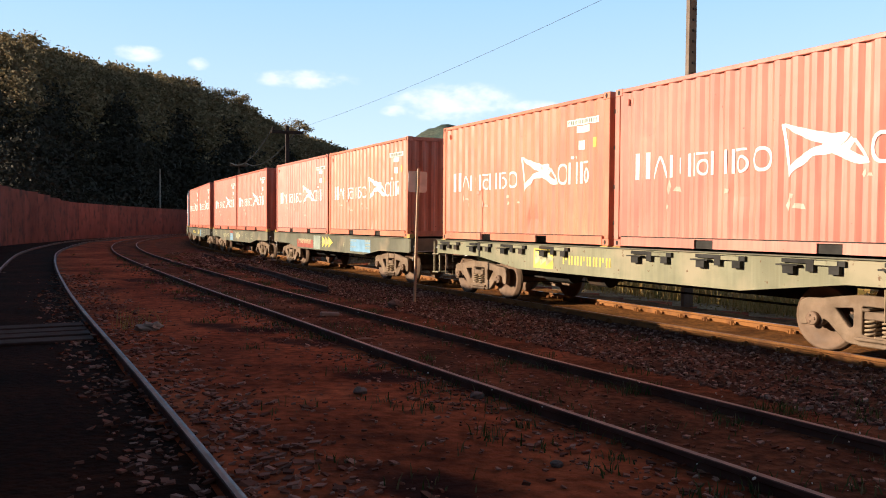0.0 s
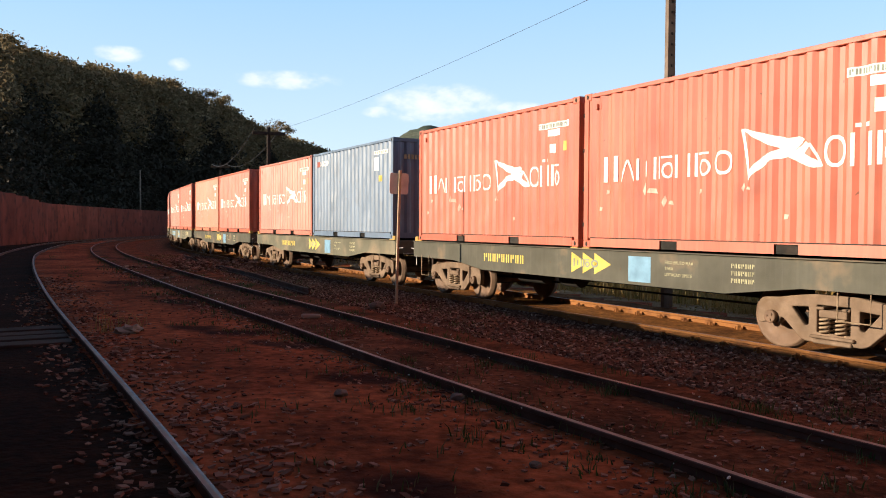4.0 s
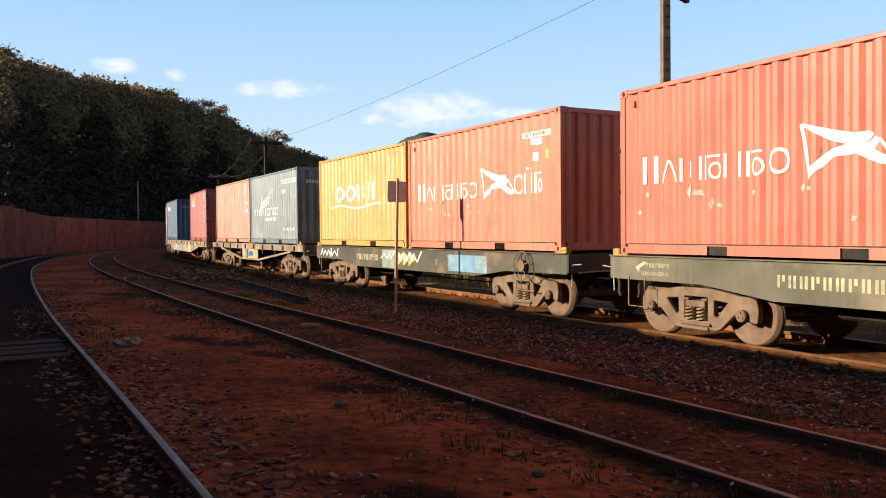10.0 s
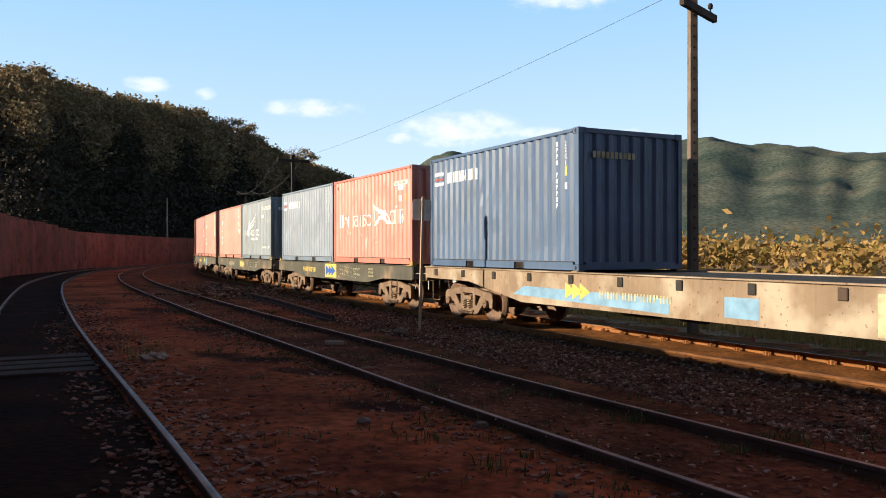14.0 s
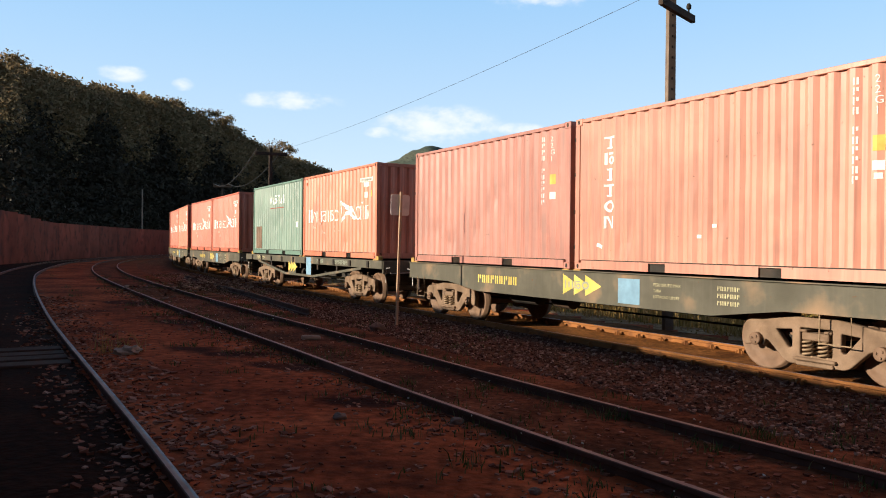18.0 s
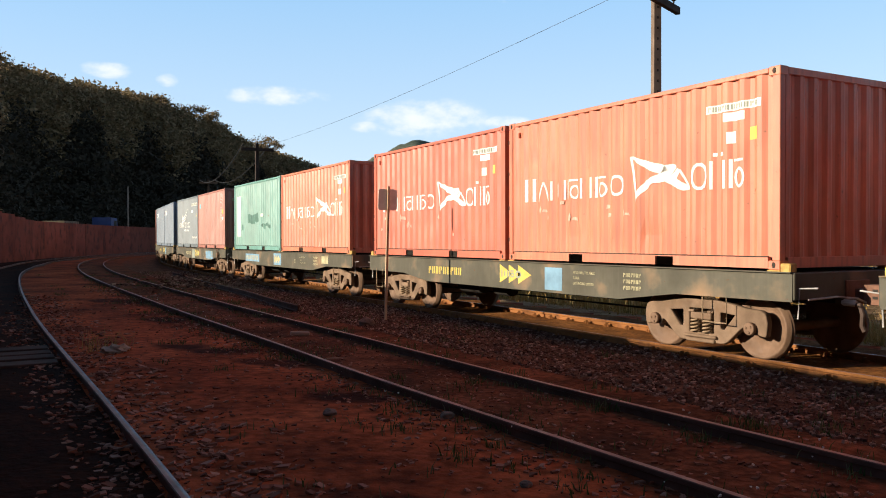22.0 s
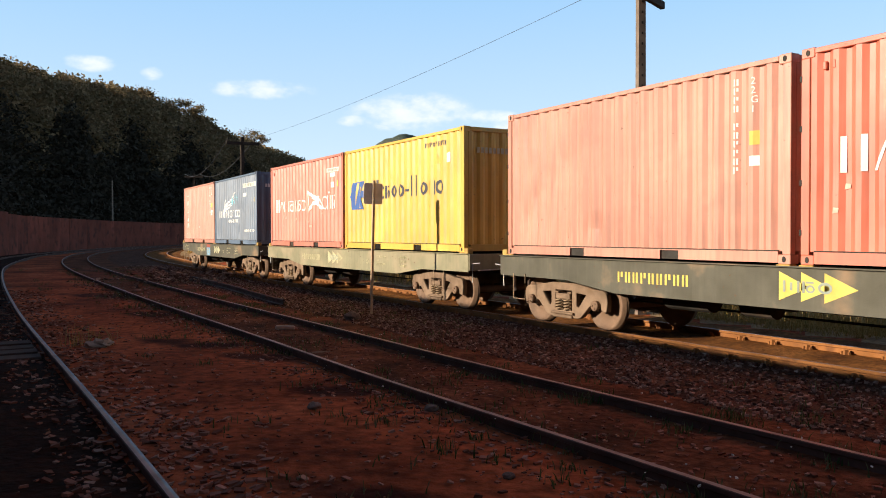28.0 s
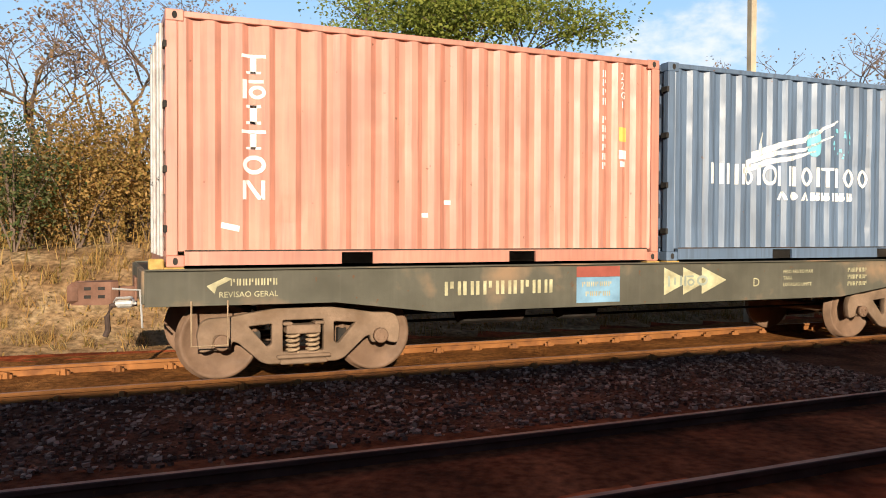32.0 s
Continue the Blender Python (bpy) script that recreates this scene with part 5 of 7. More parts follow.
def earth(name, tones, scale, bump, fine, stains=()):
    """Soil of several tones in patches, with crumbs, clods and dark oil stains (x, y, half length, half width)."""
    m = bpy.data.materials.new(name)
    m.use_nodes = True
    n, l = m.node_tree.nodes, m.node_tree.links
    b = n["Principled BSDF"]
    b.inputs["Roughness"].default_value = 0.95
    b.inputs["Specular IOR Level"].default_value = 0.05
    tc = n.new("ShaderNodeTexCoord")

    def noise_at(sc, det):
        t = n.new("ShaderNodeTexNoise")
        t.inputs["Scale"].default_value, t.inputs["Detail"].default_value = sc, det
        l.new(tc.outputs["Object"], t.inputs["Vector"])
        return t.outputs["Fac"]

    r = n.new("ShaderNodeValToRGB")
    els = r.color_ramp.elements
    els[0].position, els[1].position = 0.3, 0.72
    els[0].color, els[1].color = (*tones[0], 1), (*tones[-1], 1)
    for k, c in enumerate(tones[1:-1]):
        els.new(0.3 + 0.42 * (k + 1) / (len(tones) - 1)).color = (*c, 1)
    l.new(noise_at(scale, 9.0), r.inputs[0])
    r2 = n.new("ShaderNodeMapRange")
    for i, v in enumerate((0.35, 0.7, 0.55, 1.35)):
        r2.inputs[i + 1].default_value = v
    l.new(noise_at(fine, 6.0), r2.inputs[0])
    x = n.new("ShaderNodeVectorMath")
    x.operation = "SCALE"
    l.new(r.outputs[0], x.inputs[0])
    l.new(r2.outputs[0], x.inputs["Scale"])
    colour = x.outputs[0]
    if stains:
        wob = noise_at(1.4, 5.0)
        total = None

        def calc(op, p, q):
            k = n.new("ShaderNodeMath")
            k.operation = op
            for i, v in enumerate((p, q)):
                if isinstance(v, float):
                    k.inputs[i].default_value = v
                else:
                    l.new(v, k.inputs[i])
            return k.outputs[0]

        sp = n.new("ShaderNodeSeparateXYZ")
        l.new(tc.outputs["Object"], sp.inputs[0])
        for sx, sy, ra, rb in stains:
            dx, dy = calc("SUBTRACT", sp.outputs[0], sx), calc("SUBTRACT", sp.outputs[1], sy)
            u = calc("ADD", calc("MULTIPLY", dx, 0.87 / ra), calc("MULTIPLY", dy, -0.49 / ra))
            v = calc("ADD", calc("MULTIPLY", dx, 0.49 / rb), calc("MULTIPLY", dy, 0.87 / rb))
            d = calc("SUBTRACT", 1.3, calc("ADD", calc("MULTIPLY", u, u), calc("MULTIPLY", v, v)))
            total = d if total is None else calc("MAXIMUM", total, d)
        soak = n.new("ShaderNodeMapRange")
        soak.interpolation_type = "SMOOTHSTEP"
        for i, w in enumerate((0.15, 1.2, 0.0, 0.88)):
            soak.inputs[i + 1].default_value = w
        l.new(calc("ADD", total, calc("MULTIPLY", calc("SUBTRACT", wob, 0.5), 2.6)), soak.inputs[0])
        mx = n.new("ShaderNodeMix")
        mx.data_type = "RGBA"
        l.new(soak.outputs[0], mx.inputs[0])
        l.new(colour, mx.inputs[6])
        mx.inputs[7].default_value = (0.016, 0.006, 0.006, 1)
        colour = mx.outputs[2]
    l.new(colour, b.inputs["Base Color"])
    bp = n.new("ShaderNodeBump")
    bp.inputs["Strength"].default_value, bp.inputs["Distance"].default_value = bump, 0.03
    l.new(noise_at(fine * 1.7, 8.0), bp.inputs["Height"])
    l.new(bp.outputs[0], b.inputs["Normal"])
    return m


def pebbles(name, colours):
    return leafy(name, colours, 0.0, 0.9)


STAINS = [(-4.0, 12.7, 1.3, 0.42), (-2.5, 11.3, 0.9, 0.4), (-0.45, 5.2, 0.75, 0.34), (-9.2, 22.4, 2.2, 0.8), (-1.2, 8.8, 0.7, 0.3), (1.3, 6.9, 0.6, 0.25), (-6.3, 17.2, 1.0, 0.6)]
M_SOIL = earth("red_laterite_soil", [(0.095, 0.022, 0.011), (0.28, 0.061, 0.022), (0.43, 0.1, 0.036), (0.5, 0.145, 0.06)], 0.5, 0.9, 7.0, STAINS)
M_TRACKBED = earth("dark_track_bed", [(0.06, 0.022, 0.012), (0.155, 0.048, 0.022), (0.27, 0.09, 0.042)], 1.1, 0.9, 10.0)
M_DUST = earth("orange_dusted_track_bed", [(0.12, 0.045, 0.014), (0.23, 0.092, 0.026), (0.34, 0.145, 0.045)], 1.5, 0.9, 14.0)
M_DARKSOIL = earth("near_black_soil", [(0.012, 0.0038, 0.002), (0.026, 0.0075, 0.0032), (0.055, 0.015, 0.006)], 0.7, 0.9, 9.0)
M_BANK = earth("dry_bank_soil", [(0.2, 0.11, 0.05), (0.36, 0.23, 0.12), (0.5, 0.36, 0.2)], 1.6, 1.0, 9.0)
M_BALLAST = earth("dusty_ballast_bed", [(0.06, 0.025, 0.016), (0.125, 0.052, 0.032), (0.2, 0.093, 0.06)], 2.0, 1.0, 22.0)
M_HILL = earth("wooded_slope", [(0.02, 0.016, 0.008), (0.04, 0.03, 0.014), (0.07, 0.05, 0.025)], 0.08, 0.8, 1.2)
M_MOUNT = earth("scrub_covered_mountain", [(0.05, 0.072, 0.06), (0.085, 0.105, 0.082), (0.125, 0.135, 0.1), (0.17, 0.16, 0.115)], 0.012, 1.0, 0.2)
M_STONE = pebbles("crushed_stone", [(0.06, 0.027, 0.019), (0.13, 0.062, 0.044), (0.22, 0.12, 0.09), (0.42, 0.27, 0.21)])
M_CHIP = pebbles("red_soil_stones", [(0.1, 0.034, 0.02), (0.2, 0.066, 0.038), (0.29, 0.115, 0.075), (0.4, 0.21, 0.15)])
M_RAILR = surface("rusty_dusty_rail", (0.29, 0.115, 0.03), 0.85, mottle=0.4, scale=2.0, grime=(0.14, 0.055, 0.02), grime_amount=0.45, grime_scale=4, rust=0.3)
M_RAILD = surface("dark_rusty_rail", (0.085, 0.034, 0.022), 0.75, mottle=0.4, scale=2.0, rust=0.3)
M_RAILTOP = surface("worn_rail_head", (0.22, 0.19, 0.19), 0.45, metal=0.85, mottle=0.35, scale=3, bump=0.03, streak=0.3)
M_HEADR = surface("rust_filmed_rail_head", (0.42, 0.23, 0.17), 0.6, mottle=0.35, scale=3, rust=0.2)
M_SLEEPER = surface("weathered_sleeper", (0.05, 0.022, 0.014), 0.95, mottle=0.4, scale=3, streak=0.2)
M_DUSTY = surface("dust_covered_sleeper", (0.2, 0.09, 0.042), 0.95, mottle=0.4, scale=3, streak=0.2)
M_WALL = surface("red_stained_concrete", (0.22, 0.05, 0.026), 0.95, mottle=0.45, scale=0.35, streak=0.5, grime=(0.07, 0.022, 0.014), grime_amount=0.35, bump=0.5, fine=9)
M_ROADBED = earth("dusty_road", [(0.06, 0.03, 0.02), (0.12, 0.06, 0.035)], 0.3, 0.4, 4.0)
M_POLE = surface("sunlit_concrete_post", (0.5, 0.42, 0.3), 0.9, mottle=0.25, scale=3)
M_POLEB = surface("weathered_brown_pole", (0.2, 0.15, 0.115), 0.9, mottle=0.35, scale=3, streak=0.4)
M_TIMBER = surface("dark_timber", (0.06, 0.042, 0.032), 0.9, mottle=0.4, scale=3, streak=0.4)
M_WIRE = surface("dull_wire", (0.05, 0.05, 0.055), 0.6, metal=0.5, mottle=0.1, bump=0.0)
M_POST = surface("cream_painted_post", (0.5, 0.36, 0.24), 0.7, mottle=0.15, scale=4, rust=0.2)
M_SIGN = surface("bare_sign_back", (0.7, 0.64, 0.6), 0.5, metal=0.0, mottle=0.2, scale=5, rust=0.3)
M_PALE = surface("pale_concrete_block", (0.36, 0.28, 0.22), 0.9, mottle=0.2, scale=5)
M_GRASS = leafy("dry_golden_grass", [(0.34, 0.19, 0.055), (0.45, 0.27, 0.085), (0.24, 0.17, 0.045), (0.54, 0.36, 0.15), (0.14, 0.13, 0.035)], 0.35)
M_WEED = leafy("green_weeds", [(0.03, 0.055, 0.015), (0.06, 0.09, 0.025), (0.1, 0.11, 0.04), (0.2, 0.17, 0.09)], 0.25)
M_SCRUB = leafy("olive_dry_scrub", [(0.22, 0.14, 0.035), (0.36, 0.22, 0.07), (0.48, 0.3, 0.11), (0.17, 0.14, 0.03), (0.4, 0.21, 0.07)], 0.3)
# The lower hill's shade is put into these near-black brown leaf tones.
M_SHADEWOOD = leafy("shade_toned_leaves", [(0.032, 0.027, 0.018), (0.038, 0.032, 0.021), (0.045, 0.037, 0.023), (0.052, 0.041, 0.025)], 0.1)
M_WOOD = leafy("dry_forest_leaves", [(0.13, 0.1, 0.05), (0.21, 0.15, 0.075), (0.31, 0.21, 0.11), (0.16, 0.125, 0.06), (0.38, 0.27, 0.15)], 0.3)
M_GREENLEAF = leafy("sunlit_green_leaves", [(0.13, 0.17, 0.025), (0.22, 0.26, 0.04), (0.31, 0.32, 0.07), (0.08, 0.12, 0.02)], 0.35)
M_DRYLEAF = leafy("sparse_pinkish_dry_leaves", [(0.26, 0.17, 0.12), (0.34, 0.22, 0.14), (0.2, 0.15, 0.09)], 0.3)
M_BARK = surface("grey_brown_bark", (0.16, 0.11, 0.08), 0.95, mottle=0.4, scale=4, bump=0.5)
M_FLOWER = pebbles("pale_seed_heads", [(0.6, 0.55, 0.5), (0.75, 0.7, 0.65)])


# ---- bulk mesh helpers ----
RNG = np.random.default_rng(7)


def bulk(name, verts, faces, material, parent=None, label="", kind="", category=""):
    me = bpy.data.meshes.new(name)
    me.from_pydata(np.asarray(verts, float).reshape(-1, 3).tolist(), [], np.asarray(faces).tolist() if not isinstance(faces, list) else faces)
    me.materials.append(material)
    ob = new(name, me)
    if parent is not None:
        ob.parent = parent
    return tagged(ob, label, category, "", kind)


def leaf_quads(centres, sizes, rng, flat=0.0):
    """Small diamond leaves, turned at random."""
    n = len(centres)
    a = rng.normal(size=(n, 3))
    a[:, 2] *= 1 - flat
    a /= np.linalg.norm(a, axis=1)[:, None]
    b = np.cross(a, rng.normal(size=(n, 3)))
    b /= np.linalg.norm(b, axis=1)[:, None]
    s = np.asarray(sizes)[:, None]
    v = np.stack([centres - a * s, centres + b * s * 0.55, centres + a * s, centres - b * s * 0.55], 1).reshape(-1, 3)
    f = np.arange(4 * n).reshape(n, 4)
    return v, f


def blades(roots, heights, widths, rng, lean=0.35):
    """Bent blades of grass of three triangles each."""
    n = len(roots)
    ang, bend = rng.uniform(0, 2 * math.pi, n), rng.uniform(0, 2 * math.pi, n)
    side = np.stack([np.cos(ang), np.sin(ang), np.zeros(n)], 1) * widths[:, None]
    tip = np.stack([np.cos(bend), np.sin(bend), np.zeros(n)], 1) * (heights * rng.uniform(0.1, 1.0, n) * lean)[:, None]
    up = np.array([0, 0, 1.0]) * heights[:, None]
    v = np.stack([roots - side, roots + side, roots + up * 0.55 + tip * 0.3 - side * 0.7, roots + up * 0.55 + tip * 0.3 + side * 0.7, roots + up + tip], 1).reshape(-1, 3)
    k = np.arange(n)[:, None] * 5
    f = np.concatenate([k + np.array([[0, 1, 3]]), k + np.array([[0, 3, 2]]), k + np.array([[2, 3, 4]])], 0)
    return v, f


def stones(centres, sizes, rng, squash=0.6):
    """Broken stones: boxes with every corner knocked."""
    n = len(centres)
    cube = np.array([(x, y, z) for x in (-1, 1) for y in (-1, 1) for z in (-1, 1)], float)
    v = cube[None] * rng.uniform(0.45, 1.0, (n, 8, 3)) * (np.stack([rng.uniform(0.6, 1.2, n), rng.uniform(0.6, 1.2, n), rng.uniform(0.4, 0.9, n) * squash], 1) * np.asarray(sizes)[:, None])[:, None, :]
    a = rng.uniform(0, 2 * math.pi, n)
    c, s = np.cos(a)[:, None], np.sin(a)[:, None]
    x, y = v[:, :, 0] * c - v[:, :, 1] * s, v[:, :, 0] * s + v[:, :, 1] * c
    tilt = rng.uniform(-0.4, 0.4, (n, 1))
    z = v[:, :, 2] + x * tilt
    v = np.stack([x, y, z], 2) + centres[:, None, :]
    f = np.array([(0, 1, 3, 2), (4, 6, 7, 5), (0, 4, 5, 1), (2, 3, 7, 6), (0, 2, 6, 4), (1, 5, 7, 3)])
    return v.reshape(-1, 3), (np.arange(n)[:, None, None] * 8 + f[None]).reshape(-1, 4)


def spread(n, s0, s1, o0, o1, rng, near=1.0):
    """Random places by way along and offset from the line, denser near the camera."""
    s = s0 + (s1 - s0) * rng.uniform(0, 1, n) ** near
    o = rng.uniform(o0, o1, n)
    return s, o, np.array([tuple(along(a, b)) for a, b in zip(s, o)])


# ---- ground ----
def soft(a, b, v):
    k = min(max((v - a) / (b - a), 0.0), 1.0)
    return k * k * (3 - 2 * k)


COARSE = [(s, along(s)) for s in np.arange(-190.0, 330.0, 4.0)]

COARSE_X, COARSE_Y = np.array([c[1].x for c in COARSE]), np.array([c[1].y for c in COARSE])


def line_place(x, y):
    """Way along the line and offset from it, for a place near it."""
    best = COARSE[int(np.argmin((COARSE_X - x) ** 2 + (COARSE_Y - y) ** 2))]
    h = heading(best[0])
    dx, dy = x - best[1].x, y - best[1].y
    ds = -dx * math.sin(h) + dy * math.cos(h)
    return best[0] + ds, dx * math.cos(h) + dy * math.sin(h)


def ground_z(x, y):
    r = math.hypot(x, y)
    z = -0.105 + 0.02 * noise.noise((x * 0.9, y * 0.9, 0.3)) + 0.012 * noise.noise((x * 3.1, y * 3.1, 4.0))
    if r < 220:
        s, o = line_place(x, y)
        bed = soft(-1.4, -0.5, o) * (1 - soft(3.0, 3.6, o))
        z += -0.006 * bed
        bank = soft(3.6, 8.0, o)
        tall = 0.75 + 0.25 * noise.noise((x * 0.12, y * 0.12, 9.0)) + 0.7 * soft(12, -4, s)
        dip = soft(2, 7, s) * (1 - soft(24, 31, s))  # the ground falls away beyond this stretch
        tall *= 1 - dip
        z += bank * tall - dip * 1.35 * soft(3.4, 13.0, o) + bank * 0.12 * noise.noise((x * 0.7, y * 0.7, 2.0))
        z -= soft(14, 60, o) * tall * 0.6
    else:
        z -= soft(220, 500, r) * 3.0
    return z


def lay_ground():
    radii, r = [0.0], 0.5
    while r < 3200:
        radii.append(r)
        r *= 1.045 if r > 5 else 1.07
    seg = 220
    vs, fs = [(0.0, 0.0, ground_z(0, 0))], []
    for r in radii[1:]:
        for k in range(seg):
            a = 2 * math.pi * k / seg
            x, y = r * math.sin(a), r * math.cos(a)
            low = 0.0
            if r < 200:
                s, o = line_place(x, y)
                low = 0.05 * (soft(middle(s) - 0.5, middle(s), o) * (1 - soft(2.6, 3.2, o)) + 1 - soft(inner(s) + 0.3, inner(s) + 0.75, o))
            vs.append((x, y, ground_z(x, y) - low))
    for k in range(seg):
        fs.append((0, 1 + (k + 1) % seg, 1 + k))
    for i in range(len(radii) - 2):
        a, b = 1 + i * seg, 1 + (i + 1) * seg
        for k in range(seg):
            j = (k + 1) % seg
            fs.append((a + k, a + j, b + j, b + k))
    ob = bulk("ground", vs, fs, M_SOIL, None, "red laterite soil of a railway yard, oily in places", "structure")
    me = ob.data
    me.materials.append(M_BANK)
    me.materials.append(M_BALLAST)
    me.materials.append(M_DARKSOIL)
    me.materials.append(M_TRACKBED)
    me.materials.append(M_DUST)
    for p in me.polygons:
        c = p.center
        p.use_smooth = True
        r = math.hypot(c.x, c.y)
        if r < 200:
            s, o = line_place(c.x, c.y)
            p.material_index = 1 if o > 3.5 else 0
        else:
            p.material_index = 1
    return ob


lay_ground()


def lay_beds():
    """The beds of the tracks: near-black inner soil, dark siding bed, ballast and dusted main bed."""
    for material, label, a, b in ((M_DARKSOIL, "near-black soil round the inner yard track", lambda s: -12.0, lambda s: inner(s) + 0.78), (M_TRACKBED, "dark stony bed of the siding", lambda s: middle(s) - 0.82, lambda s: -2.3),
                                  (M_BALLAST, "crushed ballast shoulder of the main line", lambda s: -2.35, lambda s: 0.37), (M_DUST, "orange-dusted bed of the main line", lambda s: 0.36, lambda s: 3.4)):
        vs, fs, n = [], [], 8
        ss = np.concatenate([np.arange(-60, 0, 1.5), np.arange(0, 40, 0.5), np.arange(40, 150, 1.5)])
        for s in ss:
            for k in range(n + 1):
                q = along(s, a(s) + (b(s) - a(s)) * k / n)
                vs.append((q.x, q.y, ground_z(q.x, q.y)))
        for i in range(len(ss) - 1):
            for k in range(n):
                c = i * (n + 1) + k
                fs.append((c, c + 1, c + n + 2, c + n + 1))
        ob = bulk("track_bed", vs, fs, material, None, label, "structure")
        for p in ob.data.polygons:
            p.use_smooth = True


lay_beds()


# ---- tracks ----
def rail_mesh(offset, s0, s1, high, step):
    prof = [(-0.07, -high), (-0.07, -high + 0.015), (-0.012, -high + 0.03), (-0.012, -0.045), (-0.034, -0.035), (-0.034, -0.006), (-0.026, 0.0),
            (0.006, 0.001), (0.026, 0.0), (0.034, -0.006), (0.034, -0.035), (0.012, -0.045), (0.012, -high + 0.03), (0.07, -high + 0.015), (0.07, -high)]
    n, k = int((s1 - s0) / step), len(prof)
    vs, fs, mi = [], [], []
    for i in range(n + 1):
        s = s0 + i * step
        o = offset(s)
        for dx, z in prof:
            p = along(s, o + dx)
            vs.append((p.x, p.y, z))
    for i in range(n):
        for j in range(k - 1):
            fs.append((k * i + j, k * i + j + 1, k * i + k + j + 1, k * i + k + j))
            mi.append(1 if j == 7 else 2 if j == 6 else 0)
    return vs, fs, mi


def track(label, offset, s0, s1, high, sides, top, half=RAIL + 0.035, step=1.0):
    root = tagged(new("railway_track"), label, "railway track")
    for d in (-half, half):
        vs, fs, mi = rail_mesh(lambda s: offset(s) + d, s0, s1, high, step)
        ob = bulk("rail", vs, fs, sides, root)
        ob.data.materials.append(top)
        ob.data.materials.append(M_HEADR)
        ob.data.polygons.foreach_set("material_index", mi)
    return root


MAIN_TRACK = track("dusty orange rails of the main line on ballast", lambda s: MAIN, -90, 330, 0.17, M_RAILR, M_RAILTOP)
MID_TRACK = track("dark rusty siding rails half sunk in red soil", middle, -60, 110, 0.14, M_RAILD, M_HEADR, 0.74)
IN_TRACK = track("worn yard rails with bright heads sunk in soil", inner, -40, 140, 0.14, M_RAILD, M_RAILTOP)


def along_pose(s, o, z):
    p = along(s, o)
    return pose(p.x, p.y, z, 0, 0, math.degrees(heading(s)))


def lay_sleepers():
    me = boxes_mesh("sleeper", [(-1.35, 1.35, -0.12, 0.12, -0.2, 0.0)], 0.012)
    for root, offset, s0, s1, gap, z in ((MAIN_TRACK, lambda s: MAIN, -14, 62, 0.6, -0.155), (MID_TRACK, middle, -4, 34, 0.66, -0.122), (IN_TRACK, inner, 0.8, 34, 0.66, -0.122)):
        s = s0
        while s < s1:
            ob = part_of("sleeper", me, M_DUSTY if root is MAIN_TRACK else M_SLEEPER, root)
            ob.matrix_basis = along_pose(s + RNG.uniform(-0.04, 0.04), offset(s), z + RNG.uniform(-0.012, 0.012)) @ pose(0, 0, 0, RNG.uniform(-1, 1), 0, RNG.uniform(-1.5, 1.5))
            s += gap
    # rail clips of the main line
    vs, fs = [], []
    for i in range(170):
        s = -14 + i * 0.6
        for d in (-RAIL - 0.035, RAIL + 0.035):
            for e in (-0.11, 0.11):
                for ds, w, h in ((0.0, 0.035, 0.075), (0.06, 0.022, 0.05), (-0.05, 0.02, 0.045)):
                    p = along(s + ds, MAIN + d + e)
                    b = len(vs)
                    for x in (-w, w):
                        for y in (-w, w):
                            for z in (-0.14, -0.115 + h):
                                k = 1.0 if z < -0.13 else 0.7
                                vs.append((p.x + x * k, p.y + y * k, z))
                    fs += [tuple(b + q for q in f) for f in ((0, 1, 3, 2), (4, 6, 7, 5), (0, 4, 5, 1), (2, 3, 7, 6), (1, 5, 7, 3))]
    bulk("rail_clip", vs, fs, M_RAILR, MAIN_TRACK, "dusty rail clips", "stuff")


lay_sleepers()


def crossing_boards():
    """Old timber boards between the yard rails."""
    root = tagged(new("crossing_boards"), "worn timber boards between the yard rails", "boards")
    for k in range(4):
        s = 12.6 + k * 0.55
        me = boxes_mesh("board", [(-0.72, 0.72, -0.2, 0.2, -0.06, 0.0)], 0.01)
        part_of("board", me, M_SLEEPER, root).matrix_basis = along_pose(s, inner(s), -0.06 + 0.006 * (k % 2))


crossing_boards()


def spare_rail():
    vs, fs, mi = rail_mesh(lambda s: -glide(s, [(18, 2.25), (27, 1.75), (40, 1.25)]), 18.6, 41, 0.15, 0.8)
    vs = [(x, y, z + 0.05) for x, y, z in vs]
    n = 15
    fs += [tuple(range(n))[::-1], tuple(range(len(vs) - n, len(vs)))]
    bulk("spare_rail", vs, fs, M_RAILD, None, "loose dark rail lying beside the ballast", "", "rail")


spare_rail()

# ---- wall, road terrace and hills ----
WALL = [(-90, 13.4), (40, 13.2), (58, 12.0), (75, 10.5), (92, 9.7), (220, 9.5)]
WALL_TOP = [(-90, 4.09), (10, 4.09), (19, 4.26), (44, 4.26), (54, 4.0), (64, 3.8), (76, 3.3), (220, 3.15)]


def wall_off(s): return -glide(s, WALL)


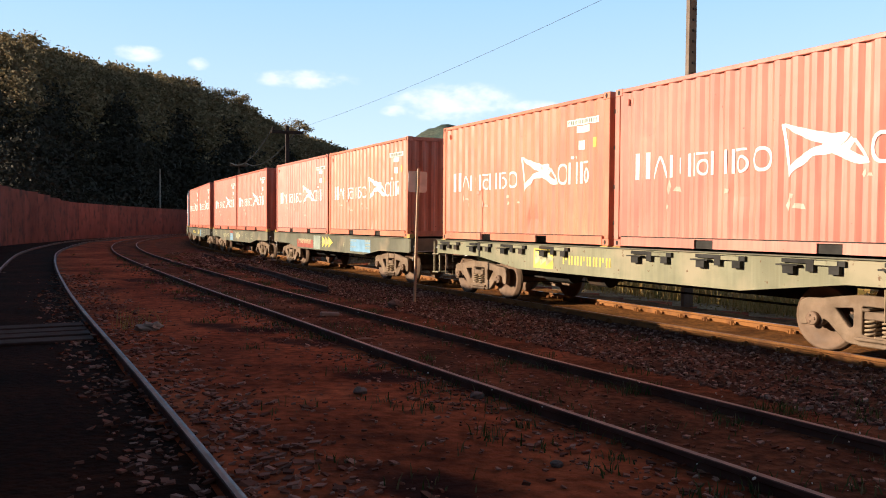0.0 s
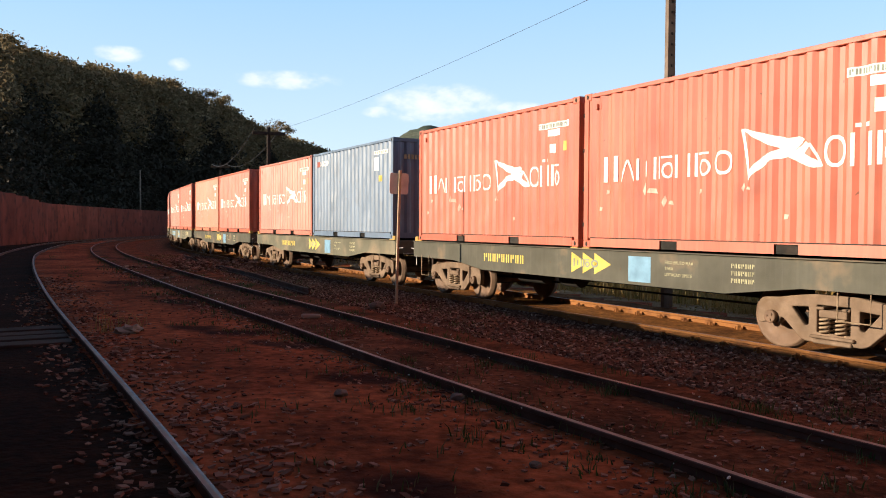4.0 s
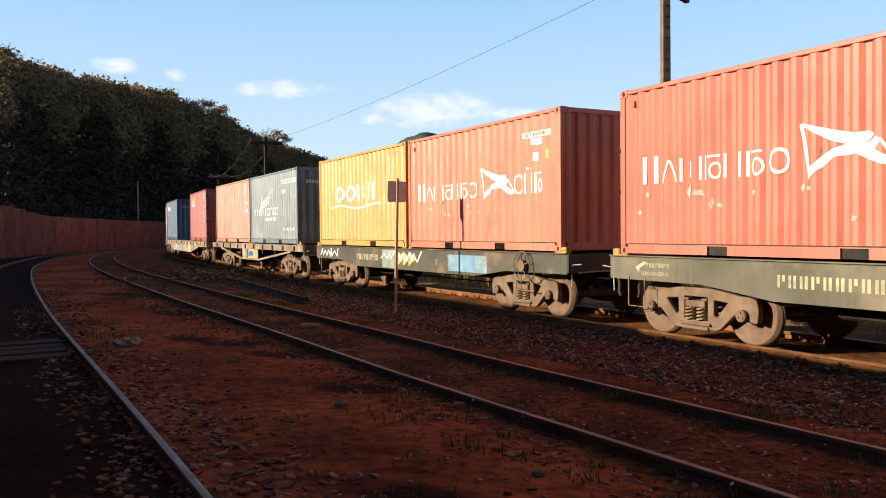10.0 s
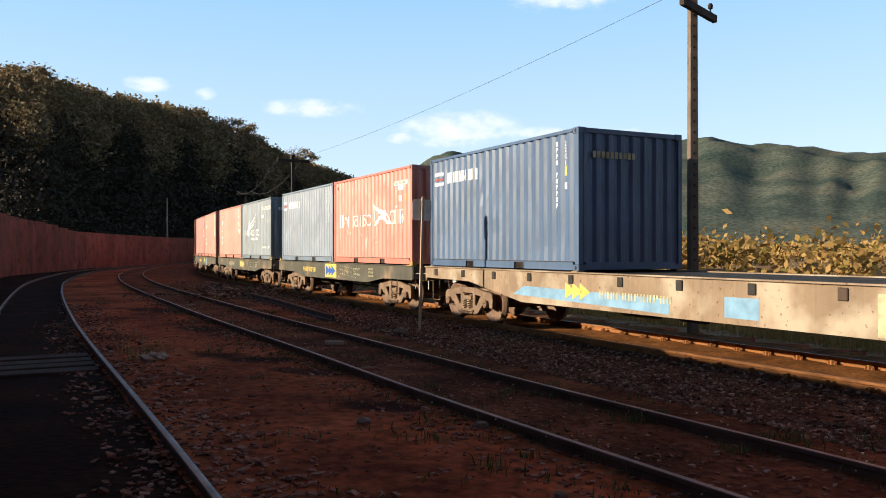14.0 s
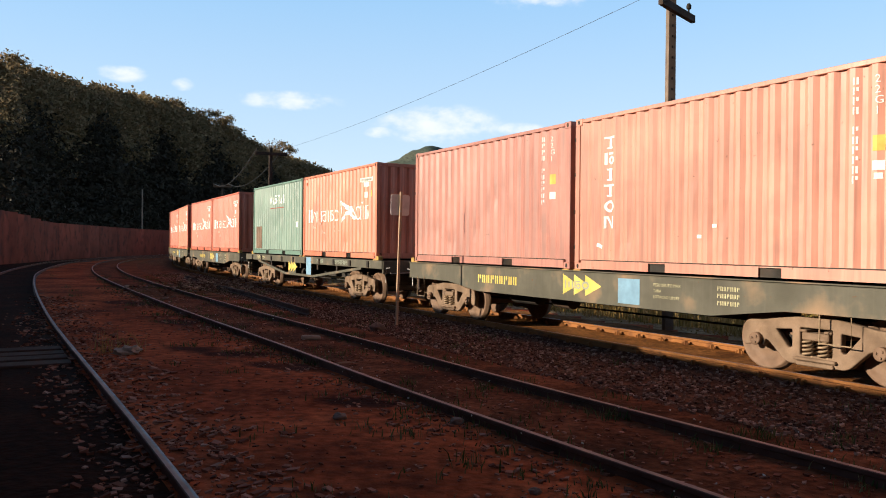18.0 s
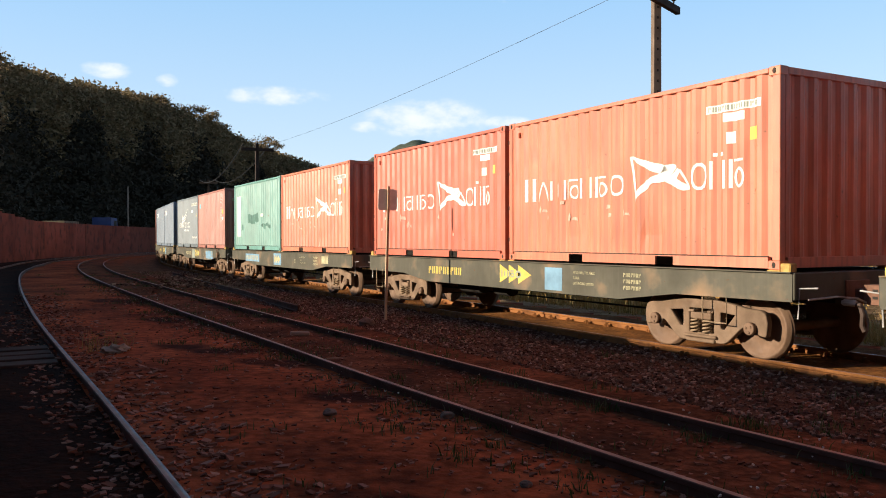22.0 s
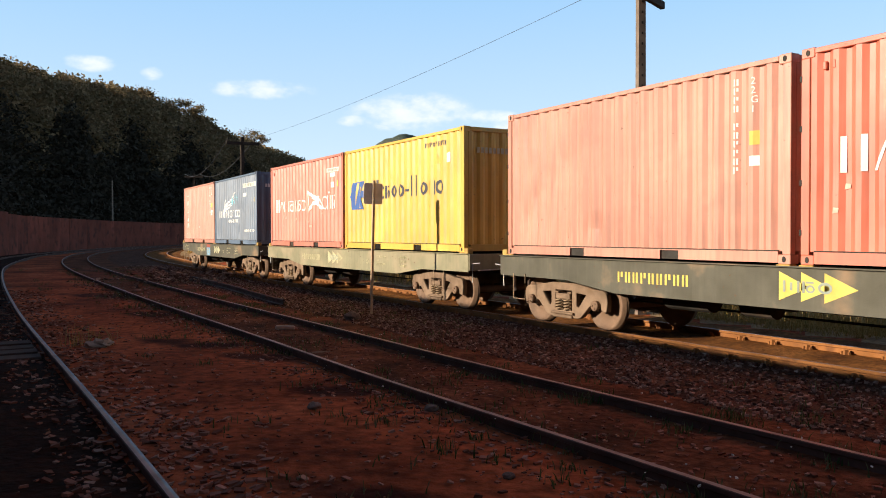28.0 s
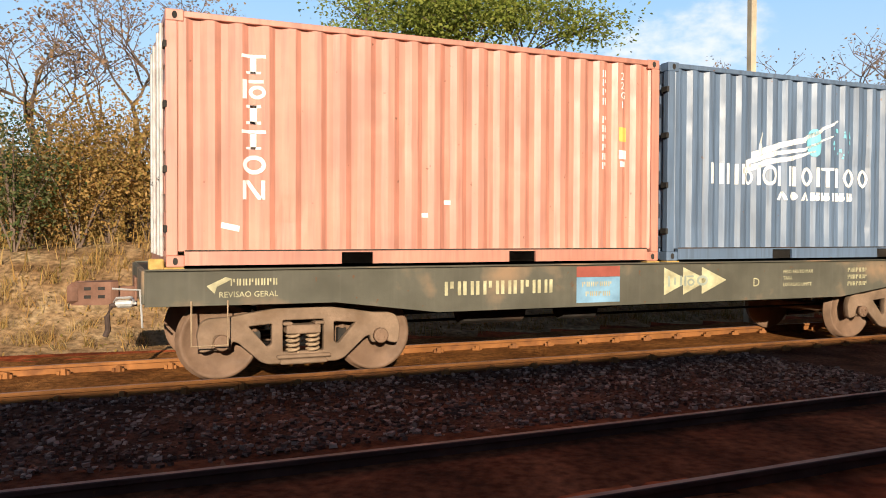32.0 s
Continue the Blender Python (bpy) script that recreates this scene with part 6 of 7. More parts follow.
def yard_wall():
    root = tagged(new("wall_yard"), "red-stained concrete retaining wall of tall panels", "wall", "", "structure")
    s, k = -88.0, 0
    rng = random.Random(4)
    while s < 190:
        step = 3.0
        a, b = along(s + 0.002, wall_off(s)), along(s + step - 0.002, wall_off(s + step))
        d = b - a
        L = d.length
        top = glide(s, WALL_TOP) + rng.uniform(-0.006, 0.006)
        bm = boxes((0, L, -0.12, 0.12, -0.4, top), bevel=0.006)
        ob = part("panel", bm, M_WALL, root)
        ob.matrix_basis = pose(a.x, a.y, 0, 0, 0, math.degrees(math.atan2(d.y, d.x))) @ pose(0, rng.uniform(-0.008, 0.008), 0, rng.uniform(-0.1, 0.1))
        s += step
        k += 1


yard_wall()
ROAD_Z = 1.45


def terrace():
    vs, fs = [], []
    ss = np.arange(-90, 260, 3.0)
    for s in ss:
        for dz, do in ((-0.6, 0.3), (0.0, 0.6), (0.1, 14.0), (2.0, 24.0)):
            p = along(s, wall_off(s) - do)
            vs.append((p.x, p.y, ROAD_Z + dz))
    for i in range(len(ss) - 1):
        for j in range(3):
            fs.append((4 * i + j, 4 * i + 4 + j, 4 * i + 5 + j, 4 * i + 1 + j))
    bulk("road", vs, fs, M_ROADBED, None, "dusty raised road behind the wall", "structure")


terrace()


def polar_land(name, b0, b1, nb, rs, height, material, label):
    """A sheet of land over bearings b0..b1 (degrees right of +y) and distances rs."""
    vs, fs = [], []
    for r in rs:
        for k in range(nb + 1):
            b = b0 + (b1 - b0) * k / nb
            a = radians(b)
            vs.append((r * math.sin(a), r * math.cos(a), height(b, r)))
    for i in range(len(rs) - 1):
        for k in range(nb):
            p = i * (nb + 1) + k
            fs.append((p, p + 1, p + nb + 2, p + nb + 1))
    ob = bulk(name, vs, fs, material, None, label, "structure")
    for p in ob.data.polygons:
        p.use_smooth = True
    return ob


HILL = [(-60, 4.0), (-50, 8.0), (-40, 8.8), (-31, 9.1), (-26, 8.6), (-22, 8.25), (-17.5, 6.9), (-14, 5.4), (-11.5, 4.4), (-8, 3.4), (-5.5, 2.0), (-3.5, 0.9), (-1.5, 0.0)]


def hill_foot(b): return glide(b, [(-60, 78), (-31, 88), (-25, 118), (-20, 148), (-10, 205), (-1, 260)])


def hill_z(b, r):
    r0 = hill_foot(b)
    k = soft(r0, r0 + 85, r)
    crest = math.tan(radians(glide(b, HILL))) * (r0 + 85) + 1.6
    a = radians(b)
    x, y = r * math.sin(a), r * math.cos(a)
    return -0.6 + (crest + 0.6) * (k * 0.72 + 0.28 * k * k) + k * 2.0 * noise.noise((x * 0.03, y * 0.03, 1.0)) - soft(r0 + 110, r0 + 220, r) * crest * 0.5


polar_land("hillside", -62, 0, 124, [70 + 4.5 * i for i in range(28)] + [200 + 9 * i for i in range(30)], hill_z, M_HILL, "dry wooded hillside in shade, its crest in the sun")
MOUNT = [(-12, 3.2), (-8, 4.4), (-5.2, 5.9), (-3.5, 6.5), (-2.6, 6.8), (-0.7, 6.5), (2, 6.6), (5, 7.15), (6, 7.05), (8.2, 6.5), (9.8, 7.2), (11.9, 7.1), (13.8, 7.5), (19, 6.8), (24, 6.0), (27, 6.1), (28.3, 6.4), (30.7, 5.45), (32.2, 5.6), (33.6, 6.0), (36, 5.4), (50, 4.6), (70, 4.2), (130, 3.0)]


def mount_z(b, r):
    k = soft(650, 1900, r)
    crest = math.tan(radians(glide(b, MOUNT))) * 1900
    a = radians(b)
    x, y = r * math.sin(a), r * math.cos(a)
    folds = noise.fractal((x * 0.006, y * 0.006, 3.0), 0.7, 2.1, 6)
    ridge = 1 - abs(noise.noise((b * 0.33, r * 0.0012, 8.0))) * 0.45
    return -4 + (crest + 4) * k * (0.55 + 0.45 * (ridge if r < 1700 else 1 - (1 - ridge) * soft(1900, 1700, r))) + 17 * folds * k * (1 - soft(1500, 1890, r)) - soft(1950, 2600, r) * crest * 0.6


polar_land("mountains", -14, 130, 300, [560 + 45 * i for i in range(46)], mount_z, M_MOUNT, "scrub-covered mountain range beyond the valley")


def spur():
    """Unseen ridge added beside the hill to keep sun off its lower slopes."""
    def z(b, r):
        a = radians(b)
        x, y = r * math.sin(a), r * math.cos(a)
        return glide(y, [(80, 40), (150, 44), (220, 56), (300, 64)]) * soft(-188, -230, x) * soft(70, 105, y) - 1
    polar_land("spur", -76, -36.5, 60, [170 + 8 * i for i in range(34)], z, M_HILL, "unseen ridge added to shade the lower hill")


spur()


def hill_behind():
    """Unseen slope added behind and left of the camera, raised to cut sky light."""
    rise = [(124, 1.0), (136, 15.0), (150, 30.0), (205, 31.0), (230, 22.0), (250, 9.0), (300, 6.0)]

    def z(b, r):
        a = radians(b)
        n_ = noise.noise((r * math.sin(a) * 0.02, r * math.cos(a) * 0.02, 5.0))
        return -0.8 + math.tan(radians(glide(b, rise))) * 150 * soft(55, 150, r) + 3 * n_ * soft(60, 120, r)
    polar_land("hill_behind", 124, 299, 90, [52 + 7 * i for i in range(24)], z, M_HILL, "unseen slope added to cut the sky's light")


hill_behind()


# ---- woods on the hill ----
def hill_woods():
    rng = np.random.default_rng(11)
    kinds = {True: ([], []), False: ([], [])}
    for k in range(4800):
        b = rng.uniform(-58, -2.0) if k % 3 == 0 else rng.uniform(-36, -3)
        r0 = hill_foot(b)
        r = r0 + 5 + 92 * rng.uniform(0, 1) ** 0.7
        # Trees below this uneven line get the darker leaves that paint the slope's shade.
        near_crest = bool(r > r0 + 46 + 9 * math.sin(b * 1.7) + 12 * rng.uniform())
        a = radians(b)
        x, y, z = r * math.sin(a), r * math.cos(a), hill_z(b, r)
        tall, wide = rng.uniform(2.2, 5.5) * (1.15 if near_crest else 1.0), rng.uniform(1.6, 3.4)
        n = int(80 if near_crest else 44)
        u = rng.normal(size=(n, 3))
        u /= np.linalg.norm(u, axis=1)[:, None]
        rad = rng.uniform(0.35, 1.0, n) ** 0.5
        lumps = 1 + 0.35 * np.sin(u[:, 0] * 5 + k) * np.cos(u[:, 1] * 4 + k * 2)
        c = np.stack([x + u[:, 0] * rad * wide * lumps, y + u[:, 1] * rad * wide * lumps, z + tall * 0.72 + u[:, 2] * rad * tall * 0.4 * lumps], 1)
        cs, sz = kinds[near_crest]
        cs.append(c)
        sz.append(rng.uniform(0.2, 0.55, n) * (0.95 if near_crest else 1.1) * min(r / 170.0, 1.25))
    for top, material, label in ((True, M_WOOD, "dry golden-brown woods along the hill crest"), (False, M_SHADEWOOD, "lower hillside woods with shade put into their dark leaf colour")):
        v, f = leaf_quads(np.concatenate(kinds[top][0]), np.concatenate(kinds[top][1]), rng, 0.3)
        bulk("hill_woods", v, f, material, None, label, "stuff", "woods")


hill_woods()


def branch_tree(height, spread_, levels, seed, lean=0.0, limbs=4):
    """Trunk and limbs as rods; returns the bmesh and the twig ends."""
    rng = random.Random(seed)
    bm, ends = bmesh.new(), []

    def grow(p, d, length, r, level):
        pts, q, dd = [p], p.copy(), d.copy()
        for k in range(3):
            dd = (dd + Vector((rng.uniform(-1, 1), rng.uniform(-1, 1), rng.uniform(-0.4, 0.7))) * 0.16).normalized()
            q = q + dd * length / 3
            pts.append(q.copy())
        tube(bm, pts, lambda i: max(r * (1 - 0.16 * i), 0.006), 6 if level < 2 else 4)
        if level >= levels:
            ends.append(pts[-1])
            ends.append(pts[-2])
            return
        for k in range(limbs if level == 0 else rng.choice((2, 3, 3))):
            a = rng.uniform(0, 2 * math.pi)
            side = Vector((math.cos(a), math.sin(a), 0))
            nd = (dd * rng.uniform(0.5, 0.9) + side * spread_ * rng.uniform(0.5, 1.1) + Vector((0, 0, 0.15))).normalized()
            grow(pts[-1] if k else pts[-1], nd, length * rng.uniform(0.6, 0.85), r * 0.58, level + 1)

    grow(Vector((0, 0, -0.2)), Vector((lean, 0, 1)).normalized(), height * 0.34, height * 0.022, 0)
    return bm, ends


def tree(label, x, y, height, spread_, levels, seed, leaves, material, size, ball, limbs=4):
    """A tree in leaf or nearly bare, its crown of many small leaves about the twigs."""
    root = tagged(new("tree"), label, "tree")
    bm, ends = branch_tree(height, spread_, levels, seed, 0.1, limbs)
    part("trunk", bm, M_BARK, root)
    rng = np.random.default_rng(seed)
    if leaves:
        e = np.array([tuple(p) for p in ends])
        idx = rng.integers(0, len(e), leaves)
        c = e[idx] + rng.normal(size=(leaves, 3)) * ball * np.array([1, 1, 0.6])
        v, f = leaf_quads(c, rng.uniform(0.6, 1.3, leaves) * size, rng, 0.4)
        bulk("crown", v, f, material, root)
    root.matrix_basis = pose(x, y, ground_z(x, y), 0, 0, seed * 40)
    return root


def at_bearing(b, r):
    a = radians(b)
    return r * math.sin(a), r * math.cos(a)


def roadside_trees():
    tree("spreading tree with sunlit green leaves", *at_bearing(86, 28.0), 9.4, 0.95, 4, 3, 34000, M_GREENLEAF, 0.06, 0.5, 6)
    tree("nearly bare tree with sparse pinkish dry leaves", *at_bearing(59, 20.0), 5.6, 1.0, 5, 5, 1800, M_DRYLEAF, 0.045, 0.2)
    tree("nearly bare tree with sparse pinkish dry leaves", *at_bearing(64.5, 19.0), 6.6, 0.8, 5, 12, 2200, M_DRYLEAF, 0.045, 0.2)
    tree("bare branching tree with few dry leaves", *at_bearing(110.5, 26.0), 6.3, 0.9, 5, 21, 900, M_DRYLEAF, 0.045, 0.2)
    tree("bare branching tree with few dry leaves", *at_bearing(52, 26.0), 4.6, 0.9, 5, 25, 900, M_DRYLEAF, 0.045, 0.2)
    # skyline trees of the hill
    for k, (b, h, sp) in enumerate(((-30.2, 6.5, 0.9), (-27.3, 5.0, 0.9), (-23.5, 5.0, 0.9), (-20.2, 6.5, 1.0), (-18.2, 8.0, 1.1), (-17.0, 7.0, 1.1), (-15.2, 5.0, 0.9), (-13.1, 8.0, 1.0), (-10.6, 5.0, 0.9), (-8.4, 5.5, 0.9))):
        r = hill_foot(b) + 80
        x, y = at_bearing(b, r)
        t = tree("tall open-crowned tree on the hill crest", x, y, h * 1.35, sp, 4, 31 + k, 900, M_WOOD, 0.3, 0.6)
        t.matrix_basis = pose(x, y, hill_z(b, r) - 0.5, 0, 0, k * 50)


roadside_trees()


# ---- scrub, grass and stones ----
def shrub(x, y, wide, tall, n, material, label, seed, size=0.07):
    root = tagged(new("shrub"), label, "shrub")
    rng = np.random.default_rng(seed)
    bm = bmesh.new()
    tips = []
    for k in range(9):
        a, l = rng.uniform(0, 2 * math.pi), rng.uniform(0.5, 1.0)
        tip = Vector((math.cos(a) * wide * 0.6 * l, math.sin(a) * wide * 0.6 * l, tall * rng.uniform(0.6, 1.0)))
        tube(bm, [(0, 0, -0.1), tuple(tip * 0.5 + Vector((0, 0, tall * 0.1))), tuple(tip)], lambda i: 0.022 - 0.007 * i, 4)
        tips.append(tuple(tip))
        tips.append(tuple(tip * 0.6))
    part("woody_base", bm, M_BARK, root)
    e = np.array(tips)[rng.integers(0, len(tips), n)]
    c = e + rng.normal(size=(n, 3)) * np.array([wide * 0.25, wide * 0.25, tall * 0.17])
    c[:, 2] = np.maximum(c[:, 2], 0.05)
    v, f = leaf_quads(c, rng.uniform(0.5, 1.4, n) * size, rng, 0.2)
    bulk("leaves", v, f, material, root)
    root.matrix_basis = pose(x, y, ground_z(x, y))
    return root


def scrub_belt():
    rng = np.random.default_rng(23)
    kinds = ((M_SCRUB, "dense olive and brown roadside shrub"), (M_WEED, "green roadside shrub in the sun"), (M_SCRUB, "tangled dry brown shrub"))
    k = 0
    for s in np.arange(-34, 4, 1.2):
        for o in (rng.uniform(6.6, 8.2), rng.uniform(9, 12.5)):
            p = along(s + rng.uniform(-0.5, 0.5), o)
            tall = rng.uniform(1.3, 2.1) if o < 8.5 else rng.uniform(1.8, 3.2)
            m, label = kinds[0 if rng.uniform() < 0.6 else 1 if rng.uniform() < 0.15 else 2]
            shrub(p.x, p.y, rng.uniform(0.9, 1.6), tall, 3400, m, label, 100 + k, 0.036)
            k += 1
    for s in np.arange(26, 48, 1.5):
        p = along(s + rng.uniform(-1, 1), rng.uniform(5.5, 10))
        m, label = kinds[1 if rng.uniform() < 0.6 else 0]
        shrub(p.x, p.y, rng.uniform(0.7, 1.3), rng.uniform(0.8, 1.5), 1500, m, label, 100 + k, 0.042)
        k += 1
    for b, r, wide, tall in ((61.0, 18.0, 1.3, 1.9), (63.2, 17.4, 1.5, 2.6), (65.6, 17.8, 1.4, 2.4), (58.5, 18.5, 1.3, 1.6)):
        x, y = at_bearing(b, r)
        shrub(x, y, wide, tall, 6500, M_SCRUB, "tall dense golden-brown shrub on the bank", 100 + k, 0.036)
        k += 1
    # far scrub of the valley
    cs, sz = [], []
    for k in range(1500):
        b, r = radians(rng.uniform(-7, 125)), 32 * (9.5 ** rng.uniform(0, 1))
        x, y = r * math.sin(b), r * math.cos(b)
        if r < 210 and line_place(x, y)[1] < 11:
            continue
        w = rng.uniform(0.8, 2.4)
        n = 46
        u = rng.normal(size=(n, 3)) * np.array([0.5, 0.5, 0.35]) * w
        cs.append(np.array([x, y, ground_z(x, y) + 0.6 * w]) + u)
        sz.append(rng.uniform(0.12, 0.32, n) * (0.7 + r / 150))
    v, f = leaf_quads(np.concatenate(cs), np.concatenate(sz), rng, 0.2)
    bulk("valley_scrub", v, f, M_SCRUB, None, "olive scrub scattered over the valley", "stuff", "scrub")


scrub_belt()


def grasses():
    rng = np.random.default_rng(31)
    # tall dry grass beyond the main line
    s, o, p = spread(42000, -32, 96, 3.7, 11.0, rng)
    keep = rng.uniform(0, 1, len(s)) < np.clip((o - 3.4) / 2.2, 0.12, 1.0)
    keep &= (s > 7) | (rng.uniform(0, 1, len(s)) < 0.3)
    s, o, p = s[keep], o[keep], p[keep]
    z = np.array([ground_z(a, b) for a, b in p])
    h = rng.uniform(0.25, 0.95, len(s)) * np.clip((o - 3.0) / 3.0, 0.25, 1.1) * np.where(s > 36, 1.2, 1.0) * np.where(s > 22, 1.5, np.where(s > 6, 0.85, 0.5))
    v, f = blades(np.c_[p, z], h, rng.uniform(0.006, 0.016, len(s)) * (1 + s.clip(0) / 45), rng, 0.5)
    bulk("dry_grass", v, f, M_GRASS, None, "tall golden dry grass along the main line", "stuff", "grass")
    # creepers and low green growth at the foot of the bank
    s, o, p = spread(11000, -25, 60, 3.4, 6.6, rng)
    z = np.array([ground_z(a, b) for a, b in p])
    v, f = leaf_quads(np.c_[p, z + rng.uniform(0.0, 0.12, len(s))], rng.uniform(0.014, 0.034, len(s)), rng, 0.3)
    bulk("low_growth", v, f, M_SCRUB, None, "low creeping growth at the foot of the bank", "stuff", "weeds")
    # tufts on the bank's pale foot
    roots, hs = [], []
    for k in range(900):
        q = along(rng.uniform(-26, 12), rng.uniform(3.7, 7.2))
        n = rng.integers(14, 40)
        c = np.array([q.x, q.y]) + rng.normal(size=(n, 2)) * rng.uniform(0.05, 0.16)
        roots.append(np.c_[c, np.full(n, ground_z(q.x, q.y) - 0.01)])
        hs.append(rng.uniform(0.06, 0.32, n))
    v, f = blades(np.concatenate(roots), np.concatenate(hs), rng.uniform(0.003, 0.007, sum(map(len, hs))), rng, 1.3)
    bulk("grass_tufts", v, f, M_GRASS, None, "low dry tufts on the pale bank", "stuff", "grass")
    # sunlit clumps on the lower ground beyond the main line, seen under the wagons
    roots, hs = [], []
    for k in range(420):
        q = along(rng.uniform(5, 30), rng.uniform(10.5, 18.0))
        n = rng.integers(20, 50)
        c = np.array([q.x, q.y]) + rng.normal(size=(n, 2)) * rng.uniform(0.08, 0.25)
        roots.append(np.c_[c, np.full(n, ground_z(q.x, q.y) - 0.01)])
        hs.append(rng.uniform(0.1, 0.4, n))
    v, f = blades(np.concatenate(roots), np.concatenate(hs), rng.uniform(0.006, 0.014, sum(map(len, hs))), rng, 0.9)
    bulk("trackside_grass", v, f, M_GRASS, None, "yellow-green grass clumps on the lower ground beyond the line", "stuff", "grass")
    # weeds among the yard tracks
    roots, hs = [], []
    for k in range(430):
        s0 = 2 + 42 * rng.uniform() ** 1.4
        side = rng.uniform()
        if side < 0.6:
            o0 = middle(s0) + rng.choice((-RAIL, RAIL)) + rng.normal() * 0.3
        elif side < 0.93:
            o0 = rng.uniform(-3.4, -0.6)
        else:
            o0 = rng.uniform(-7.0, -4.8)
        q = along(s0, o0)
        n = rng.integers(8, 30)
        c = np.array([q.x, q.y]) + rng.normal(size=(n, 2)) * rng.uniform(0.05, 0.2)
        roots.append(np.c_[c, np.full(n, ground_z(q.x, q.y))])
        hs.append(rng.uniform(0.03, 0.11, n))
    for x, y, n, h in ((0.04, 6.29, 34, 0.15), (0.5, 6.0, 18, 0.1), (0.8, 5.5, 20, 0.1), (-0.5, 7.2, 40, 0.12), (1.5, 8.1, 60, 0.16), (2.6, 7.4, 40, 0.16)):
        c = np.array([x, y]) + rng.normal(size=(n, 2)) * 0.1
        roots.append(np.c_[c, np.full(n, ground_z(x, y))])
        hs.append(rng.uniform(0.3, 1.0, n) * h)
    roots, hs = np.concatenate(roots), np.concatenate(hs)
    v, f = blades(roots, hs, rng.uniform(0.003, 0.008, len(hs)), rng, 0.8)
    bulk("yard_weeds", v, f, M_WEED, None, "small green weeds among the yard tracks", "stuff", "weeds")
    n = 46
    c = np.array([-5.5, 12.45]) + rng.normal(size=(n, 2)) * np.array([0.22, 0.16])
    v, f = blades(np.c_[c, np.full(n, ground_z(-5.5, 12.45))], rng.uniform(0.12, 0.42, n), rng.uniform(0.004, 0.008, n), rng, 0.9)
    bulk("dry_stalks", v, f, M_GRASS, None, "pale dry stalks on the red soil", "stuff", "weeds")
    # pale seed heads along the siding
    n = 170
    s = 2.5 + 28 * rng.uniform(0, 1, n) ** 1.6
    o = np.array([middle(a) for a in s]) + rng.choice((-RAIL, RAIL), n) + rng.normal(size=n) * 0.25
    p = np.array([tuple(along(a, b)) for a, b in zip(s, o)])
    v, f = stones(np.c_[p, rng.uniform(-0.05, 0.12, n)], rng.uniform(0.004, 0.012, n), rng, 1.0)
    bulk("seed_heads", v, f, M_FLOWER, None, "pale seed heads of weeds by the rails", "stuff", "weeds")


grasses()


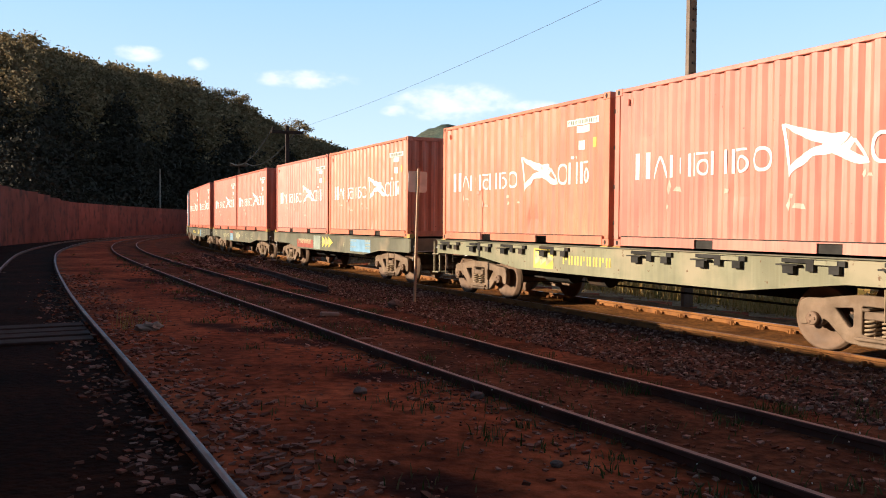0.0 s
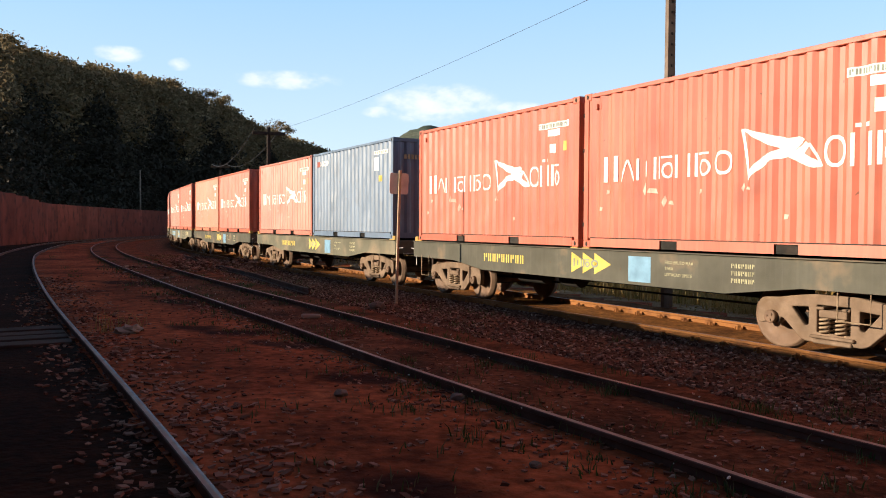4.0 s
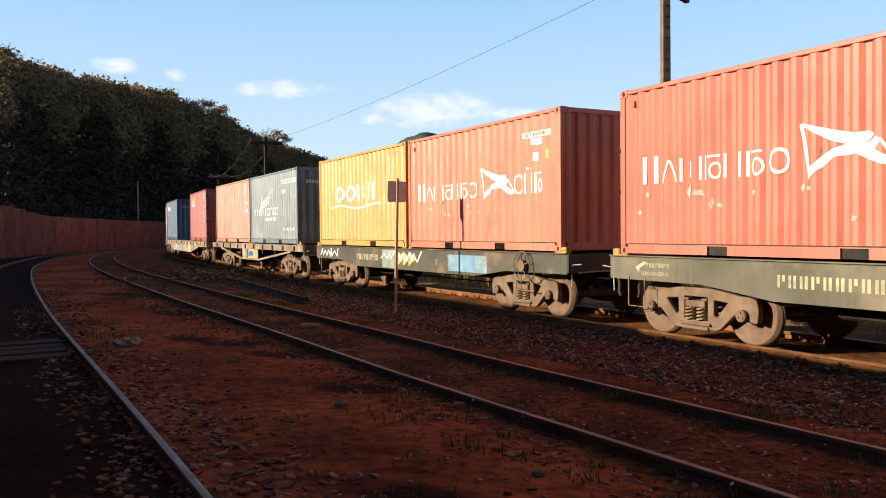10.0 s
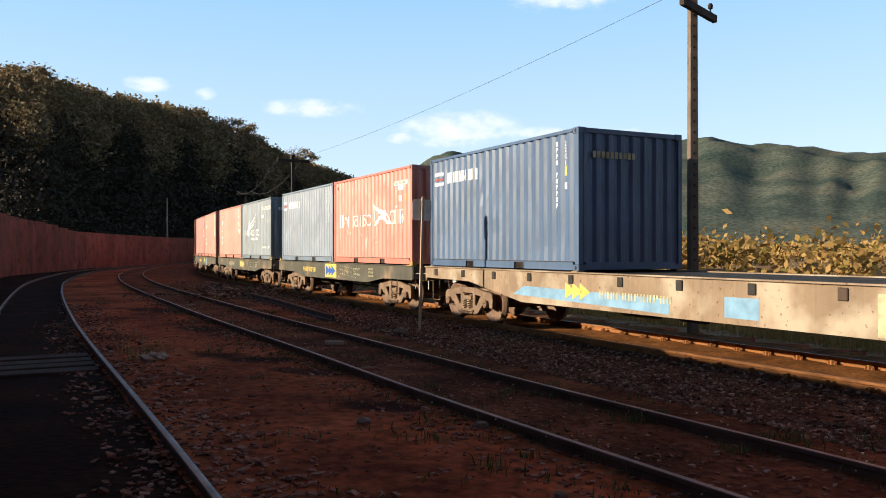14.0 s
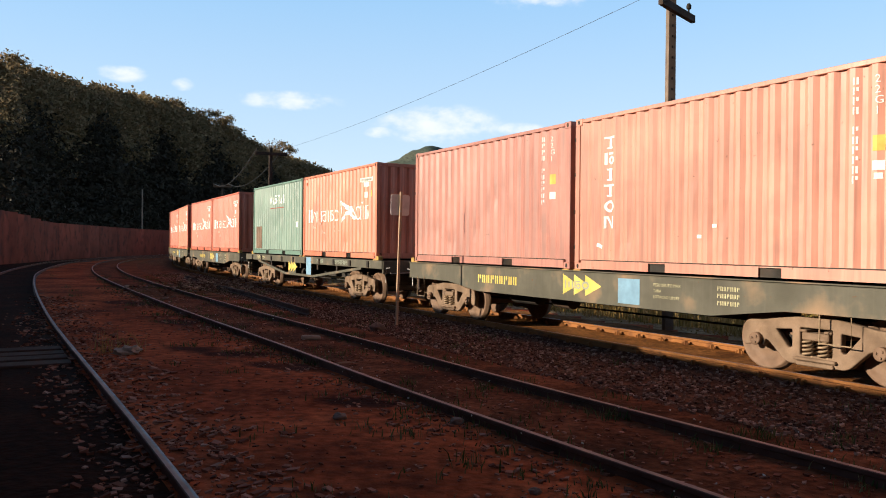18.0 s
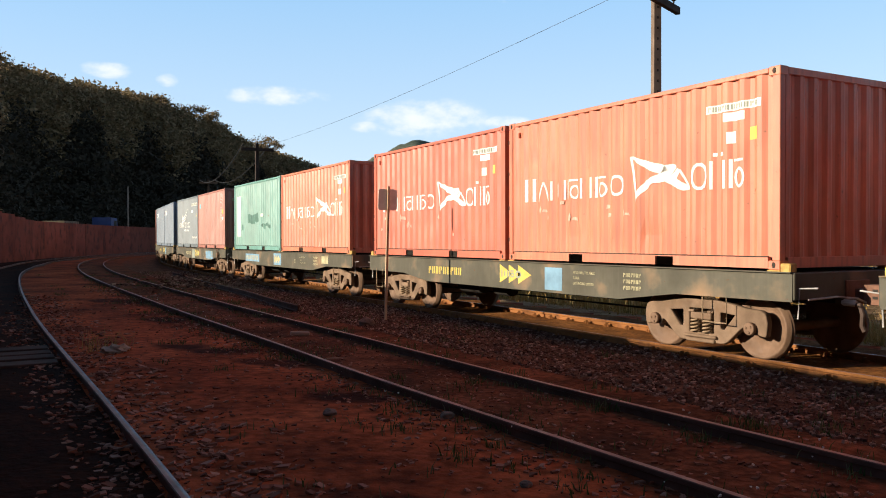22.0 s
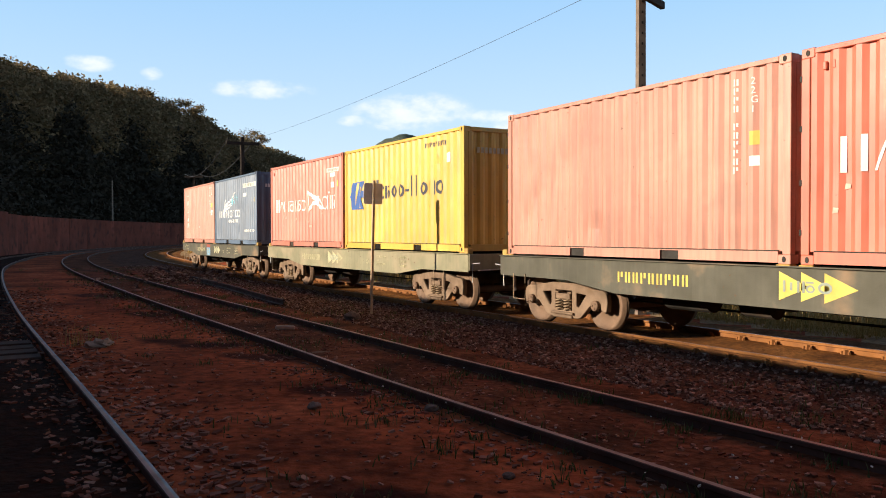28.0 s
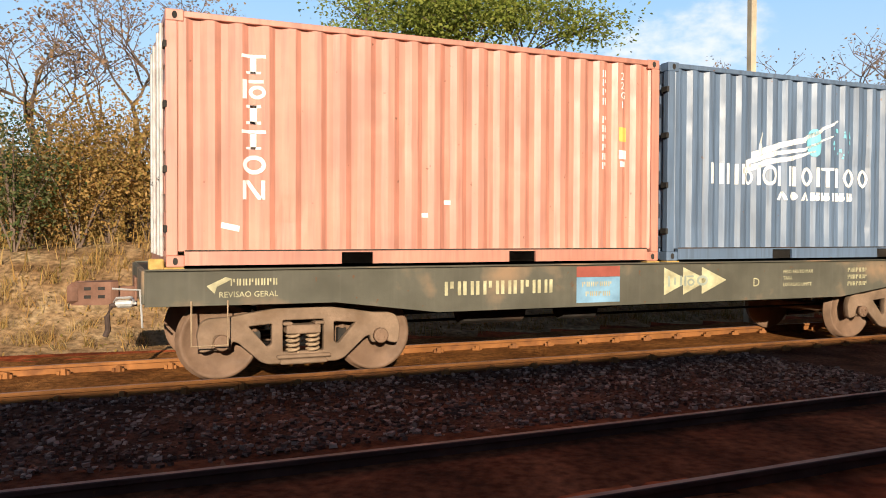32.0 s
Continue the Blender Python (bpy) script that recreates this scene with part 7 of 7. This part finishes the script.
def loose_stones():
    rng = np.random.default_rng(41)
    s, o, p = spread(26000, -9, 46, -2.4, 0.28, rng, 1.3)
    z = np.array([ground_z(a, b) for a, b in p])
    v, f = stones(np.c_[p, z + 0.008], rng.uniform(0.01, 0.034, len(s)), rng, 0.9)
    bulk("ballast_stones", v, f, M_STONE, None, "crushed stone ballast beside the main line", "stuff", "ballast")
    s, o, p = spread(2600, -8, 30, 0.6, 1.9, rng, 1.2)
    v, f = stones(np.c_[p, np.full(len(s), -0.17)], rng.uniform(0.02, 0.045, len(s)), rng)
    bulk("bed_stones", v, f, M_CHIP, None, "dusty stones between the main-line rails", "stuff", "ballast")
    # red stones round the yard rails
    cs, sz = [], []
    for n, lo, hi, off, wide, a, b in ((2600, 2.6, 28, lambda q: inner(q) + RAIL + 0.42, 0.36, 0.012, 0.055), (700, 2.6, 22, lambda q: inner(q) + RAIL - 0.35, 0.2, 0.012, 0.05), (1500, 2.0, 30, lambda q: middle(q) - RAIL - 0.3, 0.3, 0.01, 0.04), (1500, 2.0, 30, lambda q: middle(q), 0.6, 0.01, 0.035), (1200, 2.0, 26, lambda q: -6.2, 1.0, 0.006, 0.028)):
        s = lo + (hi - lo) * rng.uniform(0, 1, n) ** 1.7
        o = np.array([off(q) for q in s]) + rng.normal(size=n) * wide
        p = np.array([tuple(along(q, w)) for q, w in zip(s, o)])
        cs.append(np.c_[p, np.array([ground_z(u, w) for u, w in p]) + 0.004])
        sz.append(rng.uniform(a, b, n))
    v, f = stones(np.concatenate(cs), np.concatenate(sz), rng, 0.6)
    bulk("soil_stones", v, f, M_CHIP, None, "red-brown stones strewn about the yard rails", "stuff", "stones")
    rock = surface("dusty_rock", (0.2, 0.13, 0.1), 0.95, mottle=0.4, scale=9, bump=0.6)
    for x, y, r, label in ((-1.75, 16.1, 0.16, "pinkish boulder beside the ballast"), (-0.07, 7.75, 0.07, "flat stone against the siding rail"), (-1.23, 7.9, 0.07, "small stone on the red soil"), (-6.4, 31.0, 0.4, "grey boulder in the grass"), (0.5, 5.6, 0.045, "small stone on the red soil")):
        bm = bmesh.new()
        bmesh.ops.create_icosphere(bm, subdivisions=3, radius=r)
        for w in bm.verts:
            w.co *= 1 + 0.28 * noise.noise(w.co * (1.6 / r) + Vector((x, y, 0)))
            w.co.z *= 0.62
        ob = part("boulder", bm, rock, None, label)
        if y > 30:
            q = along(33.5, 5.0)
            x, y = q.x, q.y
        ob.location = (x, y, ground_z(x, y) + r * 0.3)
        tagged(ob, category="stone")
    bm = bmesh.new()
    bmesh.ops.create_icosphere(bm, subdivisions=3, radius=0.17)
    for w in bm.verts:
        k = noise.noise(w.co * 11.0)
        w.co = Vector((w.co.x * (1.25 + 0.5 * k), w.co.y * (0.8 + 0.5 * k), w.co.z * (0.42 + 0.5 * k)))
    litter = part("crumpled_sheet", bm, M_PALE, None, "pale crumpled sheet of litter on the soil")
    litter.location = (-5.2, 12.25, ground_z(-5.2, 12.25) + 0.05)
    tagged(litter, category="litter")
    # heap of dark rubble by the ballast
    n = 420
    c = np.array(tuple(along(31.5, -1.55))) + rng.normal(size=(n, 2)) * np.array([1.1, 2.4])
    v, f = stones(np.c_[c, rng.uniform(-0.08, 0.16, n)], rng.uniform(0.03, 0.1, n), rng)
    bulk("rubble_heap", v, f, M_STONE, None, "low heap of broken stone by the ballast", "stuff", "rubble")
    blk = part("concrete_block", boxes((-0.17, 0.17, -0.05, 0.05, 0.0, 0.075), (-0.14, 0.05, 0.04, 0.08, 0.0, 0.05), bevel=0.015), M_PALE, None, "pale broken concrete block lying on the soil")
    blk.matrix_basis = pose(-2.77, 14.35, -0.1, 2, 3, 20)
    tagged(blk, category="block")


loose_stones()


# ---- sign, poles and wires ----
def sign():
    root = tagged(new("trackside_sign"), "square trackside sign on a slender leaning cream post", "sign")
    post = part("post", boxes((-0.026, 0.026, -0.026, 0.026, -0.2, 2.86), bevel=0.004), M_POST, root)
    part_of("plate", plate(rounded(rect(-0.21, 0.2, 2.36, 2.8), 0.05), [], 0.034, 0.012, 0.003), M_SIGN, root, "bare metal back of a small square plate")
    for z in (2.45, 2.7):
        part("bolt", lathe(bmesh.new(), [(-0.04, 0.012), (-0.032, 0.014), (-0.026, 0.014)], 8, "Y", (0, 0, z)), M_BAR, root)
    root.matrix_basis = pose(-1.46, 17.0, ground_z(-1.46, 17.0) - 0.02) @ pose(0, 0, 0, 0, 1.6, 22)


sign()


def pole(label, x, y, tall, turn, arm=True, width=0.13, material=None, arm_turn=0):
    """A drilled concrete pole with a timber cross-arm and insulators."""
    root = tagged(new("utility_pole"), label, "utility pole", "poles along the line")
    w, t = width / 2, width * 0.55
    shaft = part("shaft", prism([(-w * 1.25, -0.6), (w * 1.25, -0.6), (w, tall), (-w, tall)], -t, t), material or M_POLE, root)
    for k in range(int(tall / 0.22) if arm else 0):
        z = 0.6 + k * 0.22
        part("bolt_hole", boxes((-0.018, 0.018, -t - 0.003, -t + 0.004, z, z + 0.05)), M_BLACK, shaft)
    if arm:
        part("cross_arm", boxes((-0.85, 0.85, -t - 0.11, -t - 0.005, tall - 0.42, tall - 0.26), bevel=0.01), M_TIMBER, root, "dark timber cross-arm").matrix_basis = pose(0, 0, 0, 0, 0, arm_turn)
        for dx in (-0.75, 0.62):
            part("insulator", lathe(bmesh.new(), [(tall - 0.26, 0.015), (tall - 0.18, 0.018), (tall - 0.16, 0.05), (tall - 0.1, 0.055), (tall - 0.05, 0.03)], 10, "Z", (dx, -t - 0.05, 0)), M_BLACK, root).matrix_basis = pose(0, 0, 0, 0, 0, arm_turn)
    root.matrix_basis = pose(x, y, ground_z(x, y), 0, 0, turn)
    return root


def ends_of(p, tall, arm_turn=0):
    return [p.matrix_basis @ pose(0, 0, 0, 0, 0, arm_turn) @ Vector((dx, -0.16, tall - 0.08)) for dx in (-0.75, 0.62)]


def wire(name, a, b, sag, r, label):
    bm = bmesh.new()
    n = 18
    tube(bm, [a.lerp(b, k / n) - Vector((0, 0, sag * 4 * (k / n) * (1 - k / n))) for k in range(n + 1)], r, 5)
    part(name, bm, M_WIRE, None, label)["category"] = "wire"


def pole_line():
    near = pole("weathered brown drilled pole with dark cross-arm", 4.24, 16.95, 7.0, 10, True, 0.15, M_POLEB, 43)
    mid = pole("dark pole with cross-arm in front of the hill", -10.4, 42.3, 6.8, 24, True, 0.16, M_TIMBER)
    far = pole("thin dark pole beyond the bend", *at_bearing(-17.05, 80.0), 7.4, 10, True, 0.16, M_TIMBER)
    p = Vector((16.25, -4.62))
    back = pole("sunlit drilled concrete pole with dark cross-arm", p.x, p.y, 6.85, 28, True, 0.11)
    for k in range(2):
        wire("overhead_wire", ends_of(mid, 6.8)[k], ends_of(far, 7.4)[k], 0.9, 0.022, "thick sagging overhead wire")
    wire("overhead_wire", ends_of(near, 7.0, 43)[0], ends_of(mid, 6.8)[1], 0.25, 0.005, "thin overhead wire against the sky")
    x, y = at_bearing(-22.2, 128.0)
    q = pole("thin pale pole before the dark hill", x, y, 9.6, 0, False, 0.14, M_PALE)


pole_line()


# ---- the lorry on the raised road ----
def lorry():
    root = tagged(new("lorry"), "blue cabbed lorry with a low trailer carrying a cream box", "lorry")
    cab_paint = paint("blue_cab_paint", (0.018, 0.042, 0.17))
    trailer = surface("dull_tarpaulin", (0.07, 0.06, 0.05), 0.8, mottle=0.3, scale=0.8)
    cab = part("cab", prism([(0, 0.55), (2.1, 0.55), (2.15, 1.6), (1.95, 2.9), (0, 3.0)], -1.2, 1.2), cab_paint, root, "blue cab")
    part("windscreen", prism([(2.14, 1.75), (2.16, 1.75), (1.99, 2.7), (1.97, 2.7)], -1.05, 1.05), M_BLACK, cab)
    part("side_window", boxes((0.9, 1.8, -1.21, -1.202, 1.75, 2.6)), M_BLACK, cab)
    part("trailer_deck", boxes((-13.5, -0.6, -1.25, 1.25, 1.2, 1.5), bevel=0.03), trailer, root, "long low trailer deck")
    load = part("load_box", boxes((-13.4, -9.6, -1.2, 1.2, 1.504, 2.25), bevel=0.03), surface("cream_load_paint", (0.16, 0.13, 0.08), 0.7, mottle=0.2, scale=1.5), root, "cream box at the trailer's tail")
    for k in range(6):
        part("box_rib", boxes((-13.2 + k * 0.62, -13.12 + k * 0.62, -1.23, -1.198, 1.6, 2.15)), trailer, load)
    part("chassis", boxes((-12.4, 1.6, -0.5, 0.5, 0.75, 1.19)), M_BLACK, root)
    wheel = lathe(bmesh.new(), [(-0.15, 0.2), (-0.14, 0.48), (0.14, 0.48), (0.15, 0.2)], 16, "Y")
    me = bpy.data.meshes.new("wheel")
    wheel.to_mesh(me)
    wheel.free()
    for x in (1.2, -1.6, -9.6, -10.9):
        for y in (-1.05, 1.05):
            part_of("wheel", me, M_BLACK, root).location = (x, y, 0.48)
    return root


LORRY = lorry()


# ---- motion of the train ----
def rolling_rows(mid, spread, dx, z):
    rows = []
    for i in range(65):
        t = i * 0.5
        s = mid - SPEED * t
        a, b = along(s - spread, MAIN), along(s + spread, MAIN)
        c, d = (a + b) / 2, (a - b).normalized()
        c = c + d * dx
        rows.append((t, pose(c.x, c.y, z, 0, 0, math.degrees(math.atan2(d.y, d.x)))))
    return rows


def axle_rows(home, x, mid):
    """A wheelset turns with the way it runs, keyed while it is near."""
    t0 = min(max((mid - 30.0) / SPEED, 0.0), 32.0)
    t1 = min(max((mid + 14.0) / SPEED, 0.0), 32.0)
    times = [t0 + k / FPS for k in range(int((t1 - t0) * FPS) + 1)]
    rows = [(t, home @ Matrix.Rotation(SPEED * (t - t0) / WHEEL_R, 4, "Y")) for t in times]
    if t0 > 0.1:
        rows.insert(0, (0.0, home))
    if t1 < 31.9:
        rows.append((32.0, rows[-1][1]))
    if len(rows) == 1:
        rows.append((32.0, rows[0][1]))
    return rows


def lorry_rows():
    rows = []
    for i in range(65):
        t = i * 0.5
        s = glide_line(t, [(0, -130), (19, 77.5), (20, 88.5), (21, 98.5), (22, 107.0), (23, 113.5), (24, 119.5), (32, 225.0)])
        a, b = along(s, wall_off(s) - 3.4), along(s + 2.0, wall_off(s + 2.0) - 3.4)
        rows.append((t, pose(a.x, a.y, ROAD_Z + 0.02, 0, 0, math.degrees(math.atan2(b.y - a.y, b.x - a.x)))))
    return rows


def glide_line(t, table):
    for (a, p), (b, q) in zip(table, table[1:]):
        if t <= b:
            return p + (q - p) * (t - a) / (b - a)
    return table[-1][1]


def motions():
    walk(LORRY, lorry_rows())
    for thing, mid, spread, dx, z in ROLLING:
        walk(thing, rolling_rows(mid, spread, dx, z))
    for axle, mid in AXLES:
        walk(axle, axle_rows(pose(*axle.location), axle.location.x, mid))


motions()
